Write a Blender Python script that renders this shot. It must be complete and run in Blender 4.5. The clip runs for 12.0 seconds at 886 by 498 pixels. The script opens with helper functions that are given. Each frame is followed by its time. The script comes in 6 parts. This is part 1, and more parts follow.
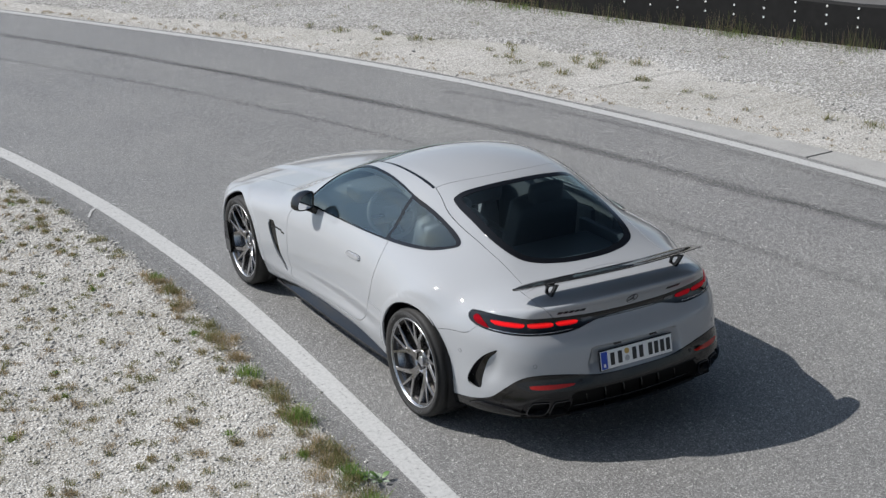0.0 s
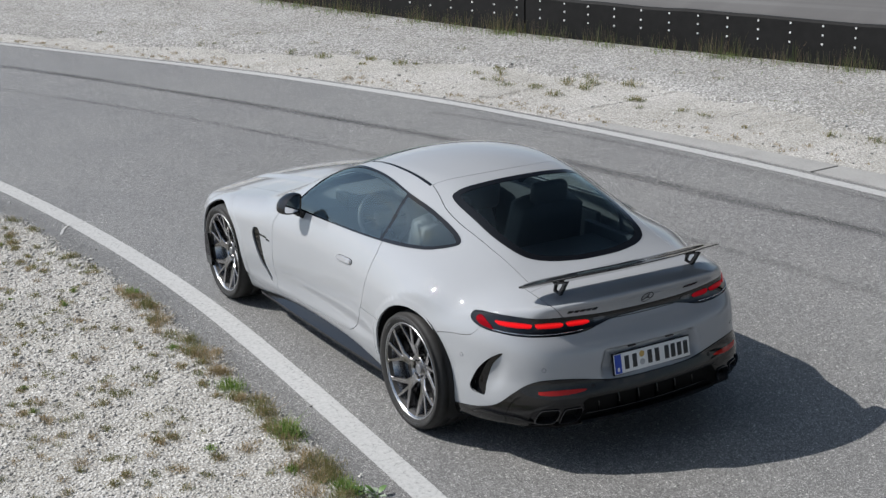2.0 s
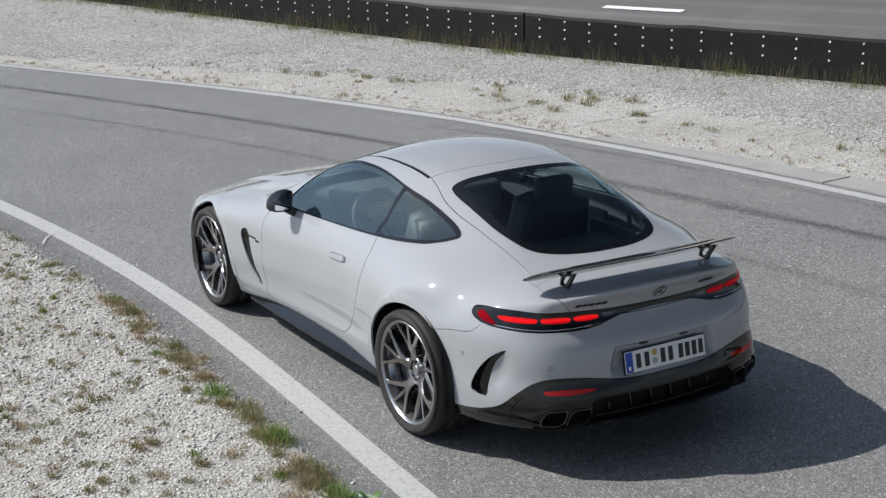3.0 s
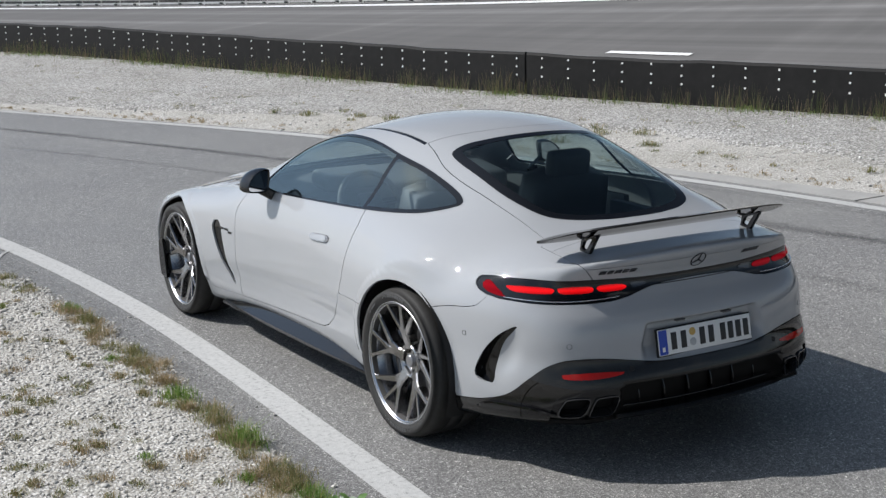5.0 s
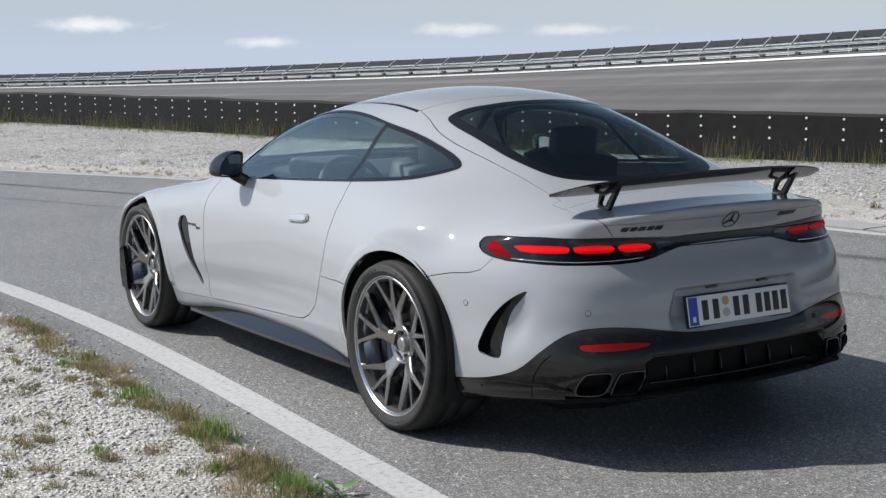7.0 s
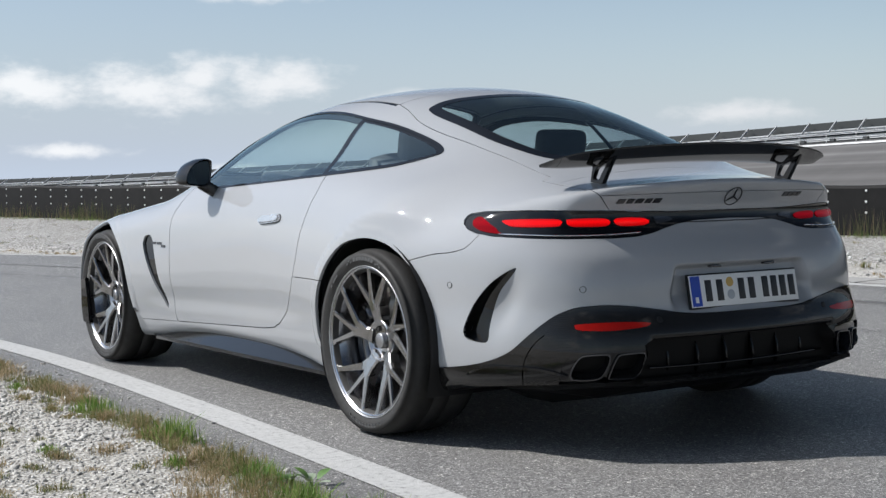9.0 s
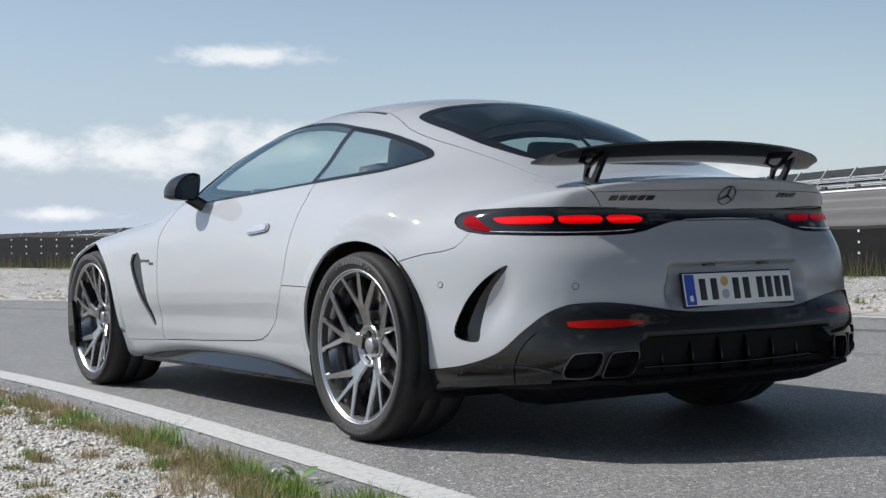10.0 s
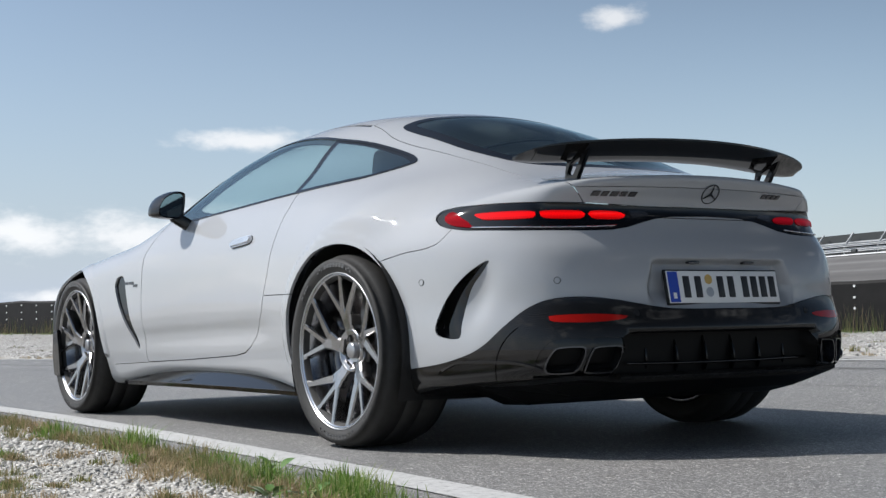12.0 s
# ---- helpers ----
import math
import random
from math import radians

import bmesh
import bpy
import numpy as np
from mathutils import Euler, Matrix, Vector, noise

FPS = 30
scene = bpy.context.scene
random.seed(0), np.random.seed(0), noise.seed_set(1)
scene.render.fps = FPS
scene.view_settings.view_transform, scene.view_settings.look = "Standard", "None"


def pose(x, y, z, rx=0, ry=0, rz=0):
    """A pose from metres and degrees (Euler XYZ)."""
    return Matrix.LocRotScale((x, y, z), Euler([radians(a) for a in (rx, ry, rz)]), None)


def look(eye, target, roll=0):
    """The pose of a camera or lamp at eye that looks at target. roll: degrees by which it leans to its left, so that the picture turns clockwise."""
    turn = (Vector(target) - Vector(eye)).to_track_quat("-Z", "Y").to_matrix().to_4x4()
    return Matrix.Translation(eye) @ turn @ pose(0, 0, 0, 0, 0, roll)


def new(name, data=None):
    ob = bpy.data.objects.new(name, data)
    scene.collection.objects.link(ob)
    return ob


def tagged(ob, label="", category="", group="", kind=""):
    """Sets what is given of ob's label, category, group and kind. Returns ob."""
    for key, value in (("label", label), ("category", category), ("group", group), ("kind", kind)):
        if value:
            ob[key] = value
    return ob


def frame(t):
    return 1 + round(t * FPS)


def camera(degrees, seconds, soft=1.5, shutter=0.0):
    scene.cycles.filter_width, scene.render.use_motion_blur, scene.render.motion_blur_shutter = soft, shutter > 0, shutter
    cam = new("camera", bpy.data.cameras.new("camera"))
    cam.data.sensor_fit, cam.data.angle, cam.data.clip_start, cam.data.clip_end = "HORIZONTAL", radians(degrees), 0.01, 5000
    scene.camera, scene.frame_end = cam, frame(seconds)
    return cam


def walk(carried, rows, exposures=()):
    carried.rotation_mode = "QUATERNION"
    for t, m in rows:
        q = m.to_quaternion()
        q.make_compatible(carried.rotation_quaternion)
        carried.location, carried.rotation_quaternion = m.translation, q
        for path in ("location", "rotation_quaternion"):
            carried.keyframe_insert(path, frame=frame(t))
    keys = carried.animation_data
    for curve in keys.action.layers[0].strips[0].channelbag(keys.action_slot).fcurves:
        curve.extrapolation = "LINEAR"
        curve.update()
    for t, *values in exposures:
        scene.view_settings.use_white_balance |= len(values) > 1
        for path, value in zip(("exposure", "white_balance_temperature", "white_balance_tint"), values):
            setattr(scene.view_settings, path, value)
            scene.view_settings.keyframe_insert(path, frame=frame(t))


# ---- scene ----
cam = camera(34.00, 12.0, soft=1.4)

PATH = [
    (0, (-4.8612, -7.1686, 4.0307), (-3.9228, -5.5377, 3.3522), -1.200),
    (0.5, (-4.8629, -7.0976, 3.9620), (-3.9139, -5.4689, 3.2929), -1.200),
    (1, (-4.8410, -6.9915, 3.8545), (-3.8825, -5.3620, 3.2012), -1.200),
    (1.5, (-4.7976, -6.8539, 3.7034), (-3.8281, -5.2224, 3.0721), -1.200),
    (2, (-4.7348, -6.6857, 3.5182), (-3.7555, -5.0508, 2.9115), -1.150),
    (2.5, (-4.6511, -6.5068, 3.3234), (-3.6622, -4.8677, 2.7445), -1.075),
    (3, (-4.5525, -6.3438, 3.1178), (-3.5592, -4.6974, 2.5679), -1.025),
    (5, (-4.0871, -5.5313, 2.2414), (-3.0706, -3.8610, 1.8210), -0.925),
    (5.5, (-4.0163, -5.3553, 2.0436), (-2.9882, -3.6833, 1.6591), -0.800),
    (6, (-3.9564, -5.1902, 1.8620), (-2.9125, -3.5207, 1.5106), -0.725),
    (6.5, (-3.9026, -5.0451, 1.7046), (-2.8465, -3.3768, 1.3855), -0.725),
    (8.5, (-3.7353, -4.6507, 1.0890), (-2.6310, -2.9890, 0.9435), -0.775),
    (9, (-3.6963, -4.6088, 0.9817), (-2.5877, -2.9471, 0.8727), -0.800),
    (9.5, (-3.6773, -4.5753, 0.8756), (-2.5621, -2.9162, 0.8064), -0.825),
    (10, (-3.6569, -4.5566, 0.7616), (-2.5372, -2.8994, 0.7385), -0.900),
    (10.5, (-3.6427, -4.5491, 0.6544), (-2.5213, -2.8933, 0.6736), -0.950),
    (11, (-3.6318, -4.5483, 0.5662), (-2.5076, -2.8955, 0.6193), -0.925),
    (11.5, (-3.6136, -4.5515, 0.5034), (-2.4908, -2.8990, 0.5810), -0.900),
    (12, (-3.5795, -4.5501, 0.4696), (-2.4603, -2.8960, 0.5615), -0.900),
]
walk(cam, [(t, look(eye, target, roll)) for t, eye, target, roll in PATH], exposures=((0, -0.04), (3, -0.03), (6, 0.02), (9, 0.07), (12, 0.13)))

# ---------------------------------------------------------------- light
SUN_FROM = Vector((-0.80, 0.60, 1.0)).normalized()

sun_data = bpy.data.lights.new("sun", "SUN")
sun_data.energy = 4.7
sun_data.angle = radians(0.55)
sun_data.color = (1.0, 0.972, 0.945)
sun = new("sun", sun_data)
sun.matrix_world = look(SUN_FROM * 30, (0, 0, 0))

world = bpy.data.worlds.new("sky")
scene.world = world
world.use_nodes = True
wt = world.node_tree
wt.nodes.clear()
w_out = wt.nodes.new("ShaderNodeOutputWorld")
w_bg = wt.nodes.new("ShaderNodeBackground")
w_sky = wt.nodes.new("ShaderNodeTexSky")
w_sky.sky_type = "NISHITA"
w_sky.sun_disc = False
w_sky.sun_elevation = math.asin(SUN_FROM.z)
w_sky.sun_rotation = math.atan2(SUN_FROM.x, SUN_FROM.y)
w_sky.dust_density = 0.3
w_sky.air_density = 1.0
w_sky.ozone_density = 1.4
SKY_STRENGTH = 0.115
w_bg.inputs["Strength"].default_value = SKY_STRENGTH


def w_math(op, a, b=None, c=None):
    n = wt.nodes.new("ShaderNodeMath")
    n.operation = op
    for k, v in enumerate((a, b, c)):
        if v is None:
            continue
        if isinstance(v, (int, float)):
            n.inputs[k].default_value = v
        else:
            wt.links.new(v, n.inputs[k])
    return n.outputs[0]


# fair-weather clouds: (bearing, height, half width, half height) in degrees, clockwise from the car's heading
CLOUDS = ((17.9, 3.3, 3, 1.15), (22.5, 3.2, 3.6, 1.25), (24.4, 3.8, 1.7, 1.1), (27.2, 3.5, 3, 1), (26.6, 6.95, 3.4, 0.55), (19.4, 0.9, 2.4, 0.35),
          (45.4, 2.1, 3.6, 0.5), (41.0, 11.5, 1.5, 0.55), (-46.0, 17, 12, 4.5), (-27.0, 14, 9, 5), (-75.0, 16, 10, 4), (-22.0, 45, 10, 4), (33.4, 0.6, 2.2, 0.3), (37.9, 0.5, 3, 0.3), (25.9, 0.2, 1.6, 0.3), (32.4, 2.5, 2.6, 0.7))
w_tc = wt.nodes.new("ShaderNodeTexCoord")
w_sep = wt.nodes.new("ShaderNodeSeparateXYZ")
wt.links.new(w_tc.outputs["Generated"], w_sep.inputs[0])
bearing = w_math("MULTIPLY", w_math("ARCTAN2", w_sep.outputs[0], w_sep.outputs[1]), 180 / math.pi)
height = w_math("MULTIPLY", w_math("ARCSINE", w_sep.outputs[2]), 180 / math.pi)
form = None
for az, el, w, h in CLOUDS:
    u = w_math("MULTIPLY", w_math("SUBTRACT", bearing, az), 1 / w)
    v = w_math("MULTIPLY", w_math("SUBTRACT", height, el), 1 / h)
    d = w_math("SUBTRACT", 1.0, w_math("SQRT", w_math("ADD", w_math("MULTIPLY", u, u), w_math("MULTIPLY", v, v))))
    form = d if form is None else w_math("MAXIMUM", form, d)
w_comb = wt.nodes.new("ShaderNodeCombineXYZ")
wt.links.new(bearing, w_comb.inputs[0])
wt.links.new(w_math("MULTIPLY", height, 1.9), w_comb.inputs[1])


def w_noise(scale, detail):
    n = wt.nodes.new("ShaderNodeTexNoise")
    n.inputs["Scale"].default_value = scale
    n.inputs["Detail"].default_value = detail
    n.inputs["Roughness"].default_value = 0.6
    wt.links.new(w_comb.outputs[0], n.inputs["Vector"])
    return n.outputs["Fac"]


puff = w_noise(0.55, 7.0)
# unseen rest of the sky: loose low field of such clouds, added to whiten fill
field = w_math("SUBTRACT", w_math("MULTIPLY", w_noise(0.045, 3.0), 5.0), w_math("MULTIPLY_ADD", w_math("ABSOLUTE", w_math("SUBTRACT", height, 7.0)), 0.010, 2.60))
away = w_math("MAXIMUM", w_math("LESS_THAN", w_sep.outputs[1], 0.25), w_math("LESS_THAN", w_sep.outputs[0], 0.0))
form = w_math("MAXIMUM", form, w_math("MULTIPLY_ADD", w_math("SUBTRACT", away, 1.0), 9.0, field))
cover = wt.nodes.new("ShaderNodeMapRange")
cover.interpolation_type = "SMOOTHSTEP"
cover.inputs["From Min"].default_value, cover.inputs["From Max"].default_value = 0.08, 1.15
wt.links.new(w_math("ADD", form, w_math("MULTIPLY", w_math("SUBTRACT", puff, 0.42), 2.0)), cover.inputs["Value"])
w_mix = wt.nodes.new("ShaderNodeMix")
w_mix.data_type = "RGBA"
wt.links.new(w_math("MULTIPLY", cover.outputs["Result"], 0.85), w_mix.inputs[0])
# summer haze that thickens towards the horizon
# and is paler on the sun's side
sunward = w_math("ADD", w_math("MULTIPLY", w_sep.outputs[0], SUN_FROM.x / SUN_FROM.xy.length), w_math("MULTIPLY", w_sep.outputs[1], SUN_FROM.y / SUN_FROM.xy.length))
paler = w_math("MINIMUM", w_math("MAXIMUM", w_math("MULTIPLY_ADD", sunward, 0.65, 0.84), 0.45), 1.0)
haze = wt.nodes.new("ShaderNodeMix")
haze.data_type = "RGBA"
wt.links.new(w_math("MULTIPLY_ADD", w_math("POWER", 2.718, w_math("MULTIPLY", w_math("MAXIMUM", height, 0.0), -0.085)), w_math("MULTIPLY", paler, 0.90), 0.0), haze.inputs[0])
wt.links.new(w_sky.outputs["Color"], haze.inputs[6])
haze.inputs[7].default_value = (3.55, 4.2, 5.25, 1)
low_haze = wt.nodes.new("ShaderNodeMix")
low_haze.data_type = "RGBA"
wt.links.new(w_math("POWER", 2.718, w_math("MULTIPLY", w_math("MAXIMUM", height, 0.0), -0.55)), low_haze.inputs[0])
wt.links.new(haze.outputs[2], low_haze.inputs[6])
low_haze.inputs[7].default_value = (4.55, 5.25, 6.3, 1)
# higher up the sky is deeper on the side away from the sun and brighter towards it
glow = wt.nodes.new("ShaderNodeMapRange")
glow.interpolation_type = "SMOOTHSTEP"
glow.inputs["From Min"].default_value, glow.inputs["From Max"].default_value = -0.25, 0.85
wt.links.new(sunward, glow.inputs["Value"])
side_tone = wt.nodes.new("ShaderNodeMix")
side_tone.data_type = "RGBA"
wt.links.new(glow.outputs["Result"], side_tone.inputs[0])
side_tone.inputs[6].default_value = (0.28, 0.265, 0.25, 1)
side_tone.inputs[7].default_value = (1.05, 1.05, 1.06, 1)
high = wt.nodes.new("ShaderNodeMapRange")
high.interpolation_type = "SMOOTHSTEP"
high.inputs["From Min"].default_value, high.inputs["From Max"].default_value = 3.0, 28.0
wt.links.new(height, high.inputs["Value"])
toned = wt.nodes.new("ShaderNodeMix")
toned.data_type, toned.blend_type = "RGBA", "MULTIPLY"
wt.links.new(high.outputs["Result"], toned.inputs[0])
wt.links.new(low_haze.outputs[2], toned.inputs[6])
wt.links.new(side_tone.outputs[2], toned.inputs[7])
# and duller down to the horizon behind the viewer
behind = wt.nodes.new("ShaderNodeMapRange")
behind.interpolation_type = "SMOOTHSTEP"
behind.inputs["From Min"].default_value, behind.inputs["From Max"].default_value = -0.15, -0.75
wt.links.new(sunward, behind.inputs["Value"])
duller = wt.nodes.new("ShaderNodeMix")
duller.data_type, duller.blend_type = "RGBA", "MULTIPLY"
wt.links.new(behind.outputs["Result"], duller.inputs[0])
wt.links.new(toned.outputs[2], duller.inputs[6])
duller.inputs[7].default_value = (0.58, 0.58, 0.60, 1)
# pale aureole round the sun
toward = w_math("ADD", w_math("ADD", w_math("MULTIPLY", w_sep.outputs[0], SUN_FROM.x), w_math("MULTIPLY", w_sep.outputs[1], SUN_FROM.y)), w_math("MULTIPLY", w_sep.outputs[2], SUN_FROM.z))
aureole = w_math("MULTIPLY", w_math("POWER", w_math("MAXIMUM", toward, 0.0), 5.0), 5.5)
bright = wt.nodes.new("ShaderNodeMix")
bright.data_type, bright.blend_type = "RGBA", "ADD"
bright.clamp_factor = False
wt.links.new(aureole, bright.inputs[0])
wt.links.new(duller.outputs[2], bright.inputs[6])
bright.inputs[7].default_value = (0.93, 1.0, 1.04, 1)
wt.links.new(bright.outputs[2], w_mix.inputs[6])
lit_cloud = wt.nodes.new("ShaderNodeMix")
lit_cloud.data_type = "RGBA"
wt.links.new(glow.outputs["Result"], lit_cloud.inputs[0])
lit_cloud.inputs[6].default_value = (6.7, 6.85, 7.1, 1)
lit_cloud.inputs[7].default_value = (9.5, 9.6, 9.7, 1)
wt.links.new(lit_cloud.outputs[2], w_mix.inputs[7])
wt.links.new(w_mix.outputs[2], w_bg.inputs["Color"])
wt.links.new(w_bg.outputs["Background"], w_out.inputs["Surface"])


# ---------------------------------------------------------------- materials
def material(name):
    m = bpy.data.materials.new(name)
    m.use_nodes = True
    nt = m.node_tree
    return m, nt, nt.nodes["Principled BSDF"]


def node(nt, kind, **values):
    n = nt.nodes.new(kind)
    for key, value in values.items():
        n.inputs[key.replace("_", " ")].default_value = value
    return n


def coords(nt, scale=1.0):
    tc = nt.nodes.new("ShaderNodeTexCoord")
    mp = nt.nodes.new("ShaderNodeMapping")
    mp.inputs["Scale"].default_value = (scale, scale, scale)
    nt.links.new(tc.outputs["Object"], mp.inputs["Vector"])
    return mp.outputs["Vector"]


def ramp(nt, source, stops):
    r = nt.nodes.new("ShaderNodeValToRGB")
    while len(r.color_ramp.elements) < len(stops):
        r.color_ramp.elements.new(0.5)
    for e, (p, c) in zip(r.color_ramp.elements, stops):
        e.position, e.color = p, (*c, 1)
    nt.links.new(source, r.inputs["Fac"])
    return r.outputs["Color"]


def mixed(nt, fac, a, b, blend="MIX"):
    m = nt.nodes.new("ShaderNodeMix")
    m.data_type, m.blend_type = "RGBA", blend
    for sock, v in ((m.inputs[0], fac), (m.inputs[6], a), (m.inputs[7], b)):
        if isinstance(v, (int, float)):
            sock.default_value = v
        elif isinstance(v, tuple):
            sock.default_value = (*v, 1)
        else:
            nt.links.new(v, sock)
    return m.outputs[2]


def bumped(nt, bsdf, height, strength, distance):
    b = nt.nodes.new("ShaderNodeBump")
    b.inputs["Strength"].default_value = strength
    b.inputs["Distance"].default_value = distance
    nt.links.new(height, b.inputs["Height"])
    nt.links.new(b.outputs["Normal"], bsdf.inputs["Normal"])


def noise_tex(nt, vec, scale, detail=4.0, rough=0.55):
    n = node(nt, "ShaderNodeTexNoise", Scale=scale, Detail=detail, Roughness=rough)
    nt.links.new(vec, n.inputs["Vector"])
    return n.outputs["Fac"]


def voronoi(nt, vec, scale, out="Distance", feature="F1"):
    n = node(nt, "ShaderNodeTexVoronoi", Scale=scale)
    n.feature = feature
    nt.links.new(vec, n.inputs["Vector"])
    return n.outputs[out]


def plain(name, colour, rough=0.5, metal=0.0, coat=0.0, spread=0.12, grain=60.0, bump=0.0, gloss=0.5):
    """A surface with slight unevenness of tone and gloss at two scales."""
    m, nt, b = material(name)
    v = coords(nt)
    a, c = noise_tex(nt, v, grain), noise_tex(nt, v, grain * 0.07, 3.0)
    lo, hi = tuple(k * (1 - spread) for k in colour), tuple(min(1, k * (1 + spread)) for k in colour)
    col = mixed(nt, 0.5, ramp(nt, a, ((0.3, lo), (0.7, hi))), ramp(nt, c, ((0.3, lo), (0.7, hi))))
    nt.links.new(col, b.inputs["Base Color"])
    rr = nt.nodes.new("ShaderNodeMapRange")
    rr.inputs["To Min"].default_value, rr.inputs["To Max"].default_value = rough * 0.85, min(1, rough * 1.15)
    nt.links.new(c, rr.inputs["Value"])
    nt.links.new(rr.outputs["Result"], b.inputs["Roughness"])
    b.inputs["Metallic"].default_value = metal
    b.inputs["Coat Weight"].default_value = coat
    b.inputs["Specular IOR Level"].default_value = gloss
    b.inputs["Coat Roughness"].default_value = 0.03
    if bump:
        bumped(nt, b, a, 0.6, bump)
    return m


def asphalt_material():
    m, nt, b = material("asphalt")
    v = coords(nt)
    stones = voronoi(nt, v, 215.0, "Color")
    sep = nt.nodes.new("ShaderNodeSeparateColor")
    nt.links.new(stones, sep.inputs[0])
    speck = ramp(nt, sep.outputs[0], ((0.0, (0.078, 0.077, 0.075)), (0.45, (0.175, 0.173, 0.168)), (0.82, (0.270, 0.266, 0.258)), (0.93, (0.38, 0.375, 0.365)), (1.0, (0.58, 0.57, 0.555))))
    fine = ramp(nt, noise_tex(nt, v, 45.0, 6.0, 0.7), ((0.3, (0.84, 0.84, 0.84)), (0.7, (1.12, 1.12, 1.12))))
    broad = ramp(nt, noise_tex(nt, v, 0.55, 4.0), ((0.3, (0.97, 0.97, 0.98)), (0.7, (1.15, 1.15, 1.14))))
    chips = nt.nodes.new("ShaderNodeSeparateColor")
    nt.links.new(voronoi(nt, v, 95.0, "Color"), chips.inputs[0])
    pale = ramp(nt, chips.outputs[1], ((0.0, (0.70, 0.70, 0.70)), (0.35, (0.95, 0.95, 0.95)), (0.90, (1.02, 1.02, 1.01)), (0.96, (1.50, 1.49, 1.46)), (1.0, (1.85, 1.83, 1.78))))
    col = mixed(nt, 1.0, mixed(nt, 1.0, speck, pale, "MULTIPLY"), fine, "MULTIPLY")
    col = mixed(nt, 1.0, col, broad, "MULTIPLY")
    nt.links.new(col, b.inputs["Base Color"])
    b.inputs["Roughness"].default_value = 0.57
    bumped(nt, b, voronoi(nt, v, 215.0), 0.12, 0.003)
    return m


def paint_line_material():
    m, nt, b = material("road_paint")
    v = coords(nt)
    wear = noise_tex(nt, v, 38.0, 8.0, 0.75)
    col = ramp(nt, wear, ((0.33, (0.20, 0.20, 0.195)), (0.44, (0.43, 0.43, 0.42)), (0.7, (0.54, 0.54, 0.525))))
    nt.links.new(col, b.inputs["Base Color"])
    b.inputs["Roughness"].default_value = 0.75
    bumped(nt, b, voronoi(nt, v, 130.0), 0.4, 0.003)
    return m


def gravel_material(name, tones, size, relief):
    m, nt, b = material(name)
    v = coords(nt)
    cell = voronoi(nt, v, size, "Color")
    sep = nt.nodes.new("ShaderNodeSeparateColor")
    nt.links.new(cell, sep.inputs[0])
    tone = ramp(nt, sep.outputs[0], ((0.0, tones[0]), (0.5, tones[1]), (1.0, tones[2])))
    # darker towards each stone's rim: shade of the gaps put into the colour
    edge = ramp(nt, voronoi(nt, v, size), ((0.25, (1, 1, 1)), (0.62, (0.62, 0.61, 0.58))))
    dirt = ramp(nt, noise_tex(nt, v, 0.9, 6.0, 0.65), ((0.35, (0.87, 0.865, 0.85)), (0.62, (1.05, 1.05, 1.06))))
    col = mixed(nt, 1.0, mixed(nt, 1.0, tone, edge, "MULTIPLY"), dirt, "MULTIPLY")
    nt.links.new(col, b.inputs["Base Color"])
    b.inputs["Roughness"].default_value = 0.95
    bumped(nt, b, voronoi(nt, v, size), 0.8, relief)
    return m


def stone_material(name, lo, hi):
    m, nt, b = material(name)
    g = nt.nodes.new("ShaderNodeNewGeometry")
    col = ramp(nt, g.outputs["Random Per Island"], ((0.0, lo), (1.0, hi)))
    v = coords(nt)
    spots = ramp(nt, noise_tex(nt, v, 120.0), ((0.3, (0.82, 0.82, 0.81)), (0.7, (1.08, 1.08, 1.08))))
    nt.links.new(mixed(nt, 1.0, col, spots, "MULTIPLY"), b.inputs["Base Color"])
    b.inputs["Roughness"].default_value = 0.92
    return m


def grass_material(name, stops):
    m, nt, b = material(name)
    g = nt.nodes.new("ShaderNodeNewGeometry")
    col = ramp(nt, g.outputs["Random Per Island"], stops)
    nt.links.new(col, b.inputs["Base Color"])
    b.inputs["Roughness"].default_value = 0.6
    b.inputs["Subsurface Weight"].default_value = 0.0
    out = nt.nodes["Material Output"]
    tl = nt.nodes.new("ShaderNodeBsdfTranslucent")
    nt.links.new(col, tl.inputs["Color"])
    mx = nt.nodes.new("ShaderNodeMixShader")
    mx.inputs["Fac"].default_value = 0.4
    nt.links.new(b.outputs["BSDF"], mx.inputs[1])
    nt.links.new(tl.outputs["BSDF"], mx.inputs[2])
    nt.links.new(mx.outputs["Shader"], out.inputs["Surface"])
    return m


def car_paint():
    m, nt, b = material("grey_lacquer")
    v = coords(nt)
    flake = noise_tex(nt, v, 900.0, 1.0)
    soft = noise_tex(nt, v, 2.5, 2.0)
    col = mixed(nt, 0.5, ramp(nt, flake, ((0.3, (0.330, 0.340, 0.350)), (0.7, (0.378, 0.386, 0.396)))), ramp(nt, soft, ((0.3, (0.344, 0.355, 0.366)), (0.7, (0.360, 0.367, 0.377)))))
    nt.links.new(col, b.inputs["Base Color"])
    b.inputs["Roughness"].default_value = 0.7
    b.inputs["Specular IOR Level"].default_value = 0.1
    b.inputs["Coat Weight"].default_value = 1.0
    b.inputs["Coat IOR"].default_value = 1.6
    b.inputs["Coat Roughness"].default_value = 0.035
    return m


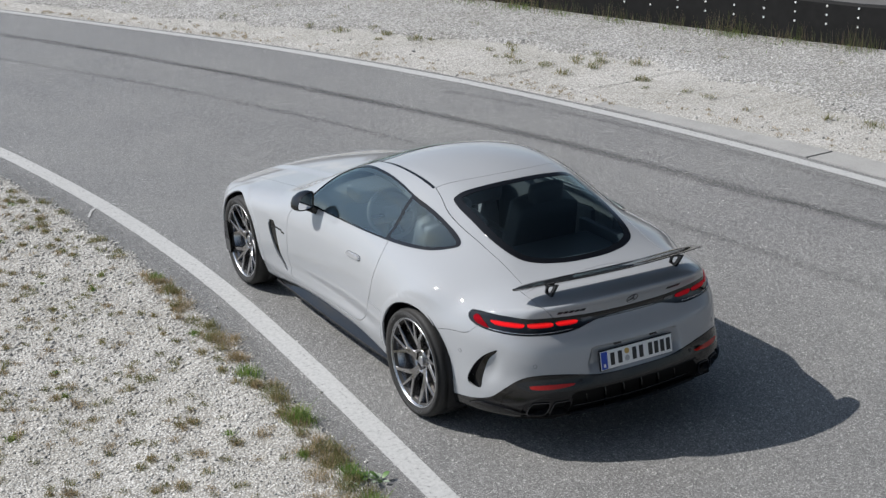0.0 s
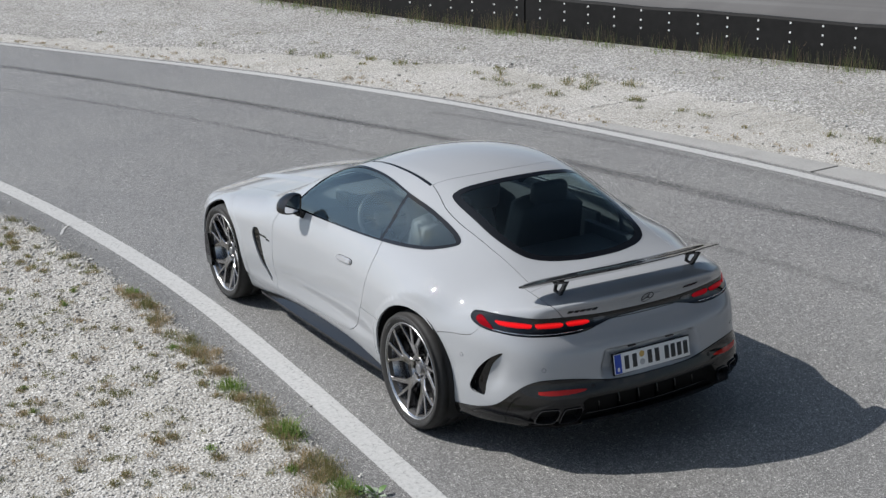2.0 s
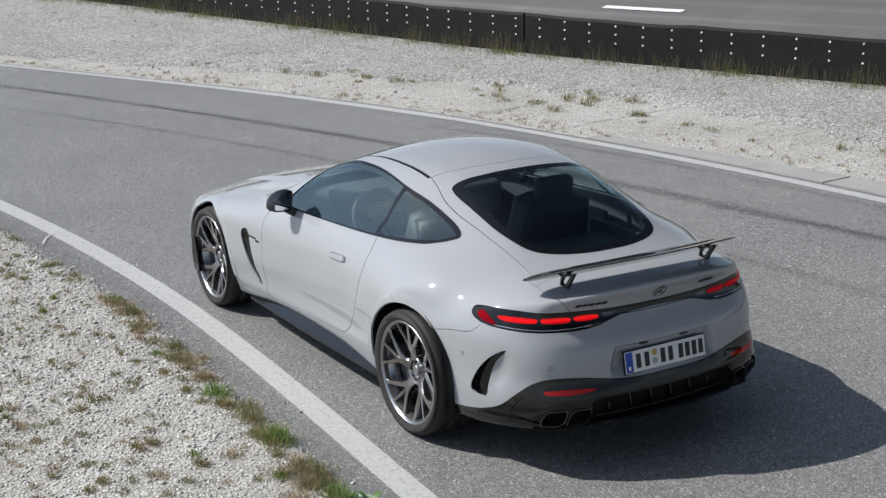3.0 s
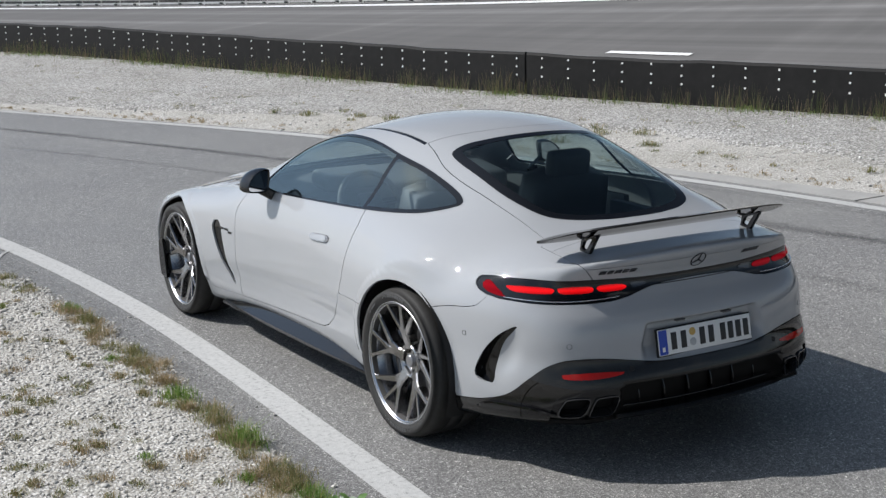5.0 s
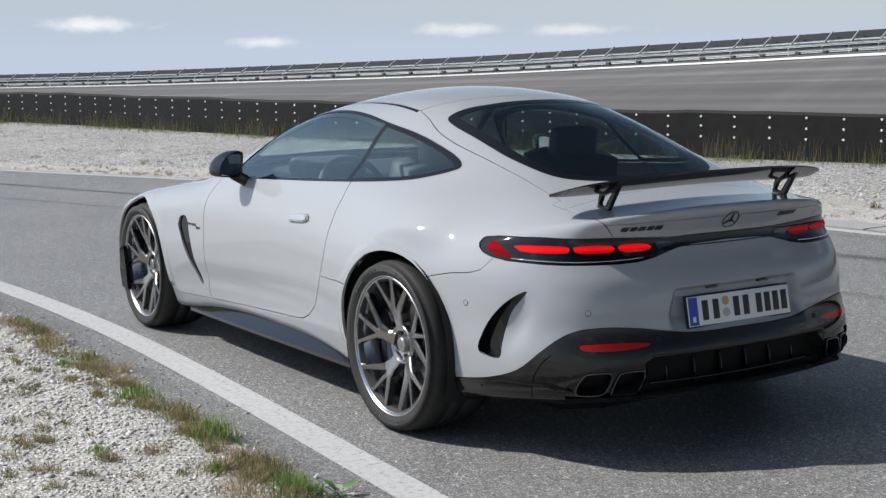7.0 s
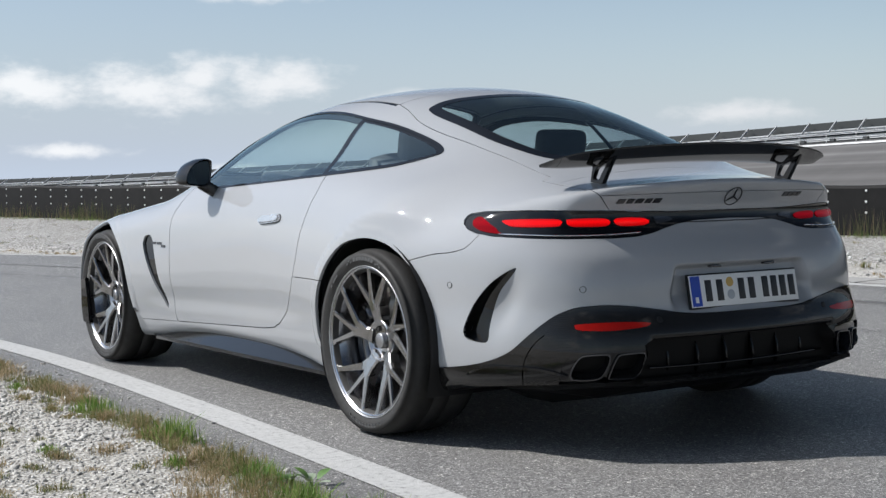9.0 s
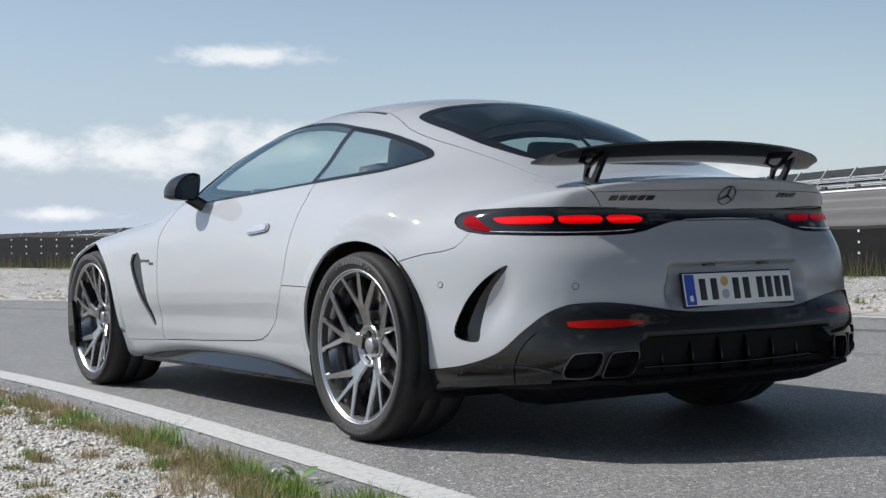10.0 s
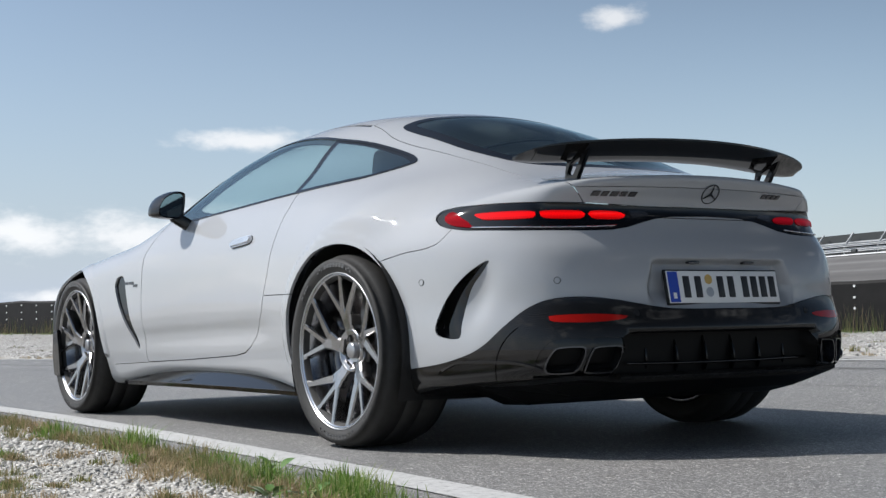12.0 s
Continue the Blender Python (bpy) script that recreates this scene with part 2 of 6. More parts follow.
def glass_material(name, tint, face_on, falloff):
    """Thin glazing: tinted see-through sheet with a sharp reflection."""
    m, nt, b = material(name)
    out = nt.nodes["Material Output"]
    tr = nt.nodes.new("ShaderNodeBsdfTransparent")
    tr.inputs["Color"].default_value = (*tint, 1)
    gl = nt.nodes.new("ShaderNodeBsdfGlossy")
    gl.inputs["Roughness"].default_value = 0.01
    gl.inputs["Color"].default_value = (0.84, 0.97, 0.96, 1)
    lw = nt.nodes.new("ShaderNodeLayerWeight")
    pw = nt.nodes.new("ShaderNodeMath")
    pw.operation = "POWER"
    pw.inputs[1].default_value = falloff
    nt.links.new(lw.outputs["Facing"], pw.inputs[0])
    fr = nt.nodes.new("ShaderNodeMapRange")
    fr.inputs["To Min"].default_value, fr.inputs["To Max"].default_value = face_on, 1.0
    nt.links.new(pw.outputs[0], fr.inputs["Value"])
    mx = nt.nodes.new("ShaderNodeMixShader")
    nt.links.new(fr.outputs["Result"], mx.inputs["Fac"])
    nt.links.new(tr.outputs["BSDF"], mx.inputs[1])
    nt.links.new(gl.outputs["BSDF"], mx.inputs[2])
    nt.links.new(mx.outputs["Shader"], out.inputs["Surface"])
    return m


def lamp_material(name, colour, strength, gloss=0.35):
    m, nt, b = material(name)
    b.inputs["Base Color"].default_value = (*(0.3 * c for c in colour), 1)
    b.inputs["Roughness"].default_value = 0.05
    b.inputs["Specular IOR Level"].default_value = gloss
    b.inputs["Emission Color"].default_value = (*colour, 1)
    # light guide: brightest along its middle, with fine upright ribs
    sep = nt.nodes.new("ShaderNodeSeparateXYZ")
    tc = nt.nodes.new("ShaderNodeTexCoord")
    nt.links.new(tc.outputs["Object"], sep.inputs[0])
    wave = nt.nodes.new("ShaderNodeTexWave")
    wave.inputs["Scale"].default_value = 70.0
    wave.inputs["Distortion"].default_value = 0.3
    nt.links.new(tc.outputs["Object"], wave.inputs["Vector"])
    core = ramp(nt, sep.outputs[2], ((0.784, (0.30, 0.30, 0.30)), (0.795, (0.75, 0.75, 0.75)), (0.801, (1, 1, 1)), (0.808, (0.55, 0.55, 0.55)), (0.815, (0.35, 0.35, 0.35))))
    ribs = ramp(nt, wave.outputs["Fac"], ((0.0, (0.75 * strength,) * 3), (1.0, (1.15 * strength,) * 3)))
    nt.links.new(mixed(nt, 1.0, core, ribs, "MULTIPLY"), b.inputs["Emission Strength"])
    return m


def carbon_material():
    """Lacquered dark fibre with a fine weave."""
    m, nt, b = material("dark_carbon")
    v = coords(nt)
    weave = nt.nodes.new("ShaderNodeTexChecker")
    weave.inputs["Scale"].default_value = 420.0
    weave.inputs["Color1"].default_value = (0.008, 0.0078, 0.0075, 1)
    weave.inputs["Color2"].default_value = (0.020, 0.019, 0.018, 1)
    nt.links.new(v, weave.inputs["Vector"])
    haze = ramp(nt, noise_tex(nt, v, 6.0, 3.0), ((0.3, (0.9, 0.9, 0.9)), (0.7, (1.2, 1.2, 1.2))))
    nt.links.new(mixed(nt, 1.0, weave.outputs["Color"], haze, "MULTIPLY"), b.inputs["Base Color"])
    b.inputs["Roughness"].default_value = 0.035
    b.inputs["Specular IOR Level"].default_value = 0.4
    return m


def bank_material():
    """Worn concrete with tyre streaks along the lanes and pale runs down the slope."""
    m, nt, b = material("banked_concrete")
    uv = nt.nodes.new("ShaderNodeUVMap")
    uv.uv_map = "lanes"

    def streak(sx, sy, scale):
        mp = nt.nodes.new("ShaderNodeMapping")
        mp.inputs["Scale"].default_value = (sx, sy, 1)
        nt.links.new(uv.outputs["UV"], mp.inputs["Vector"])
        return noise_tex(nt, mp.outputs["Vector"], scale, 5.0)

    lanes = ramp(nt, streak(0.02, 1.0, 1.3), ((0.3, (0.092, 0.089, 0.086)), (0.52, (0.130, 0.126, 0.122)), (0.68, (0.20, 0.196, 0.192))))
    runs = ramp(nt, streak(1.0, 0.10, 1.6), ((0.45, (0.95, 0.95, 0.95)), (0.66, (1.10, 1.10, 1.10)), (0.74, (1.35, 1.35, 1.35))))
    nt.links.new(mixed(nt, 1.0, lanes, runs, "MULTIPLY"), b.inputs["Base Color"])
    b.inputs["Roughness"].default_value = 0.85
    return m


def skid_material(name, lo, hi):
    """Rubber rubbed into asphalt: patchy film that lets the road show through."""
    m, nt, b = material(name)
    out = nt.nodes["Material Output"]
    uv = nt.nodes.new("ShaderNodeUVMap")
    uv.uv_map = "lanes"
    sep = nt.nodes.new("ShaderNodeSeparateXYZ")
    nt.links.new(uv.outputs["UV"], sep.inputs[0])
    across = ramp(nt, sep.outputs[1], ((0.0, (0, 0, 0)), (0.42, (1, 1, 1)), (0.62, (0.9, 0.9, 0.9)), (1.0, (0, 0, 0))))
    v = coords(nt)
    mp = nt.nodes.new("ShaderNodeMapping")
    mp.inputs["Scale"].default_value = (0.5, 1, 1)
    nt.links.new(uv.outputs["UV"], mp.inputs["Vector"])
    broad = ramp(nt, noise_tex(nt, mp.outputs["Vector"], 1.4, 4.0), ((0.35, (lo, lo, lo)), (0.65, (hi, hi, hi))))
    grain = ramp(nt, noise_tex(nt, v, 70.0, 5.0, 0.7), ((0.35, (0.5, 0.5, 0.5)), (0.65, (1, 1, 1))))
    fac = mixed(nt, 1.0, mixed(nt, 1.0, across, broad, "MULTIPLY"), grain, "MULTIPLY")
    b.inputs["Base Color"].default_value = (0.045, 0.045, 0.047, 1)
    b.inputs["Roughness"].default_value = 0.75
    tr = nt.nodes.new("ShaderNodeBsdfTransparent")
    mx = nt.nodes.new("ShaderNodeMixShader")
    nt.links.new(fac, mx.inputs["Fac"])
    nt.links.new(tr.outputs["BSDF"], mx.inputs[1])
    nt.links.new(b.outputs["BSDF"], mx.inputs[2])
    nt.links.new(mx.outputs["Shader"], out.inputs["Surface"])
    return m


ASPHALT = asphalt_material()
ROAD_PAINT = paint_line_material()
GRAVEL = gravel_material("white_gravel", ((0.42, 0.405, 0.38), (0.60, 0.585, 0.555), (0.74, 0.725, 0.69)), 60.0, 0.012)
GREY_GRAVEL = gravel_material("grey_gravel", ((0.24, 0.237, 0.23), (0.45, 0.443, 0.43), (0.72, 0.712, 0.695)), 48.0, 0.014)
STONE = stone_material("crushed_limestone", (0.34, 0.328, 0.305), (0.66, 0.642, 0.605))
GRASS = grass_material("grass", ((0.0, (0.10, 0.14, 0.035)), (0.40, (0.165, 0.18, 0.06)), (0.70, (0.25, 0.215, 0.10)), (1.0, (0.40, 0.31, 0.17))))
GREEN_GRASS = grass_material("green_grass", ((0.0, (0.09, 0.20, 0.025)), (0.6, (0.185, 0.285, 0.06)), (1.0, (0.33, 0.35, 0.14))))
DRY_GRASS = grass_material("dry_grass", ((0.0, (0.17, 0.155, 0.07)), (0.5, (0.31, 0.235, 0.125)), (1.0, (0.50, 0.38, 0.24))))
PAINT = car_paint()
GLOSS_BLACK = plain("gloss_black_plastic", (0.004, 0.004, 0.0045), 0.04, gloss=0.5)
CARBON = carbon_material()
# dull near-black for recesses and the underside, their shade put into the colour
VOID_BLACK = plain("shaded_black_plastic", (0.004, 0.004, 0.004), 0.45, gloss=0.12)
SATIN_BLACK = plain("satin_black_plastic", (0.012, 0.012, 0.0125), 0.5, gloss=0.35)
TYRE_RUBBER = plain("tyre_rubber", (0.030, 0.029, 0.0275), 0.62, spread=0.3, grain=35, bump=0.0006, gloss=0.3)
RIM_GREY = plain("titanium_grey_metal", (0.36, 0.352, 0.35), 0.22, metal=1.0)
RIM_DARK = plain("shaded_rim_metal", (0.36, 0.365, 0.38), 0.22, metal=1.0)
RIM_BRIGHT = plain("turned_metal", (0.50, 0.50, 0.51), 0.36, metal=1.0)
STEEL = plain("brake_steel", (0.30, 0.29, 0.28), 0.38, metal=1.0, spread=0.25)
SATIN_SILVER = plain("satin_silver", (0.60, 0.61, 0.63), 0.22, metal=0.7)
CHROME = plain("chrome", (0.80, 0.81, 0.83), 0.08, metal=1.0)
EMBLEM_GREY = plain("satin_emblem_metal", (0.40, 0.40, 0.41), 0.3, metal=0.9)
DARK_CHROME = plain("dark_chrome", (0.10, 0.10, 0.105), 0.18, metal=0.9)
GLASS = glass_material("window_glass", (0.86, 0.95, 0.92), 0.15, 4.6)
QUARTER_GLASS = glass_material("quarter_glass", (0.72, 0.80, 0.82), 0.14, 4.6)
DARK_GLASS = glass_material("rear_glass", (0.58, 0.68, 0.71), 0.05, 4.6)
CABIN_BLACK = plain("cabin_leather", (0.085, 0.087, 0.092), 0.55, bump=0.0004)
LAMP_RED = lamp_material("lit_red_lamp", (0.95, 0.002, 0.003), 0.95)
# lenses get an added faint red glow to hold their colour
LENS_RED_GLOW = lamp_material("faintly_glowing_red_lens", (0.55, 0.004, 0.016), 0.36, 0.06)
REFLECTOR = plain("red_reflector", (0.44, 0.010, 0.006), 0.06, gloss=0.35)
SIDEWALL_GREY = plain("sidewall_lettering", (0.060, 0.060, 0.060), 0.6)
PLATE_WHITE = plain("plate_white", (0.78, 0.78, 0.76), 0.35, spread=0.03)
PLATE_BLUE = plain("plate_blue", (0.015, 0.06, 0.42), 0.35)
PLATE_INK = plain("plate_ink", (0.012, 0.012, 0.014), 0.4)
BRASS = plain("seal_gold", (0.55, 0.36, 0.10), 0.4)
MIRROR = plain("mirror_silver", (0.85, 0.86, 0.88), 0.02, metal=1.0, spread=0.01)
BELT_RUBBER = plain("barrier_rubber", (0.013, 0.0125, 0.012), 0.6, spread=0.4, grain=9, bump=0.002, gloss=0.2)
BOLT_WHITE = plain("zinc_white_bolt", (0.80, 0.80, 0.78), 0.5)
ZINC = plain("galvanised_steel", (0.42, 0.43, 0.44), 0.42, metal=0.8, spread=0.2, grain=18)
PALE_ZINC = plain("weathered_zinc", (0.62, 0.63, 0.63), 0.55, metal=0.15, spread=0.15, grain=18)
BANK_GREY = bank_material()
FENCE_DARK = plain("dark_fence_panel", (0.05, 0.055, 0.055), 0.7)
BANK_WHITE = plain("bank_white_paint", (0.78, 0.78, 0.77), 0.7)
KERB_GREY = plain("kerb_concrete", (0.34, 0.335, 0.32), 0.9, spread=0.18, grain=50, bump=0.002)
SKID_FILM = skid_material("skid_rubber", 0.25, 0.58)
EDGE_DIRT = skid_material("edge_dirt", 0.06, 0.22)
SKID_FAINT = skid_material("faint_skid_rubber", 0.08, 0.3)
FAR_STONE = stone_material("mixed_stone", (0.30, 0.295, 0.28), (0.74, 0.73, 0.71))
TALL_GRASS = grass_material("tall_grass", ((0.0, (0.07, 0.11, 0.025)), (0.4, (0.13, 0.14, 0.05)), (0.75, (0.21, 0.16, 0.09)), (1.0, (0.28, 0.21, 0.14))))
LEAF_GREEN = plain("weed_leaf", (0.10, 0.19, 0.045), 0.45, spread=0.3, grain=90)
LEAF_PALE = plain("pale_leaf_back", (0.30, 0.36, 0.26), 0.6, spread=0.2, grain=90)


# ---------------------------------------------------------------- helpers for meshes
def mesh_from(name, verts, faces, smooth=True):
    me = bpy.data.meshes.new(name)
    me.from_pydata([tuple(map(float, v)) for v in verts], [], faces)
    if smooth:
        me.polygons.foreach_set("use_smooth", [True] * len(me.polygons))
    me.update()
    return me


def part(name, data, mat, parent=None, label=""):
    """Links a bmesh or a mesh as one object under a thing or a part."""
    if isinstance(data, bmesh.types.BMesh):
        me = bpy.data.meshes.new(name)
        data.to_mesh(me)
        data.free()
    else:
        me = data
    me.materials.append(mat)
    ob = new(name, me)
    if parent is not None:
        ob.parent = parent
    if label:
        tagged(ob, label)
    return ob


def empty(name, label, category, group="", m=None):
    ob = new(name)
    ob.empty_display_size = 0.1
    if m is not None:
        ob.matrix_world = m
    return tagged(ob, label, category, group)


def soft_edges(bm, angle=40):
    for f in bm.faces:
        f.smooth = True
    for e in bm.edges:
        if len(e.link_faces) == 2 and e.calc_face_angle(0) > radians(angle):
            e.smooth = False
    return bm


def box(size, m=None, bevel=0.0, segments=2):
    bm = bmesh.new()
    bmesh.ops.create_cube(bm, size=1.0)
    bmesh.ops.scale(bm, vec=size, verts=bm.verts)
    if bevel:
        bmesh.ops.bevel(bm, geom=bm.edges[:], offset=bevel, segments=segments, affect="EDGES", profile=0.6)
    if m is not None:
        bm.transform(m)
    return soft_edges(bm)


def rod(r1, r2, depth, m=None, segments=16):
    bm = bmesh.new()
    bmesh.ops.create_cone(bm, cap_ends=True, segments=segments, radius1=r1, radius2=r2, depth=depth)
    if m is not None:
        bm.transform(m)
    return soft_edges(bm)


def prism(outline, depth, m=None, bevel=0.0):
    """An outline in x and y, pulled up along z by depth."""
    bm = bmesh.new()
    face = bm.faces.new([bm.verts.new((x, y, 0)) for x, y in outline])
    up = bmesh.ops.extrude_face_region(bm, geom=[face])
    bmesh.ops.translate(bm, vec=(0, 0, depth), verts=[v for v in up["geom"] if isinstance(v, bmesh.types.BMVert)])
    bmesh.ops.recalc_face_normals(bm, faces=bm.faces)
    if bevel:
        bmesh.ops.bevel(bm, geom=bm.edges[:], offset=bevel, segments=2, affect="EDGES")
    if m is not None:
        bm.transform(m)
    return soft_edges(bm)


def lathe(profile, segments=64, closed=False):
    """A profile of (radius, x) turned round the x axis."""
    verts, faces, n = [], [], len(profile)
    for i in range(segments):
        a = 2 * math.pi * i / segments
        verts += [(x, r * math.cos(a), r * math.sin(a)) for r, x in profile]
    for i in range(segments):
        j = (i + 1) % segments
        for k in range(n if closed else n - 1):
            l = (k + 1) % n
            faces.append((i * n + k, j * n + k, j * n + l, i * n + l))
    return verts, faces


def tube(points, radius, segments=8, closed=False):
    """A round bar along a path."""
    pts = [Vector(p) for p in points]
    verts, faces, n = [], [], len(pts)
    for i, p in enumerate(pts):
        d = (pts[(i + 1) % n] - pts[i - 1]) if closed else (pts[min(i + 1, n - 1)] - pts[max(i - 1, 0)])
        d.normalize()
        a = d.orthogonal() if abs(d.z) > 0.95 else d.cross(Vector((0, 0, 1))).normalized()
        b = d.cross(a)
        verts += [p + radius * (math.cos(t) * a + math.sin(t) * b) for t in [2 * math.pi * k / segments for k in range(segments)]]
    for i in range(n if closed else n - 1):
        j = (i + 1) % n
        for k in range(segments):
            l = (k + 1) % segments
            faces.append((i * segments + k, j * segments + k, j * segments + l, i * segments + l))
    if not closed:
        faces += [tuple(range(segments)), tuple(range((n - 1) * segments, n * segments))[::-1]]
    return verts, faces


def curve_keys(keys, smooth=0.0):
    """A smooth curve through a few (place, value) keys, as a function of arrays."""
    xs, ys = np.array(keys, float).T
    d = np.gradient(ys, xs)
    fine = np.linspace(xs[0], xs[-1], 600)
    i = np.clip(np.searchsorted(xs, fine) - 1, 0, len(xs) - 2)
    h = xs[i + 1] - xs[i]
    t = (fine - xs[i]) / h
    val = (2 * t**3 - 3 * t**2 + 1) * ys[i] + (t**3 - 2 * t**2 + t) * h * d[i] + (3 * t**2 - 2 * t**3) * ys[i + 1] + (t**3 - t**2) * h * d[i + 1]
    if smooth:
        s = smooth / (fine[1] - fine[0])
        r = int(3 * s) + 1
        k = np.exp(-0.5 * (np.arange(-r, r + 1) / s) ** 2)
        ext = np.r_[val[0] + (val[1] - val[0]) * np.arange(-r, 0), val, val[-1] + (val[-1] - val[-2]) * np.arange(1, r + 1)]
        val = np.convolve(ext, k / k.sum(), "valid")
    lo, hi = (val[1] - val[0]) / (fine[1] - fine[0]), (val[-1] - val[-2]) / (fine[1] - fine[0])

    def at(x):
        x = np.asarray(x, float)
        return np.interp(x, fine, val) + np.minimum(x - fine[0], 0) * lo + np.maximum(x - fine[-1], 0) * hi

    return at


# ---------------------------------------------------------------- ground, road, far side
near_line = curve_keys(((-14, -4.2), (-6, -1.98), (-1.5, -1.302), (0, -1.195), (1, -1.133), (2.8, -1.075), (5.2, -1.202), (7.8, -1.58), (11, -2.34), (16, -4.2), (26, -9.5), (40, -21)), 0.3)
far_line = curve_keys(((-16, 2.6), (-8, 4.3), (-2, 4.90), (2, 4.655), (4, 4.38), (7.2, 3.705), (10.93, 2.55), (15, 0.65), (20, -2.2), (28, -8.0), (40, -19)), 0.4)
barrier_line = curve_keys(((-14, 13.0), (-4, 11.2), (2, 8.85), (5.3, 7.553), (9.16, 6.083), (13.46, 4.847), (19.92, 3.08), (27, 0.6), (36, -3.4), (50, -12)), 0.5)


def ground_z(x, y):
    """The lie of the land: level under the car, rising gently beyond the far edge of the road."""
    x, y = np.asarray(x, float), np.asarray(y, float)
    yy = np.clip(y, -8, 30)
    beyond = np.clip((x - far_line(yy) + 1.5) / 5.0, 0, 1)
    return 0.045 * np.maximum(0, x - 1.2) * np.clip((x - 1.2) / 2.5, 0, 1) + 0.004 * np.maximum(0, yy - 6) + beyond * (0.0130 * (yy - 10) + -0.0522)


gravel_line = curve_keys(((-14, -4.75), (-6, -2.45), (-2.2, -1.85), (-0.6, -1.625), (-0.15, -1.575), (0.75, -1.537), (1.8, -1.482), (3.0, -1.452), (4.1, -1.54), (5.4, -1.655), (6.7, -1.86), (11, -2.76), (16, -4.7), (26, -10.0), (40, -21.5)), 0.25)


def ragged(y):
    """The uneven edge of the near gravel over the asphalt."""
    y = np.asarray(y, float)
    return gravel_line(y) + 0.018 * np.sin(y * 5.1) + 0.013 * np.sin(y * 11.7 + 1.3) + 0.009 * np.sin(y * 23.0 + 0.4)


def gravel_lift(x, y):
    """How high the near gravel lies over the road's level."""
    d = ragged(y) - x
    hump = 0.006 * np.sin(x * 7.3 + y * 4.1) + 0.005 * np.sin(x * 13.1 - y * 9.2)
    return np.where(d < 0, -0.03 + 0 * d, 0.003 + 0.022 * (1 - np.exp(-np.maximum(d, 0) / 0.25)) + hump * np.clip(d / 0.3, 0, 1))


def sheet(x0, x1, lift, ys, n):
    """A strip of ground between two curves x0(y) and x1(y)."""
    verts, faces = [], []
    for y in ys:
        a, b = float(x0(y)), float(x1(y))
        for k in range(n + 1):
            x = a + (b - a) * k / n
            verts.append((x, y, float(ground_z(x, y)) + lift))
    for i in range(len(ys) - 1):
        for k in range(n):
            p = i * (n + 1) + k
            faces.append((p, p + 1, p + n + 2, p + n + 1))
    return verts, faces


def structure(name, data, mat, label, category):
    return tagged(part(name, data, mat), label, category, kind="structure")


def build_ground():
    xs = np.unique(np.r_[-1500, -400, -100, -40, np.linspace(-20, 25, 91), np.linspace(-4.2, -1.2, 76), 40, 100, 400, 1500])
    ys = np.unique(np.r_[-1500, -400, -100, -40, np.linspace(-18, 45, 106), np.linspace(-3.5, 8, 144), 70, 140, 400, 1500])
    rng = np.random.default_rng(3)
    verts, faces = [], []
    for y in ys:
        for x in xs:
            on_road = near_line(y) - 0.45 < x < far_line(y) + 0.45
            rough = 0 if on_road or abs(x) > 25 or abs(y) > 45 else rng.normal(0, 0.005)
            far = abs(x) > 26 or y > 46 or y < -19
            z = float(ground_z(min(x, 14), min(y, 40))) + rough - 0.012
            if x < 0 and not far:
                z = float(ground_z(x, y)) + float(gravel_lift(x, y))
            # the country falls away beyond the track
            drop = 0.035 * max(0.0, math.hypot(x, y) - 32)
            behind = x > float(barrier_line(min(y, 44))) + 9
            verts.append((x, y, -0.05 - drop if far else -1.0 if behind else z))
    n = len(xs)
    for i in range(len(ys) - 1):
        for k in range(n - 1):
            p = i * n + k
            faces.append((p, p + 1, p + n + 1, p + n))
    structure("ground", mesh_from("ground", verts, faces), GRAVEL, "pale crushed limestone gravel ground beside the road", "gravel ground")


ROAD_Y = np.r_[np.linspace(-16, 20, 145), np.linspace(20.5, 40, 30)]


def build_road():
    v, f = sheet(lambda y: gravel_line(y) - 0.16, lambda y: far_line(y) + 0.14, 0.0, ROAD_Y, 20)
    structure("road", mesh_from("road", v, f), ASPHALT, "grey coarse asphalt track bending between two white lines", "road")
    v, f = sheet(lambda y: near_line(y) - 0.16, lambda y: near_line(y) + 0.0, 0.004, ROAD_Y, 2)
    structure("edge_line_near", mesh_from("edge_line_near", v, f), ROAD_PAINT, "worn white painted edge line on asphalt", "road marking")
    v, f = sheet(lambda y: far_line(y) - 0.06, lambda y: far_line(y) + 0.07, 0.004, ROAD_Y, 2)
    structure("edge_line_far", mesh_from("edge_line_far", v, f), ROAD_PAINT, "white painted edge line along the outer bend", "road marking")


def build_kerb_slabs():
    """Flat concrete slabs that run along the outside of the far line."""
    ys = (-9.0, -5.15, -1.3, 2.55, 5.4)
    for k in range(len(ys) - 1):
        yy = np.linspace(ys[k] + 0.016, ys[k + 1] - 0.016, 14)
        grow = lambda y: 0.18 + 0.32 * np.clip((5.2 - y) / 5.0, 0, 1)
        v, f = sheet(lambda y: far_line(y) + 0.15, lambda y: far_line(y) + 0.15 + grow(y), 0.006, yy, 3)
        n = len(v)
        v += [(x, y, z - 0.08) for x, y, z in v]
        rim = [i * 4 for i in range(14)] + [13 * 4 + k2 for k2 in (1, 2, 3)] + [i * 4 + 3 for i in range(12, -1, -1)] + [2, 1]
        f = f + [(rim[i], rim[i - 1], rim[i - 1] + n, rim[i] + n) for i in range(len(rim))]
        tagged(part("kerb_slab", mesh_from("kerb_slab", v, f, False), KERB_GREY), "flat pale concrete slab at the road's outer edge", "kerb slab", "concrete slabs along the road", "structure")


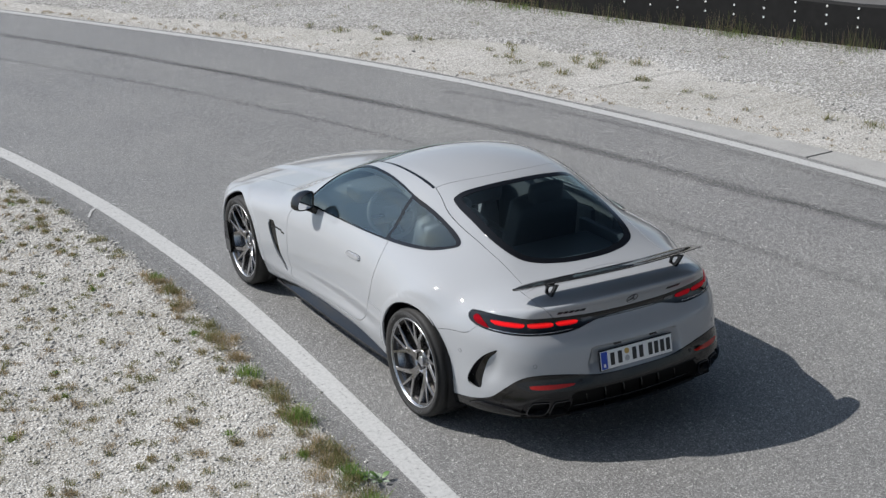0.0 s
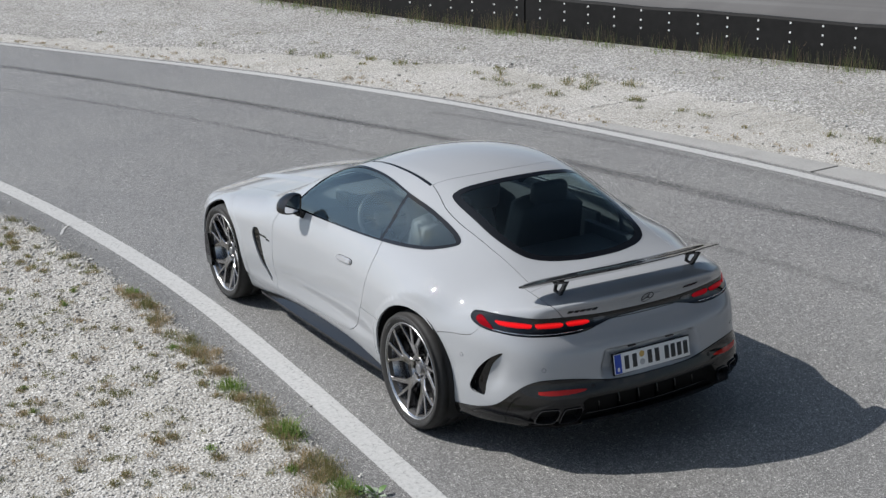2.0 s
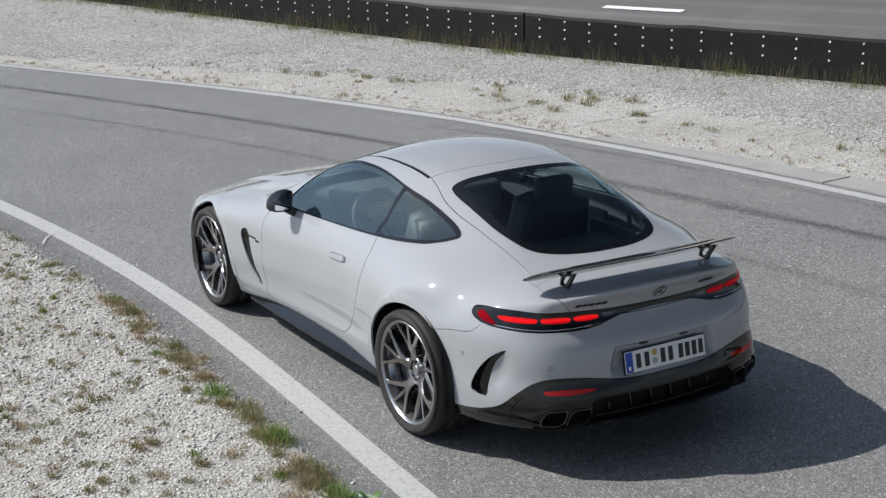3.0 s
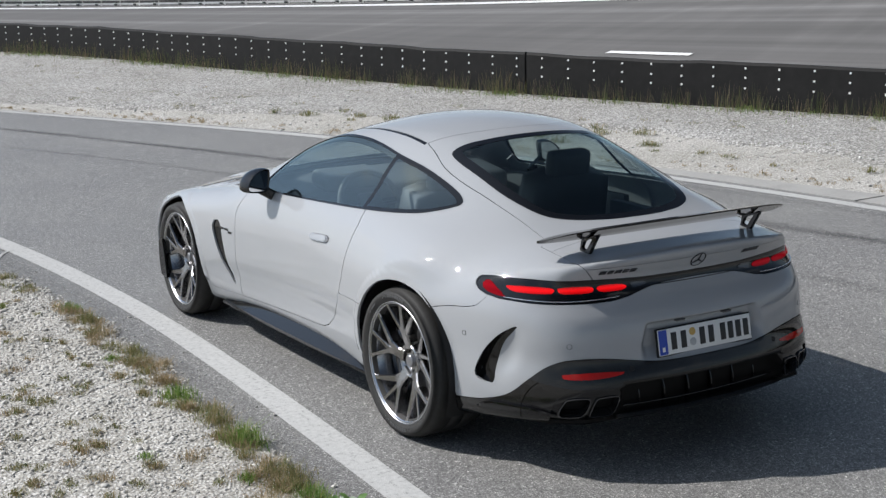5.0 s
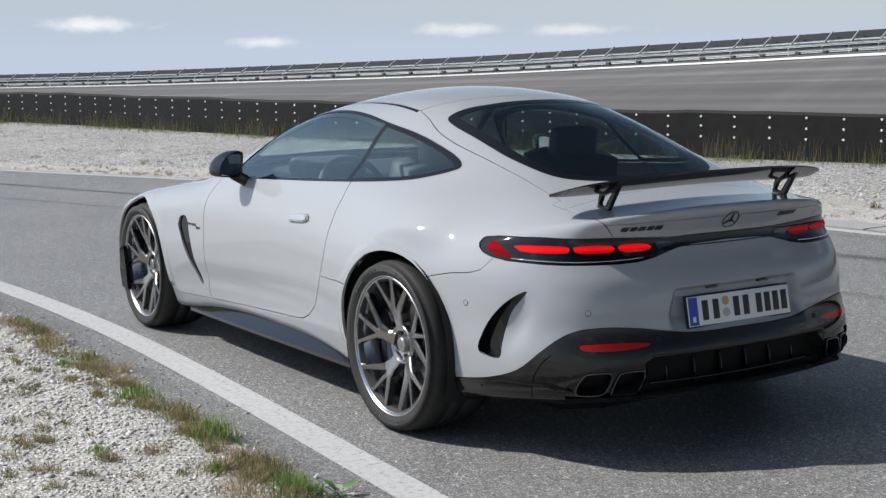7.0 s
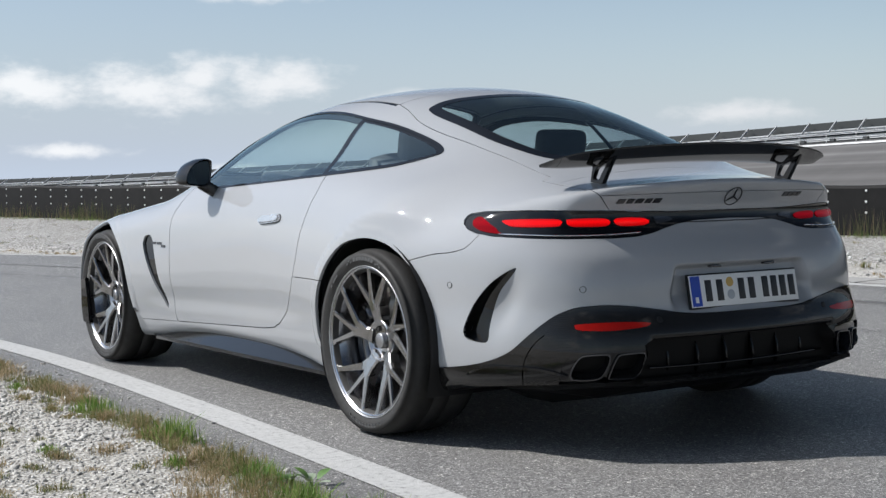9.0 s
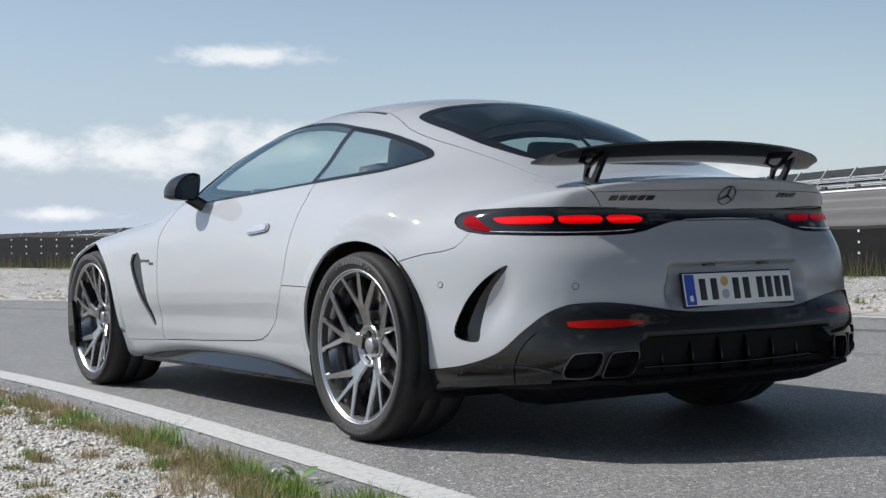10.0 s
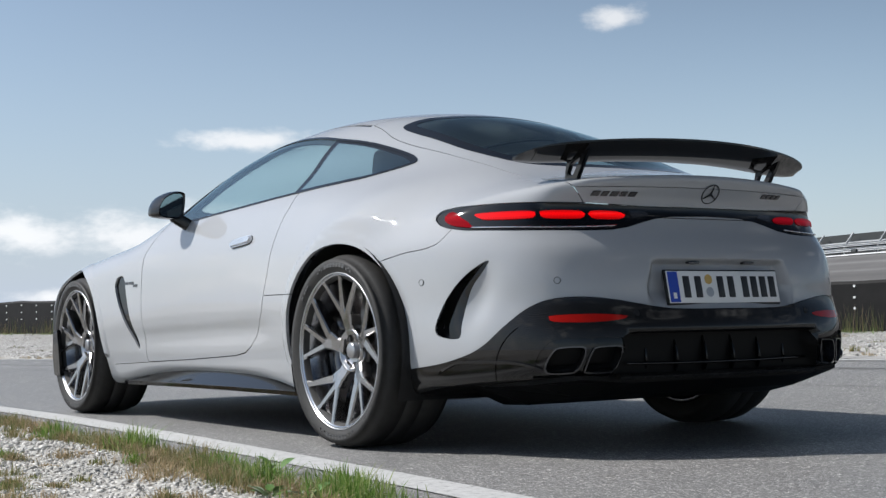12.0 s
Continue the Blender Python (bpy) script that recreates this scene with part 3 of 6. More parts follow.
bed_width = curve_keys(((-10, 1.2), (0, 1.4), (2.8, 1.5), (4.3, 1.8), (6.9, 2.0), (8.5, 1.75), (11, 1.1), (14, 0.75), (20, 0.6), (36, 0.6)), 0.4)


def build_gravel_bed():
    """The greyer, coarser gravel bed behind a low ledge, up to the barrier."""
    ys = np.arange(-12, 36, 0.16)
    wob = lambda y: 0.10 * math.sin(y * 3.1) + 0.07 * math.sin(y * 7.7 + 1) + 0.04 * math.sin(y * 17.0)
    a = lambda y: float(far_line(y) + bed_width(y)) + wob(y)
    v, f = sheet(a, lambda y: max(float(barrier_line(y)) + 1.2, a(y) + 0.5), 0.03, ys, 14)
    for i in range(0, len(v), 15):
        for k, drop in ((0, 0.08), (1, 0.008)):
            v[i + k] = (v[i + k][0], v[i + k][1], v[i + k][2] - drop)
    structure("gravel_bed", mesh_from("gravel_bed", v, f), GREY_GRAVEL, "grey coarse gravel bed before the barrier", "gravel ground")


def barrier_point(s):
    """Plan point on the barrier for a y, with its direction."""
    x = float(barrier_line(s))
    d = Vector((float(barrier_line(s + 0.05)) - float(barrier_line(s - 0.05)), 0.1, 0)).normalized()
    x, y = x + 0.756 * d.y, s - 0.756 * d.x
    return Vector((x, y, float(ground_z(x, y)))), d


BAR_TOP = 0.56


def build_barrier():
    joints = [-9.0, 9.72, 26.0, 37]
    bolt = rod(0.015, 0.011, 0.012, pose(0, 0, 0, 0, -90, 0), 10)
    bolt_mesh = bpy.data.meshes.new("bolt")
    bolt.to_mesh(bolt_mesh)
    bolt.free()
    bolt_mesh.materials.append(BOLT_WHITE)
    for a, b in zip(joints[:-1], joints[1:]):
        base, _ = barrier_point((a + b) / 2)
        holder = empty("crash_barrier", "black rubber belt crash barrier panel with bright bolt heads", "crash barrier", "barrier panels behind the gravel", Matrix.Translation(base))
        n = int((b - a) / 0.3)
        rows = []
        rng = np.random.default_rng(int(a * 10) + 100)
        for i in range(n + 1):
            s = a + 0.015 + (b - a - 0.03) * i / n
            p, d = barrier_point(s)
            out = Vector((-d.y, d.x, 0))
            top = BAR_TOP + 0.006 * math.sin(s * 2.1) + 0.004 * math.sin(s * 5.3 + 1) + rng.normal(0, 0.0025)
            rows.append([p - base + out * o + Vector((0, 0, z)) for o, z in ((0.0, -0.12), (0.0, top - 0.03), (-0.012, top), (-0.05, top + 0.002), (-0.062, top - 0.02), (-0.062, -0.12))])
        verts = [q for r in rows for q in r]
        faces = [(i * 6 + k, i * 6 + (k + 1) % 6, (i + 1) * 6 + (k + 1) % 6, (i + 1) * 6 + k) for i in range(n) for k in range(6)]
        faces += [tuple(range(6))[::-1], tuple(range(n * 6, n * 6 + 6))]
        part("belt", mesh_from("belt", verts, faces, False), BELT_RUBBER, holder)
        s = a + 0.14
        while s < b - 0.1:
            p, d = barrier_point(s)
            out = Vector((-d.y, d.x, 0))
            for z in (0.497, 0.385, 0.272):
                o = new("bolt", bolt_mesh)
                o.parent = holder
                turn = math.atan2(out.y, out.x) + math.pi
                o.matrix_basis = Matrix.Translation(p - base + out * 0.004 + Vector((0, 0, z + rng.normal(0, 0.004)))) @ Matrix.Rotation(turn, 4, "Z")
            s += 0.415 * math.cos(math.atan2(d.x, d.y)) + rng.normal(0, 0.01)


def offset_curve(off, y):
    p, d = barrier_point(y)
    return p + Vector((d.y, -d.x, 0)) * off


BANK_TOP = curve_keys(((-10, 2.03), (0, 1.63), (7.5, 1.32), (11, 1.19), (14.4, 1.045), (18, 0.90), (22, 0.77), (26, 0.655), (30, 0.56), (46, 0.4)), 0.5)


def bank_point(off, y):
    """A point of the banked surface, at a distance behind the barrier."""
    p = offset_curve(off, y)
    rise = np.interp(off, (0.35, 1.2, 3.0, 5.5, 7.5, 8.4, 9.4, 16), (0, 0.17, 0.44, 0.78, 1.0, 1.06, 1.0, 0.1))
    foot = offset_curve(0.35, y).z
    return Vector((p.x, p.y, foot + (float(BANK_TOP(y)) - foot) * rise))


def build_bank():
    """The banked oval that climbs behind the barrier, with its line and guard rail."""

    def strip(name, offs, y0, y1, mat, label, category, lift=0.0):
        ys = np.linspace(y0, y1, max(3, int((y1 - y0) / 0.8)))
        verts = [bank_point(o, y) + Vector((0, 0, lift)) for y in ys for o in offs]
        n = len(offs)
        faces = [(i * n + k, i * n + k + 1, (i + 1) * n + k + 1, (i + 1) * n + k) for i in range(len(ys) - 1) for k in range(n - 1)]
        me = mesh_from(name, verts, faces)
        uv = me.uv_layers.new(name="lanes")
        for loop in me.loops:
            i, k = divmod(loop.vertex_index, n)
            uv.data[loop.index].uv = (ys[i], offs[k])
        structure(name, me, mat, label, category)

    strip("banked_track", (0.35, 1.2, 2.1, 3.0, 4.2, 5.5, 6.5, 7.5, 8.4, 9.4, 16), -10, 46, BANK_GREY, "grey banked test track rising behind the barrier", "banked track")
    strip("bank_line", (7.28, 7.72), -10, 46, BANK_WHITE, "broad white line along the top of the banking", "road marking", 0.012)
    for off, a, b in ((2.45, 8.75, 10.2), (1.75, 13.0, 14.3), (1.0, 16.7, 17.9)):
        strip("lane_dash", (off, off + 0.15), a, b, BANK_WHITE, "short white dash painted on the banking", "road marking", 0.012)


def build_guard_rail():
    def run(off, z, height, thick, mat, name, holder, a, b, wave):
        pts = np.linspace(a, b, 10)
        verts = []
        for y in pts:
            k = float(np.interp(y, (8, 27), (1.0, 0.80)))
            for o, zz in ((0, 0), (wave, height * 0.25), (0.0, height * 0.5), (wave, height * 0.75), (0, height), (thick, height), (thick, 0)):
                p = offset_curve(off + o, y)
                verts.append((p.x, p.y, float(BANK_TOP(y)) + k * (z + zz)))
        faces = [(i * 7 + k, i * 7 + (k + 1) % 7, (i + 1) * 7 + (k + 1) % 7, (i + 1) * 7 + k) for i in range(9) for k in range(7)]
        faces += [tuple(range(7)), tuple(range(63, 70))]
        part(name, mesh_from(name, verts, faces, False), mat, holder)

    edges = np.linspace(-10, 46, 15)
    for a, b in zip(edges[:-1], edges[1:]):
        holder = empty("guard_rail", "galvanised steel guard rail on posts along the banking", "guard rail", "guard rail sections on the banking")
        run(8.05, 0.085, 0.060, 0.03, PALE_ZINC, "rail", holder, a, b, 0.02)
        run(8.55, 0.200, 0.050, 0.03, PALE_ZINC, "rail", holder, a, b, 0.02)
        run(8.85, 0.270, 0.022, 0.03, PALE_ZINC, "rail", holder, a, b, 0.0)
        run(9.0, 0.300, 0.130, 0.02, FENCE_DARK, "screen_panel", holder, a, b, 0.0)
        run(9.06, 0.02, 0.27, 0.02, FENCE_DARK, "back_panel", holder, a, b, 0.0)
        for y in np.arange(a + 0.31, b, 0.64):
            k = float(np.interp(y, (8, 27), (1.0, 0.80)))
            foot, head = offset_curve(8.62, y), offset_curve(8.95, y - 0.05)
            z = float(BANK_TOP(y))
            part("post", mesh_from("post", *tube([(foot.x, foot.y, z), (foot.x, foot.y, z + 0.2 * k), (head.x, head.y, z + 0.44 * k)], 0.017, 6)), PALE_ZINC, holder)
            low = offset_curve(8.02, y + 0.2)
            part("rail_block", box((0.05, 0.10, 0.05), Matrix.Translation((low.x, low.y, z + 0.085 * k)), 0.006, 1), FENCE_DARK, holder)


build_ground()
build_road()
build_kerb_slabs()
build_gravel_bed()
build_barrier()
build_bank()
build_guard_rail()


# ---------------------------------------------------------------- the car's skin
# Car axes: x to its right, y forward, rear axle at y = 0, wheels on z = 0.
HUB_R, HUB_F = (0.0, 0.349), (2.70, 0.347)
KEY_Y = (-0.9, -0.45, 0.0, 0.5, 1.0, 1.5, 2.0, 2.7, 3.3)
HALF_WIDTH = {
    0.15: (0.785, 0.852, 0.90, 0.865, 0.835, 0.825, 0.83, 0.86, 0.825),
    0.35: (0.850, 0.915, 0.962, 0.935, 0.895, 0.885, 0.905, 0.932, 0.885),
    0.60: (0.862, 0.928, 0.983, 0.955, 0.915, 0.905, 0.918, 0.935, 0.873),
    0.80: (0.805, 0.884, 0.942, 0.925, 0.895, 0.88, 0.883, 0.882, 0.803),
    0.92: (0.71, 0.79, 0.862, 0.866, 0.845, 0.825, 0.80, 0.768, 0.67),
    1.05: (0.50, 0.57, 0.655, 0.72, 0.738, 0.722, 0.68, 0.63, 0.55),
    1.18: (0.34, 0.44, 0.53, 0.61, 0.648, 0.642, 0.60, 0.53, 0.45),
    1.32: (0.22, 0.32, 0.40, 0.47, 0.50, 0.49, 0.46, 0.40, 0.35),
}
LEVELS = sorted(HALF_WIDTH)
GY, GZ = np.linspace(-1.4, 3.9, 266), np.linspace(0.0, 1.45, 146)


def width_table():
    by_level = np.array([curve_keys(tuple(zip(KEY_Y, HALF_WIDTH[z])), 0.10)(GY) for z in LEVELS]) * (1.008 + 0.017 * np.clip(GY, -0.5, 3.3))
    table = np.array([curve_keys(tuple(zip(LEVELS, by_level[:, k])), 0.035)(GZ) for k in range(len(GY))])
    return table


WIDTH = width_table()
top_line = curve_keys(((-1.3, 0.93), (-1.0, 0.935), (-0.9, 0.94), (-0.72, 0.955), (-0.5, 1.005), (-0.2, 1.125), (0.1, 1.24), (0.35, 1.307), (0.6, 1.340), (0.85, 1.347), (1.1, 1.330), (1.4, 1.262), (1.7, 1.134), (1.95, 1.005), (2.1, 0.945), (2.4, 0.888), (2.7, 0.842), (3.1, 0.765), (3.4, 0.685), (3.6, 0.58)), 0.05)
crown = curve_keys(((-1.2, 0.10), (-0.7, 0.12), (-0.2, 0.25), (0.5, 0.27), (1.2, 0.24), (1.8, 0.14), (2.6, 0.10), (3.5, 0.12)), 0.1)
rear_line = curve_keys(((0.0, -0.80), (0.14, -0.90), (0.22, -0.985), (0.32, -1.025), (0.42, -1.02), (0.50, -0.995), (0.60, -0.985), (0.68, -0.965), (0.76, -0.915), (0.82, -0.895), (0.90, -0.915), (0.96, -0.93), (1.2, -0.9), (1.45, -0.8)), 0.015)
front_line = curve_keys(((0.0, 3.40), (0.2, 3.58), (0.4, 3.62), (0.6, 3.58), (0.8, 3.40), (1.0, 3.0), (1.4, 2.6)), 0.05)


floor_line = curve_keys(((-1.1, 0.258), (-0.8, 0.252), (-0.5, 0.222), (-0.2, 0.165), (0.2, 0.16), (0.40, 0.170), (0.55, 0.200), (0.75, 0.222), (1.2, 0.230), (1.75, 0.222), (1.98, 0.203), (2.15, 0.175), (2.5, 0.15), (3.6, 0.15)), 0.05)


def smooth_max(a, b, k):
    h = np.maximum(k - np.abs(a - b), 0) / k
    return np.maximum(a, b) + h * h * k * 0.25


def smooth_step(t):
    t = np.clip(t, 0, 1)
    return t * t * (3 - 2 * t)


def half_width(y, z):
    fy = np.clip((y - GY[0]) / (GY[1] - GY[0]), 0, len(GY) - 1.001)
    fz = np.clip((z - GZ[0]) / (GZ[1] - GZ[0]), 0, len(GZ) - 1.001)
    i, j = fy.astype(int), fz.astype(int)
    u, v = fy - i, fz - j
    return (1 - u) * ((1 - v) * WIDTH[i, j] + v * WIDTH[i, j + 1]) + u * ((1 - v) * WIDTH[i + 1, j] + v * WIDTH[i + 1, j + 1])


def rear_y(x, z):
    a = np.abs(x)
    # shallow recess behind the number plate
    plate = smooth_step((0.350 - a - 0.35 * np.maximum(0, z - 0.56)) / 0.05) * smooth_step((0.652 - z) / 0.024) * smooth_step((z - 0.475) / 0.07)
    # the tailgate's lip stands proud, its rear face hollow, and dies away towards the shoulders
    lip = (1 - smooth_step((a - 0.44) / 0.24)) * smooth_step((z - 0.83) / 0.09)
    return rear_line(z) + 0.20 * a**2 + 0.95 * a**8 - 0.022 * lip + 0.040 * plate


def skin(p):
    """Negative inside the closed body form, nearly metres outside."""
    x, y, z = p[..., 0], p[..., 1], p[..., 2]
    a = np.abs(x)
    # the haunch swells over the rear wheel and draws in ahead of the lamp
    lean = y + 0.7 * (z - 0.81)
    haunch = 0.0265 * (np.exp(-(((lean + 0.05) / 0.155) ** 2)) - np.exp(-(((lean + 0.36) / 0.155) ** 2))) * smooth_step((z - 0.66) / 0.12) * (1 - smooth_step((z - 0.90) / 0.12))
    side = (a - half_width(y, z) - haunch) * 0.9
    # raised middle of the bonnet between two soft ridges
    dome = 0.016 * smooth_step((0.47 - a) / 0.07) * smooth_step((y - 2.0) / 0.25) * (1 - smooth_step((y - 3.1) / 0.3))
    top = (z - (top_line(y) - crown(y) * a**2 + dome)) * 0.9
    f = smooth_max(side, top, 0.10 + 0.09 * smooth_step((0.75 - y) / 0.6))
    f = smooth_max(f, rear_y(x, z) - y, 0.045 + 0.07 * smooth_step((a - 0.60) / 0.12) * smooth_step((z - 0.68) / 0.12) - 0.023 * smooth_step((z - 0.83) / 0.06) * (1 - smooth_step((a - 0.50) / 0.08)))
    f = smooth_max(f, y - (front_line(z) - 0.30 * a**2 - 0.35 * a**8), 0.10)
    f = smooth_max(f, floor_line(y) - z, 0.05)
    # deep air outlet in the lower middle of the tail
    cut = np.maximum(np.maximum(a - 0.43 - 0.3 * (0.42 - z), np.abs(z - 0.335) - 0.068), y + 0.93)
    f = smooth_max(f, -cut, 0.02)
    # hollow behind the air slits at the rear corners
    ry, rz = y + 0.655, z - 0.515
    along, across = 0.93 * rz - 0.36 * ry, 0.93 * ry + 0.36 * rz
    f = f + np.where((a > 0.5) & (y < -0.3), 0.030 * np.exp(-((along / 0.10) ** 2) - (across / 0.05) ** 2), 0)
    # flat lips round the wheel arches
    for hy, hz in (HUB_R, HUB_F):
        r = np.hypot(y - hy, z - hz)
        f = f - np.where((a > 0.6) & (z > 0.3), 0.005 * smooth_step((0.436 - r) / 0.02), 0)
    # crease above the sill along the doors
    f = f + np.where((y > 0.3) & (y < 2.3), 0.011 * np.exp(-(((z - 0.405 - 0.03 * (1.2 - y)) / 0.055) ** 2)) * np.clip((y - 0.3) / 0.4, 0, 1) * np.clip((2.3 - y) / 0.4, 0, 1) * (a > 0.6), 0)
    return f


def skin_normal(p):
    e = 1e-3
    g = np.stack([skin(p + e * np.eye(3)[k]) - skin(p - e * np.eye(3)[k]) for k in range(3)], -1)
    return g / np.linalg.norm(g, axis=-1, keepdims=True)


class Shell:
    """A polygon skin with normals, which can be cut along fields."""

    def __init__(self, v, n, faces):
        self.v, self.n, self.faces = v, n, faces

    def cut(self, field):
        """Splits along field(points) = 0: the pieces below and above."""
        f = field(self.v)
        v, n = [self.v], [self.n]
        count, seen = len(self.v), {}
        pos = f >= 0
        extra_v, extra_n = [], []
        low, high = [], []
        pl = pos.tolist()
        fl = f.tolist()
        for face in self.faces:
            k = sum(pl[i] for i in face)
            if k == 0:
                low.append(face)
            elif k == len(face):
                high.append(face)
            else:
                a, b = [], []
                for i, j in zip(face, face[1:] + face[:1]):
                    (b if pl[i] else a).append(i)
                    if pl[i] != pl[j]:
                        key = (i, j) if i < j else (j, i)
                        if key not in seen:
                            t = fl[key[0]] / (fl[key[0]] - fl[key[1]])
                            t = min(max(t, 0.001), 0.999)
                            seen[key] = count + len(extra_v)
                            extra_v.append(self.v[key[0]] * (1 - t) + self.v[key[1]] * t)
                            extra_n.append(self.n[key[0]] * (1 - t) + self.n[key[1]] * t)
                        a.append(seen[key])
                        b.append(seen[key])
                if len(a) > 2:
                    low.append(tuple(a))
                if len(b) > 2:
                    high.append(tuple(b))
        if extra_v:
            v.append(np.array(extra_v))
            n.append(np.array(extra_n))
        v, n = np.concatenate(v), np.concatenate(n)
        return Shell(v, n, low).packed(), Shell(v, n, high).packed()

    def packed(self):
        used = sorted({i for f in self.faces for i in f})
        at = {i: k for k, i in enumerate(used)}
        return Shell(self.v[used], self.n[used], [tuple(at[i] for i in f) for f in self.faces])

    def pieces(self):
        """The parts of the skin that hang together, one by one."""
        near = list(range(len(self.v)))

        def root(i):
            while near[i] != i:
                near[i] = near[near[i]]
                i = near[i]
            return i

        for f in self.faces:
            a = root(int(f[0]))
            for k in f[1:]:
                near[root(int(k))] = a
        groups = {}
        for f in self.faces:
            groups.setdefault(root(int(f[0])), []).append(f)
        return [Shell(self.v, self.n, fs).packed() for fs in groups.values() if len(fs) > 40]

    def joined(self, other):
        k = len(self.v)
        return Shell(np.concatenate([self.v, other.v]), np.concatenate([self.n, other.n]), self.faces + [tuple(i + k for i in f) for f in other.faces])

    def moved(self, amount):
        """Pushed along the normals by amount (a number, or one for each point)."""
        return Shell(self.v + self.n * np.reshape(amount, (-1, 1)), self.n, self.faces)

    def rim(self):
        once = {}
        for f in self.faces:
            for i, j in zip(f, f[1:] + f[:1]):
                key = (i, j) if i < j else (j, i)
                once[key] = None if key in once else (i, j)
        return [e for e in once.values() if e]

    def mesh(self, name, lip=0.006):
        """A mesh with the skin's own normals and edges folded in by lip."""
        v, faces = self.v.tolist(), list(self.faces)
        nrm = self.n / np.linalg.norm(self.n, axis=1, keepdims=True)
        outer = len(faces)
        if lip:
            at = {}
            inner = self.v - nrm * lip
            for i, j in self.rim():
                for k in (i, j):
                    if k not in at:
                        at[k] = len(v)
                        v += [self.v[k].tolist(), inner[k].tolist()]
                faces.append((at[j], at[i], at[i] + 1, at[j] + 1))
        me = bpy.data.meshes.new(name)
        me.from_pydata(v, [], faces)
        me.polygons.foreach_set("use_smooth", [True] * len(faces))
        me.update()
        loops = np.empty(len(me.loops), int)
        me.loops.foreach_get("vertex_index", loops)
        full = np.zeros((len(v), 3))
        full[: len(nrm)] = nrm
        loop_n = full[loops]
        for p in me.polygons[outer:]:
            loop_n[p.loop_start : p.loop_start + p.loop_total] = p.normal
        me.normals_split_custom_set(loop_n.tolist())
        return me


def body_shell():
    """Rays from a spine inside the car to its skin, row by row from tail to nose."""
    spin = np.linspace(0, 2 * np.pi, 361)[:-1]
    # more rays towards the shoulders and the top
    ring = np.stack([np.sin(spin), 0 * spin, np.cos(spin)], -1)
    origin, way = [], []
    for e in np.radians(np.linspace(89.6, 1, 170)):
        origin.append((0, -0.30, 0.52))
        way.append(ring * math.cos(e) + np.array((0, -math.sin(e), 0)))
    for y in np.linspace(-0.30, 2.9, 190):
        origin.append((0, y, 0.52))
        way.append(ring)
    for e in np.radians(np.linspace(1.5, 89.5, 45)):
        origin.append((0, 2.9, 0.52))
        way.append(ring * math.cos(e) + np.array((0, math.sin(e), 0)))
    origin, way = np.array(origin)[:, None, :], np.array(way)
    lo, hi = np.full(way.shape[:2], 0.05), np.full(way.shape[:2], 1.7)
    for _ in range(26):
        mid = (lo + hi) / 2
        out = skin(origin + way * mid[..., None]) > 0
        hi, lo = np.where(out, mid, hi), np.where(out, lo, mid)
    v = origin + way * lo[..., None]
    rows, cols = v.shape[:2]
    faces = []
    for i in range(rows - 1):
        for k in range(cols):
            l = (k + 1) % cols
            faces.append((i * cols + k, i * cols + l, (i + 1) * cols + l, (i + 1) * cols + k))
    faces.append(tuple(range(cols))[::-1])
    faces.append(tuple(range((rows - 1) * cols, rows * cols)))
    v = v.reshape(-1, 3)
    return Shell(v, skin_normal(v), faces)


def polygon_field(px, py, outline):
    """Signed distance to a closed outline, negative inside."""
    o = np.array(outline, float)
    q = np.roll(o, -1, 0)
    best = np.full(px.shape, 1e9)
    inside = np.zeros(px.shape, bool)
    for (ax, ay), (bx, by) in zip(o, q):
        dx, dy = bx - ax, by - ay
        t = np.clip(((px - ax) * dx + (py - ay) * dy) / (dx * dx + dy * dy), 0, 1)
        best = np.minimum(best, np.hypot(px - ax - t * dx, py - ay - t * dy))
        if ay != by:
            inside ^= ((ay > py) != (by > py)) & (px < dx * (py - ay) / dy + ax)
    return np.where(inside, -best, best)


def rounded(points, steps=8):
    """A closed smooth outline through a few points."""
    p = np.array(points, float)
    n = len(p)
    out = []
    for i in range(n):
        a, b, c, d = p[i - 1], p[i], p[(i + 1) % n], p[(i + 2) % n]
        for t in np.linspace(0, 1, steps, endpoint=False):
            out.append(0.5 * (2 * b + (c - a) * t + (2 * a - 5 * b + 4 * c - d) * t**2 + (3 * b - a - 3 * c + d) * t**3))
    return np.array(out)


car = empty("sports_car", "light grey two-door sports coupe parked on the asphalt", "car")
BODY = body_shell()


def panel(sh, field, gap=0.002):
    """Cuts out a panel with a gap round it: the panel and the rest."""
    inside, outside = sh.cut(field)
    inside = inside.cut(lambda v: field(v) + gap)[0]
    outside = outside.cut(lambda v: field(v) - gap)[1]
    return inside, outside


def by_side(sh):
    return sh.cut(lambda v: v[:, 0])


def side_view(outline, inner=0.3):
    """A field from an outline in y and z, kept to the car's flanks."""
    return lambda v: np.maximum(polygon_field(v[:, 1], v[:, 2], outline), inner - np.abs(v[:, 0]))


def wrap(v):
    """A measure that runs from the tail's middle round the corner to the flank."""
    return np.abs(v[:, 0]) + 0.35 * (v[:, 1] + 0.9)


def tail_view(outline):
    """A field from an outline in the wrapped measure and z, kept to the tail."""
    return lambda v: np.maximum(polygon_field(wrap(v), v[:, 2], outline), v[:, 1] + 0.30)


def seam(sh, line, limit):
    """A hairline gap along line = 0 where limit is below 0."""
    keep_in, keep_out = sh.cut(limit)
    a, b = keep_in.cut(line)
    a = a.cut(lambda v: line(v) + 0.0016)[0]
    b = b.cut(lambda v: line(v) - 0.0016)[1]
    return a.joined(b).joined(keep_out)


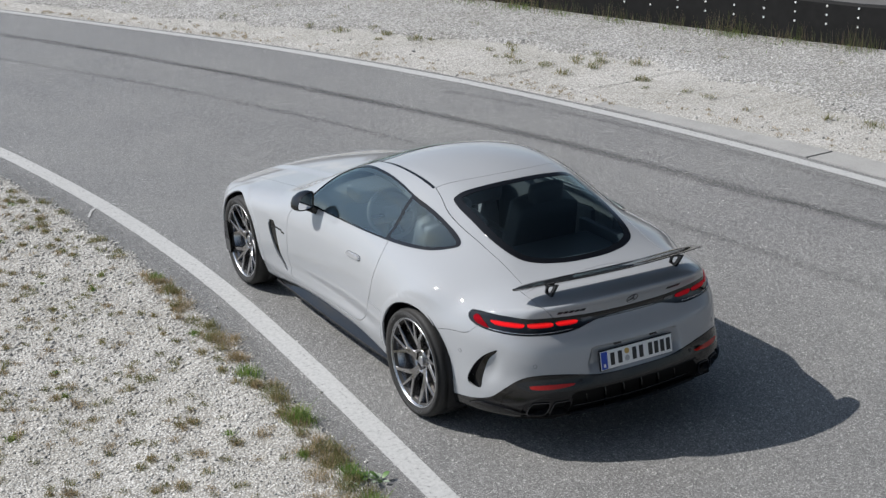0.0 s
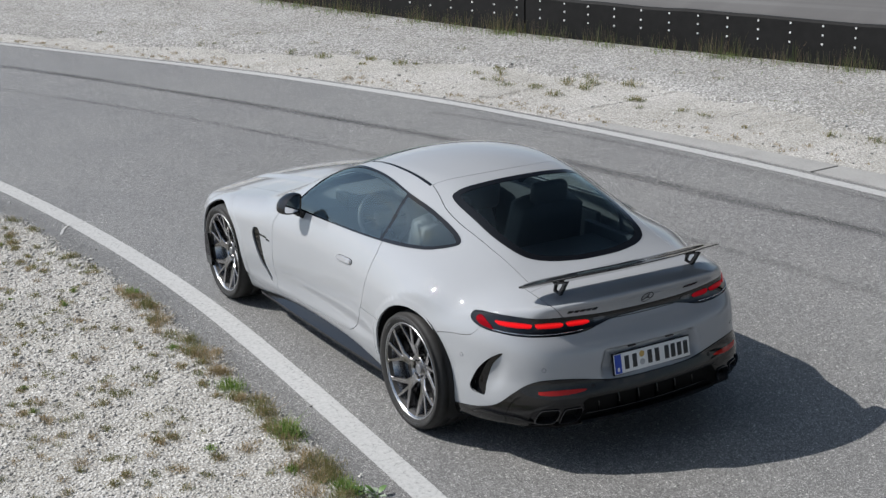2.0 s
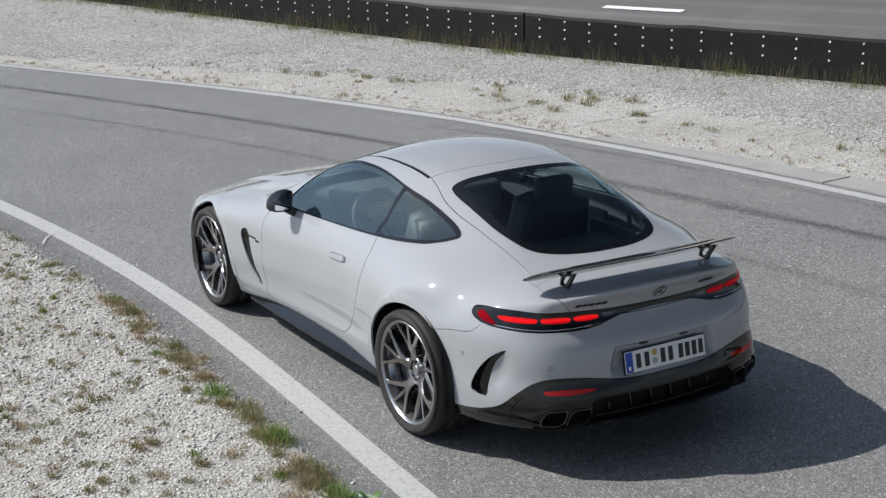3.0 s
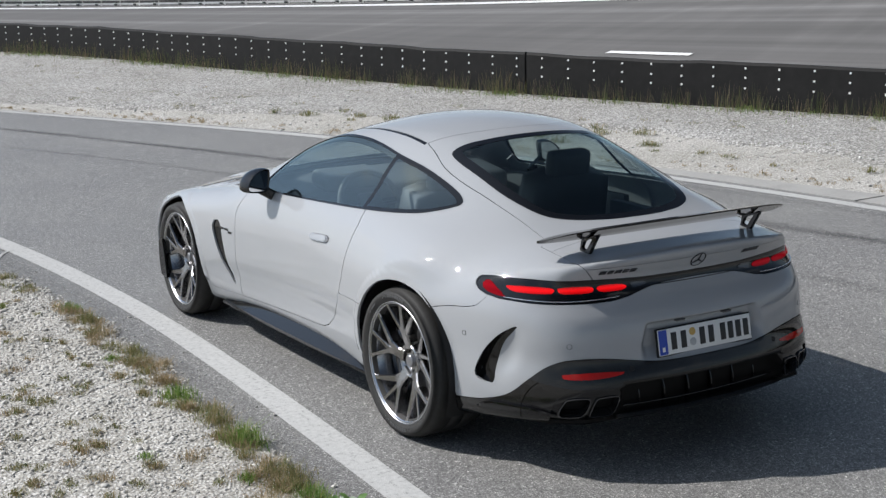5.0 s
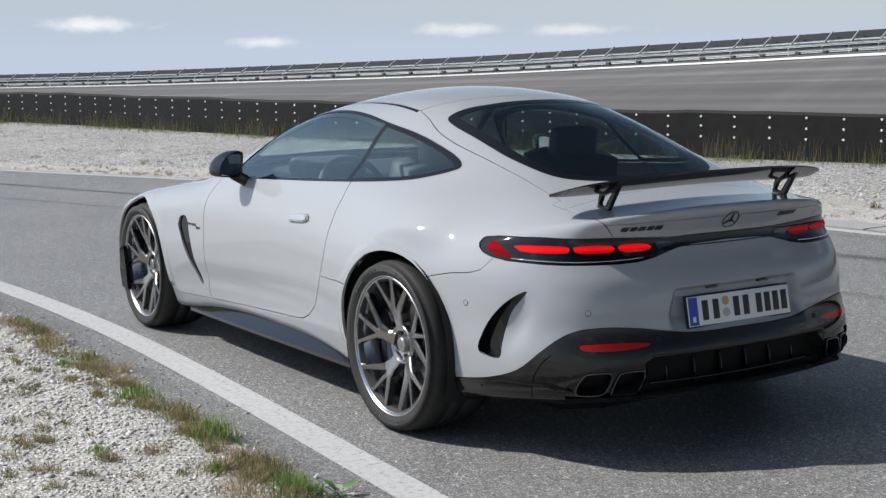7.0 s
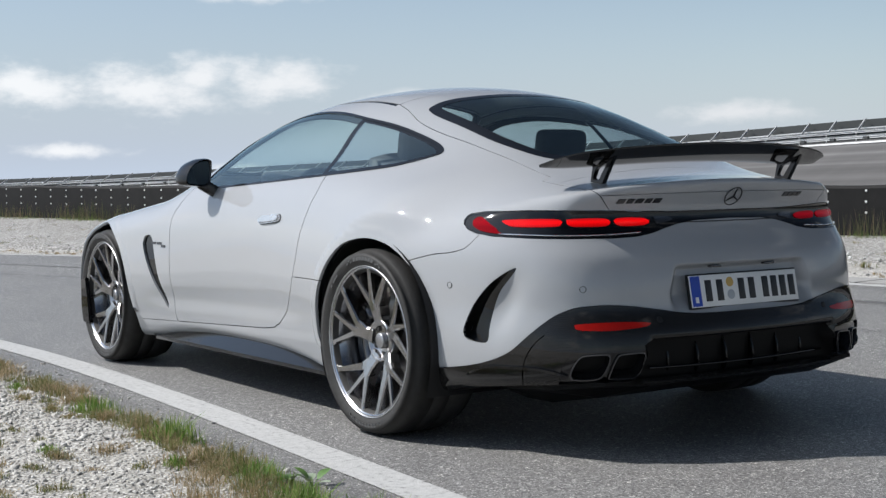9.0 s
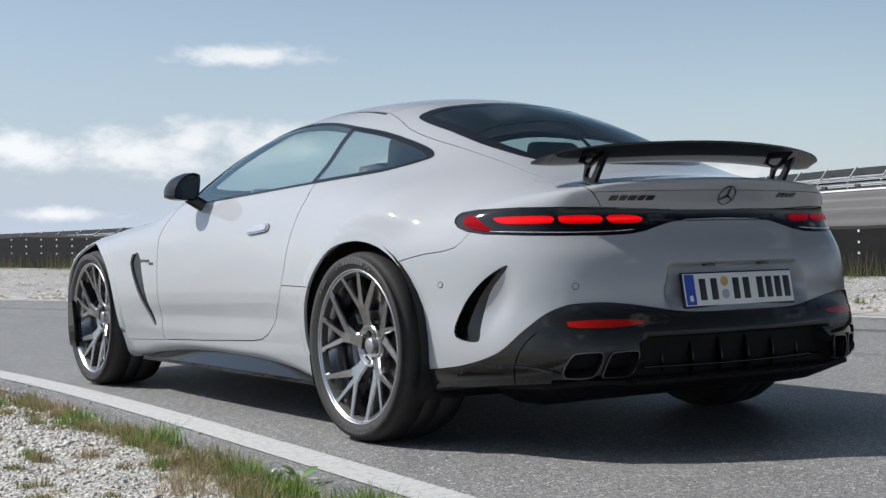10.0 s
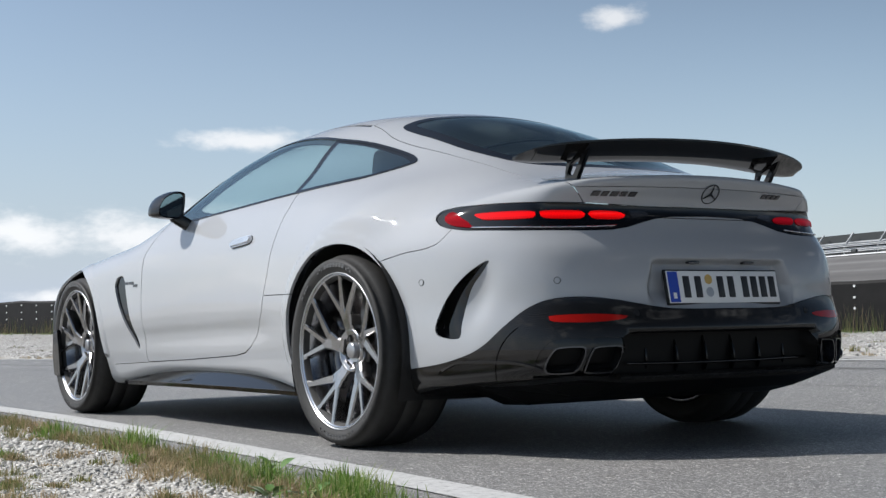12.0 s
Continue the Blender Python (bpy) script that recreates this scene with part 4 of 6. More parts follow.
def cut_arches(sh):
    for (hy, hz), r in ((HUB_R, 0.386), (HUB_F, 0.385)):
        sh = sh.cut(lambda v: np.maximum(np.hypot(v[:, 1] - hy, v[:, 2] - hz) - r, 0.55 - np.abs(v[:, 0])))[1]
    return sh


BODY = cut_arches(BODY)

# ---------------------------------------------------------------- panels, glass and lamps of the skin
# wheel arch lips stay on the body; the windows come first
SIDE_WIN = rounded(((0.0, 1.05), (0.06, 1.08), (0.19, 1.118), (0.38, 1.165), (0.585, 1.20), (0.80, 1.231), (1.03, 1.243), (1.27, 1.227), (1.45, 1.180), (1.58, 1.100), (1.665, 0.995), (1.69, 0.915), (1.60, 0.908), (1.1, 0.932), (0.52, 0.965), (0.2, 0.99), (0.09, 1.01), (0.02, 1.032)))
WINDSCREEN = rounded(((0, 1.21), (0.30, 1.225), (0.46, 1.27), (0.56, 1.48), (0.66, 1.76), (0.66, 1.90), (0.4, 2.0), (0, 2.04), (-0.4, 2.0), (-0.66, 1.90), (-0.66, 1.76), (-0.56, 1.48), (-0.46, 1.27), (-0.30, 1.225)))
REAR_WIN = rounded(((0, 0.30), (0.25, 0.318), (0.42, 0.345), (0.47, 0.30), (0.475, 0.08), (0.465, -0.15), (0.42, -0.34), (0.32, -0.44), (0.16, -0.50), (0, -0.515), (-0.16, -0.50), (-0.32, -0.44), (-0.42, -0.34), (-0.465, -0.15), (-0.475, 0.08), (-0.47, 0.30), (-0.42, 0.345), (-0.25, 0.318)))
DOOR = ((1.80, 0.905), (1.835, 0.85), (1.875, 0.775), (1.866, 0.65), (1.858, 0.45), (1.875, 0.274), (1.4, 0.294), (0.95, 0.317), (0.84, 0.330), (0.77, 0.355), (0.70, 0.402), (0.61, 0.50), (0.555, 0.63), (0.515, 0.80), (0.50, 0.90), (0.53, 0.97), (0.62, 1.05), (1.5, 1.02), (1.70, 0.95))


def plan_view(outline, floor):
    return lambda v: np.maximum(polygon_field(v[:, 0], v[:, 1], outline), floor - v[:, 2])


def roof_edge(v):
    return 0.478 - 0.02 * (v[:, 1] - 0.9)


side_glass, BODY = BODY.cut(side_view(SIDE_WIN))
trim, side_glass = side_glass.cut(lambda v: -side_view(SIDE_WIN)(v) - 0.008)
windscreen, BODY = BODY.cut(plan_view(WINDSCREEN, 0.9))
screen_frit, windscreen = windscreen.cut(lambda v: -plan_view(WINDSCREEN, 0.9)(v) - 0.040)
rear_glass, BODY = BODY.cut(plan_view(REAR_WIN, 0.9))
frit, rear_glass = rear_glass.cut(lambda v: -plan_view(REAR_WIN, 0.9)(v) - 0.045)

for sh in by_side(side_glass):
    lean = lambda v: v[:, 1] - 0.585 - 0.235 * (v[:, 2] - 1.085)
    rear_pane, front_pane = sh.cut(lean)
    post_a, rear_pane = rear_pane.cut(lambda v: -lean(v) - 0.014)
    post_b, front_pane = front_pane.cut(lambda v: lean(v) - 0.014)
    inner, _ = front_pane.cut(lambda v: np.maximum(-side_view(SIDE_WIN)(v) - 0.024, 1.012 - 0.052 * (v[:, 1] - 0.6) - v[:, 2]))
    part("pillar_trim", inner.moved(-0.005).mesh("pillar_trim", 0.006), SATIN_BLACK, car, "dark inner trim of the window frame")
    part("door_window", front_pane.mesh("door_window", 0), GLASS, car, "clear side window glass")
    quarter_frit, rear_pane = rear_pane.cut(lambda v: -side_view(SIDE_WIN)(v) - 0.016)
    part("quarter_window_border", quarter_frit.mesh("quarter_window_border", 0.003), GLOSS_BLACK, car, "black edge band of the quarter window")
    part("quarter_window", rear_pane.mesh("quarter_window", 0), QUARTER_GLASS, car, "dark-edged fixed quarter window")
    part("window_post", post_a.joined(post_b).mesh("window_post", 0.004), GLOSS_BLACK, car)
for sh in by_side(trim):
    part("window_trim", sh.moved(0.003).mesh("window_trim", 0.008), GLOSS_BLACK, car, "gloss black window surround")
part("windscreen", windscreen.mesh("windscreen", 0), GLASS, car)
part("windscreen_border", screen_frit.mesh("windscreen_border", 0.004), GLOSS_BLACK, car, "black edge band of the windscreen")
part("rear_window", rear_glass.mesh("rear_window", 0), DARK_GLASS, car, "tinted rear window")
part("rear_window_border", frit.moved(0.001).mesh("rear_window_border", 0.004), GLOSS_BLACK, car, "black edge band of the rear window")

# lamps: one dark band from lamp to lamp
LAMP_BAND = ((-0.2, 0.830), (0.0, 0.828), (0.28, 0.828), (0.54, 0.837), (0.80, 0.840), (0.92, 0.836), (0.965, 0.827), (0.986, 0.811), (0.992, 0.793), (0.986, 0.776), (0.965, 0.763), (0.92, 0.753), (0.80, 0.747), (0.70, 0.745), (0.52, 0.744), (0.43, 0.747), (0.36, 0.757), (0.30, 0.773), (0.24, 0.787), (0.17, 0.796), (0.0, 0.800), (-0.2, 0.800))
band, BODY = panel(BODY, tail_view(LAMP_BAND), 0.0015)
LAMPS = (((0.885, 0.806), (0.87, 0.814), (0.80, 0.818), (0.715, 0.816), (0.70, 0.80), (0.715, 0.783), (0.80, 0.779), (0.865, 0.784)),
         ((0.69, 0.806), (0.675, 0.816), (0.61, 0.819), (0.54, 0.815), (0.522, 0.797), (0.54, 0.780), (0.61, 0.778), (0.67, 0.782)),
         ((0.508, 0.806), (0.495, 0.816), (0.44, 0.818), (0.385, 0.812), (0.362, 0.795), (0.385, 0.780), (0.44, 0.777), (0.49, 0.781)))
CORNER_LENS = ((0.893, 0.764), (0.922, 0.796), (0.938, 0.818), (0.957, 0.813), (0.970, 0.795), (0.960, 0.777), (0.935, 0.767))
CLEAR_LENS = ((0.335, 0.786), (0.345, 0.812), (0.285, 0.812), (0.255, 0.80))
lamp_meshes = []
LAMPS = [[(u, 0.797 + (z - 0.797) * 0.68) for u, z in o] for o in LAMPS]
for outline in LAMPS:
    lit, band = band.cut(tail_view(rounded(outline)))
    f = tail_view(rounded(outline))
    lamp_meshes.append((lit.moved(0.0005 + np.clip(-f(lit.v), 0, 0.008) * 0.5), LAMP_RED, "tail_lamp", "lit red tail lamp"))
for outline, mat, name, label in ((rounded(CORNER_LENS), LENS_RED_GLOW, "corner_lens", "dark red corner lens with an added faint glow"), (CLEAR_LENS, DARK_CHROME, "clear_lens", "clear inner lens")):
    lit, band = band.cut(tail_view(outline))
    lamp_meshes.append((lit.moved(0.001), mat, name, label))
lamp_band = part("lamp_band", band.moved(-0.003).mesh("lamp_band", 0.01), GLOSS_BLACK, car, "gloss black band joining the tail lamps")
for sh, mat, name, label in lamp_meshes:
    for side, half in zip((-1, 1), by_side(sh)):
        # right-hand lamps take the dim lens glow in place of the lit one
        if side > 0 and name == "tail_lamp":
            mat, label = LENS_RED_GLOW, "dark red tail lamp with a faint glow"
        part(name, half.mesh(name, 0.006), mat, lamp_band, label)

# tail: black lower apron
apron_edge = curve_keys(((-0.3, 0.480), (0.0, 0.480), (0.15, 0.480), (0.25, 0.484), (0.36, 0.500), (0.48, 0.517), (0.62, 0.523), (0.70, 0.513), (0.76, 0.487), (0.83, 0.432), (0.90, 0.362), (0.98, 0.318), (1.08, 0.290), (1.25, 0.265)))
apron, BODY = panel(BODY, lambda v: np.maximum(v[:, 2] - apron_edge(wrap(v)), v[:, 1] + 0.30), 0.001)
REFLECT = rounded(((0.672, 0.463), (0.685, 0.453), (0.665, 0.443), (0.57, 0.440), (0.47, 0.447), (0.43, 0.456), (0.47, 0.463), (0.57, 0.467)))
refl, apron = apron.cut(lambda v: np.maximum(polygon_field(np.abs(v[:, 0]), v[:, 2], REFLECT), v[:, 1] + 0.6))
OUTLET = ((-0.1, 0.411), (0.30, 0.411), (0.42, 0.410), (0.447, 0.402), (0.462, 0.340), (0.486, 0.270), (0.478, 0.261), (0.30, 0.259), (-0.1, 0.259))
outlet, apron = apron.cut(lambda v: np.maximum(polygon_field(np.abs(v[:, 0]), v[:, 2], OUTLET), v[:, 1] + 0.6))


def tail_low(outline):
    """Outline over |x| and z on the low tail."""
    return lambda v: np.maximum(polygon_field(np.abs(v[:, 0]), v[:, 2], outline), v[:, 1] + 0.6)


PIPES = (rounded(((0.700, 0.290), (0.699, 0.318), (0.680, 0.350), (0.655, 0.357), (0.600, 0.358), (0.589, 0.348), (0.596, 0.318), (0.612, 0.290), (0.630, 0.283), (0.680, 0.282))),
         rounded(((0.590, 0.289), (0.583, 0.322), (0.568, 0.350), (0.550, 0.357), (0.480, 0.359), (0.468, 0.350), (0.474, 0.320), (0.490, 0.290), (0.508, 0.283), (0.575, 0.282))))
HOUSING = rounded(((0.716, 0.278), (0.718, 0.320), (0.702, 0.355), (0.668, 0.380), (0.600, 0.383), (0.462, 0.380), (0.446, 0.368), (0.450, 0.320), (0.465, 0.282), (0.490, 0.266), (0.60, 0.262), (0.695, 0.264)))
PIPES = [[(u, 0.318 + (z - 0.318) * 1.16) for u, z in o] for o in PIPES]
HOUSING = [(u + 0.004 * np.sign(u - 0.58), 0.320 + (z - 0.320) * 1.14) for u, z in HOUSING]
under, apron = apron.cut(lambda v: v[:, 2] - floor_line(v[:, 1]) - 0.010)
apron = seam(apron, lambda v: np.hypot(wrap(v) - 0.70, v[:, 2] - 0.30) - 0.155, lambda v: np.maximum(0.79 - wrap(v), v[:, 1] + 0.35))
housing, apron = apron.cut(tail_low(HOUSING))
pipe_rings, pipe_bores = [], []
for outline in PIPES:
    field = tail_low(outline)
    pipe, housing = housing.cut(field)
    ring, bore = pipe.cut(lambda v, field=field: -field(v) - 0.0045)
    pipe_rings.append(ring)
    pipe_bores.append(bore)
rear_apron = part("rear_apron", apron.moved(0.004).mesh("rear_apron", 0.016), CARBON, car, "dark carbon lower rear apron")
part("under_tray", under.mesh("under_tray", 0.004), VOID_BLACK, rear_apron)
# black sheet in the outlet stands for the shade of its depth
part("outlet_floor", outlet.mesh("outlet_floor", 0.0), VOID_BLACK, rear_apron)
for half in by_side(housing):
    part("pipe_surround", half.moved(-0.006).mesh("pipe_surround", 0.01), GLOSS_BLACK, rear_apron, "gloss black surround of the tailpipes")
for ring, bore in zip(pipe_rings, pipe_bores):
    for half, hole in zip(by_side(ring), by_side(bore)):
        pipe = part("tailpipe", half.moved(0.003).mesh("tailpipe", 0.05), DARK_CHROME, rear_apron, "dark chrome tailpipe end")
        # black sheet set into the pipe stands for its dark inside
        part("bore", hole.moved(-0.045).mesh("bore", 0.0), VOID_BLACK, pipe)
for half in by_side(refl):
    part("reflector", half.moved(0.005).mesh("reflector", 0.006), REFLECTOR, rear_apron, "red reflector")

# air slits at the rear corners: a black crescent, and a hollow of the bumper that runs into it
SLIT = rounded(((-0.70, 0.648), (-0.655, 0.628), (-0.60, 0.583), (-0.545, 0.515), (-0.512, 0.44), (-0.516, 0.408), (-0.545, 0.396), (-0.605, 0.393), (-0.602, 0.44), (-0.613, 0.51), (-0.640, 0.575)), 5)
SCOOP = rounded(((-0.70, 0.648), (-0.655, 0.628), (-0.60, 0.583), (-0.545, 0.515), (-0.512, 0.44), (-0.516, 0.408), (-0.545, 0.396), (-0.605, 0.393), (-0.652, 0.425), (-0.688, 0.475), (-0.708, 0.54), (-0.712, 0.60)), 5)
scoop_front = curve_keys(((0.39, -0.55), (0.42, -0.515), (0.44, -0.512), (0.515, -0.545), (0.583, -0.60), (0.628, -0.655), (0.648, -0.70)))
scoop_back = curve_keys(((0.39, -0.605), (0.425, -0.652), (0.475, -0.688), (0.54, -0.708), (0.60, -0.712), (0.648, -0.70)))
scoop, BODY = BODY.cut(side_view(SCOOP, 0.5))


def scoop_depth(v):
    """Nought along the back edge of the hollow, deepest under its front edge."""
    f, b = scoop_front(v[:, 2]), scoop_back(v[:, 2])
    u = np.clip((v[:, 1] - b) / np.maximum(f - b, 0.02), 0, 1)
    return -0.045 * u * np.clip((f - b) / 0.10, 0, 1)


def scoop_wall(half):
    """The side of the hollow, from its front edge inwards."""
    n = half.n / np.linalg.norm(half.n, axis=1, keepdims=True)
    u = -scoop_depth(half.v)
    verts, faces = [], []
    for i, j in half.rim():
        if max(u[i], u[j]) > 0.004 and half.v[i, 1] > -0.699:
            k = len(verts)
            verts += [half.v[i], half.v[j], half.v[j] - n[j] * (u[j] + 0.002), half.v[i] - n[i] * (u[i] + 0.002)]
            faces.append((k, k + 1, k + 2, k + 3))
    return mesh_from("slit_wall", verts, faces, False)


for half in by_side(scoop):
    part("slit_wall", scoop_wall(half), GLOSS_BLACK, car)
slit, hollow = scoop.cut(side_view(SLIT, 0.5))
for half in by_side(slit):
    part("air_slit", half.moved(scoop_depth(half.v) - 0.001).mesh("air_slit", 0.004), GLOSS_BLACK, car, "gloss black air slit in the bumper corner")
hollows = []
for half in by_side(hollow):
    hollows.append(half.moved(scoop_depth(half.v)).mesh("air_hollow", 0.004))

# vents behind the front wheels
VENT = ((2.150, 0.640), (2.138, 0.668), (2.085, 0.675), (2.062, 0.655), (2.040, 0.590), (2.000, 0.490), (1.960, 0.400), (1.938, 0.343), (1.965, 0.375), (2.030, 0.460), (2.095, 0.545), (2.135, 0.605))
vent, BODY = BODY.cut(lambda v: side_view(VENT, 0.5)(v) - 0.011)
for half in by_side(vent):
    part("fender_vent", half.moved(-0.010).mesh("fender_vent", 0.004), GLOSS_BLACK, car, "black curved vent behind the front wheel")

# doors
door_sh, BODY = panel(BODY, side_view(DOOR), 0.0022)
DOORS = []
for half in by_side(door_sh):
    DOORS.append(part("door", half.mesh("door", 0.012), PAINT, car, "light grey door with a flush handle"))

# roof, hatch, bonnet and bumper seams


def strip_out(sh, line, half, limit):
    """Cuts out a narrow strip along line = 0 where limit is below 0: strip and rest."""
    keep_in, keep_out = sh.cut(limit)
    a, b = keep_in.cut(line)
    strip_a, a = a.cut(lambda v: -line(v) - half)
    strip_b, b = b.cut(lambda v: line(v) - half)
    return strip_a.joined(strip_b), a.joined(b).joined(keep_out)


hatch_side = curve_keys(((-1.2, 0.50), (-0.84, 0.548), (-0.70, 0.535), (-0.47, 0.515), (-0.1, 0.527), (0.15, 0.540), (0.30, 0.530), (0.42, 0.500), (0.53, 0.478)))
strip, BODY = strip_out(BODY, lambda v: np.abs(v[:, 0]) - roof_edge(v), 0.0085, lambda v: np.maximum(np.abs(v[:, 1] - 1.02) - 0.49, 1.10 - v[:, 2]))
for half in by_side(strip):
    part("roof_strip", half.moved(-0.003).mesh("roof_strip", 0.006), GLOSS_BLACK, car, "black strip along the roof edge")
hatch, BODY = panel(BODY, lambda v: np.maximum(np.maximum(np.abs(v[:, 0]) - hatch_side(v[:, 1]) - 0.9 * np.clip(v[:, 2] - 0.885, -0.09, 0.05) * (v[:, 1] < -0.55), v[:, 1] - 0.40 - 0.55 * v[:, 0] ** 2), 0.79 - v[:, 2]), 0.002)
deck_lip, hatch = panel(hatch, lambda v: np.maximum(v[:, 1] + 0.600 + 0.05 * np.abs(v[:, 0]), 0.893 - 0.02 * v[:, 0] ** 2 - v[:, 2]), 0.0012)
bonnet, BODY = panel(BODY, lambda v: np.maximum(np.maximum(np.abs(v[:, 0]) - 0.70, 2.03 - v[:, 1] - 0.02), np.maximum(0.68 - v[:, 2], -9)), 0.002)


bumper_seam = curve_keys(((-0.60, 0.84), (-0.545, 0.765), (-0.525, 0.738), (-0.500, 0.712), (-0.475, 0.703), (-0.356, 0.685), (-0.205, 0.650), (-0.1, 0.62)))
BODY = seam(BODY, lambda v: v[:, 2] - bumper_seam(v[:, 1]), lambda v: np.maximum(np.abs(v[:, 1] + 0.39) - 0.155, np.abs(v[:, 2] - 0.7) - 0.1))
BODY = seam(BODY, lambda v: v[:, 2] - 0.56, lambda v: np.maximum(np.abs(v[:, 1] - 0.44) - 0.14, np.abs(v[:, 2] - 0.56) - 0.05))
BODY = seam(BODY, lambda v: v[:, 2] - 0.266 + 0.042 * (v[:, 1] - 2.05), lambda v: np.maximum(np.abs(v[:, 1] - 2.07) - 0.19, np.abs(v[:, 2] - 0.266) - 0.05))
bumper, BODY = BODY.cut(lambda v: np.maximum(v[:, 2] - 0.78, v[:, 1] + 0.545))
for sh in BODY.pieces():
    mid = sh.v.mean(0)
    name = "front_fender" if mid[1] > 1.9 else "roof" if mid[2] > 1.15 else "quarter_panel"
    part(name, sh.mesh(name, 0.012), PAINT, car, "light grey lacquered " + name.replace("_", " "))
deck = part("tailgate", hatch.mesh("tailgate", 0.012), PAINT, car, "light grey tailgate round the rear window")
part("spoiler_lip", deck_lip.mesh("spoiler_lip", 0.012), PAINT, car, "light grey raised lip of the tailgate")
part("bonnet", bonnet.mesh("bonnet", 0.012), PAINT, car)
rear_bumper = part("rear_bumper", bumper.mesh("rear_bumper", 0.006), PAINT, car, "light grey rear bumper")
for me in hollows:
    part("air_hollow", me, PAINT, rear_bumper, "light grey hollow beside the air slit")


# ---------------------------------------------------------------- wheels
def tyre_mesh(r, rim_r, half):
    prof = [(rim_r - 0.004, -half + 0.014), (rim_r + 0.012, -half + 0.004), (rim_r + 0.03, -half - 0.003), (rim_r + 0.05, -half - 0.002), (r - 0.024, -half + 0.008), (r - 0.010, -half + 0.020), (r - 0.002, -half + 0.040)]
    for c in (-0.034, 0.034):
        prof += [(r, c - 0.0045), (r - 0.003, c - 0.0035), (r - 0.003, c + 0.0035), (r, c + 0.0045)]
    prof += [(a, -x) for a, x in prof[6::-1]]
    prof.append((rim_r - 0.02, half - 0.02))
    prof.append((rim_r - 0.02, -half + 0.02))
    return mesh_from("tyre", *lathe(prof, 128, True))


def bar(bm, a, b, wa, wb, ta, tb):
    """A tapering bar with bevelled outer edges from a to b (points in y, z and x depth)."""
    a, b = Vector(a), Vector(b)
    d = (b - a).normalized()
    s = Vector((1, 0, 0)).cross(d).normalized()
    rows = []
    for p, w, t in ((a, wa, ta), (b, wb, tb)):
        x = Vector((1, 0, 0))
        rows.append([bm.verts.new(p + s * u * w / 2 + x * k * t) for u, k in ((-0.74, 0), (0.74, 0), (0.97, 0.13), (1, 0.40), (0.8, 1), (-0.8, 1), (-1, 0.40), (-0.97, 0.13))])
    for k in range(8):
        l = (k + 1) % 8
        bm.faces.new((rows[0][k], rows[0][l], rows[1][l], rows[1][k]))
    bm.faces.new(rows[0][::-1])
    bm.faces.new(rows[1])


def spoke_set():
    """Five arms, each splitting into a bent branch and a forked one; outer face at -x."""
    bm = bmesh.new()
    R = 0.280
    for k in range(5):
        a0 = math.radians(91 + 72 * k)

        def at(r, deg, x):
            t = a0 + math.radians(deg)
            return (x, r * math.cos(t), r * math.sin(t))

        bar(bm, at(0.056, -6, -0.080), at(0.116, -7, -0.098), 0.064, 0.048, 0.046, 0.046)
        bar(bm, at(0.112, -7, -0.097), at(0.158, -10, -0.109), 0.046, 0.040, 0.048, 0.046)
        # bent branch: out of the arm, then straight to the rim
        bar(bm, at(0.098, -1, -0.092), at(0.142, 5, -0.105), 0.038, 0.036, 0.050, 0.050)
        bar(bm, at(0.138, 4.0, -0.104), at(0.176, 13.5, -0.113), 0.036, 0.032, 0.050, 0.050)
        bar(bm, at(0.172, 12.8, -0.112), at(R, 25, -0.132), 0.032, 0.020, 0.050, 0.034)
        bar(bm, at(0.250, 23.2, -0.126), at(R, 25, -0.132), 0.022, 0.038, 0.030, 0.026)
        # forked branch
        bar(bm, at(0.150, -7.5, -0.1075), at(R, 0, -0.132), 0.025, 0.016, 0.046, 0.030)
        bar(bm, at(0.150, -12.5, -0.1075), at(R, -25, -0.132), 0.025, 0.016, 0.046, 0.030)
        for deg in (0, -25):
            bar(bm, at(0.254, deg * 0.96 - 0.3, -0.126), at(R, deg, -0.132), 0.017, 0.034, 0.028, 0.024)
    bmesh.ops.recalc_face_normals(bm, faces=bm.faces)
    return soft_edges(bm, 16)


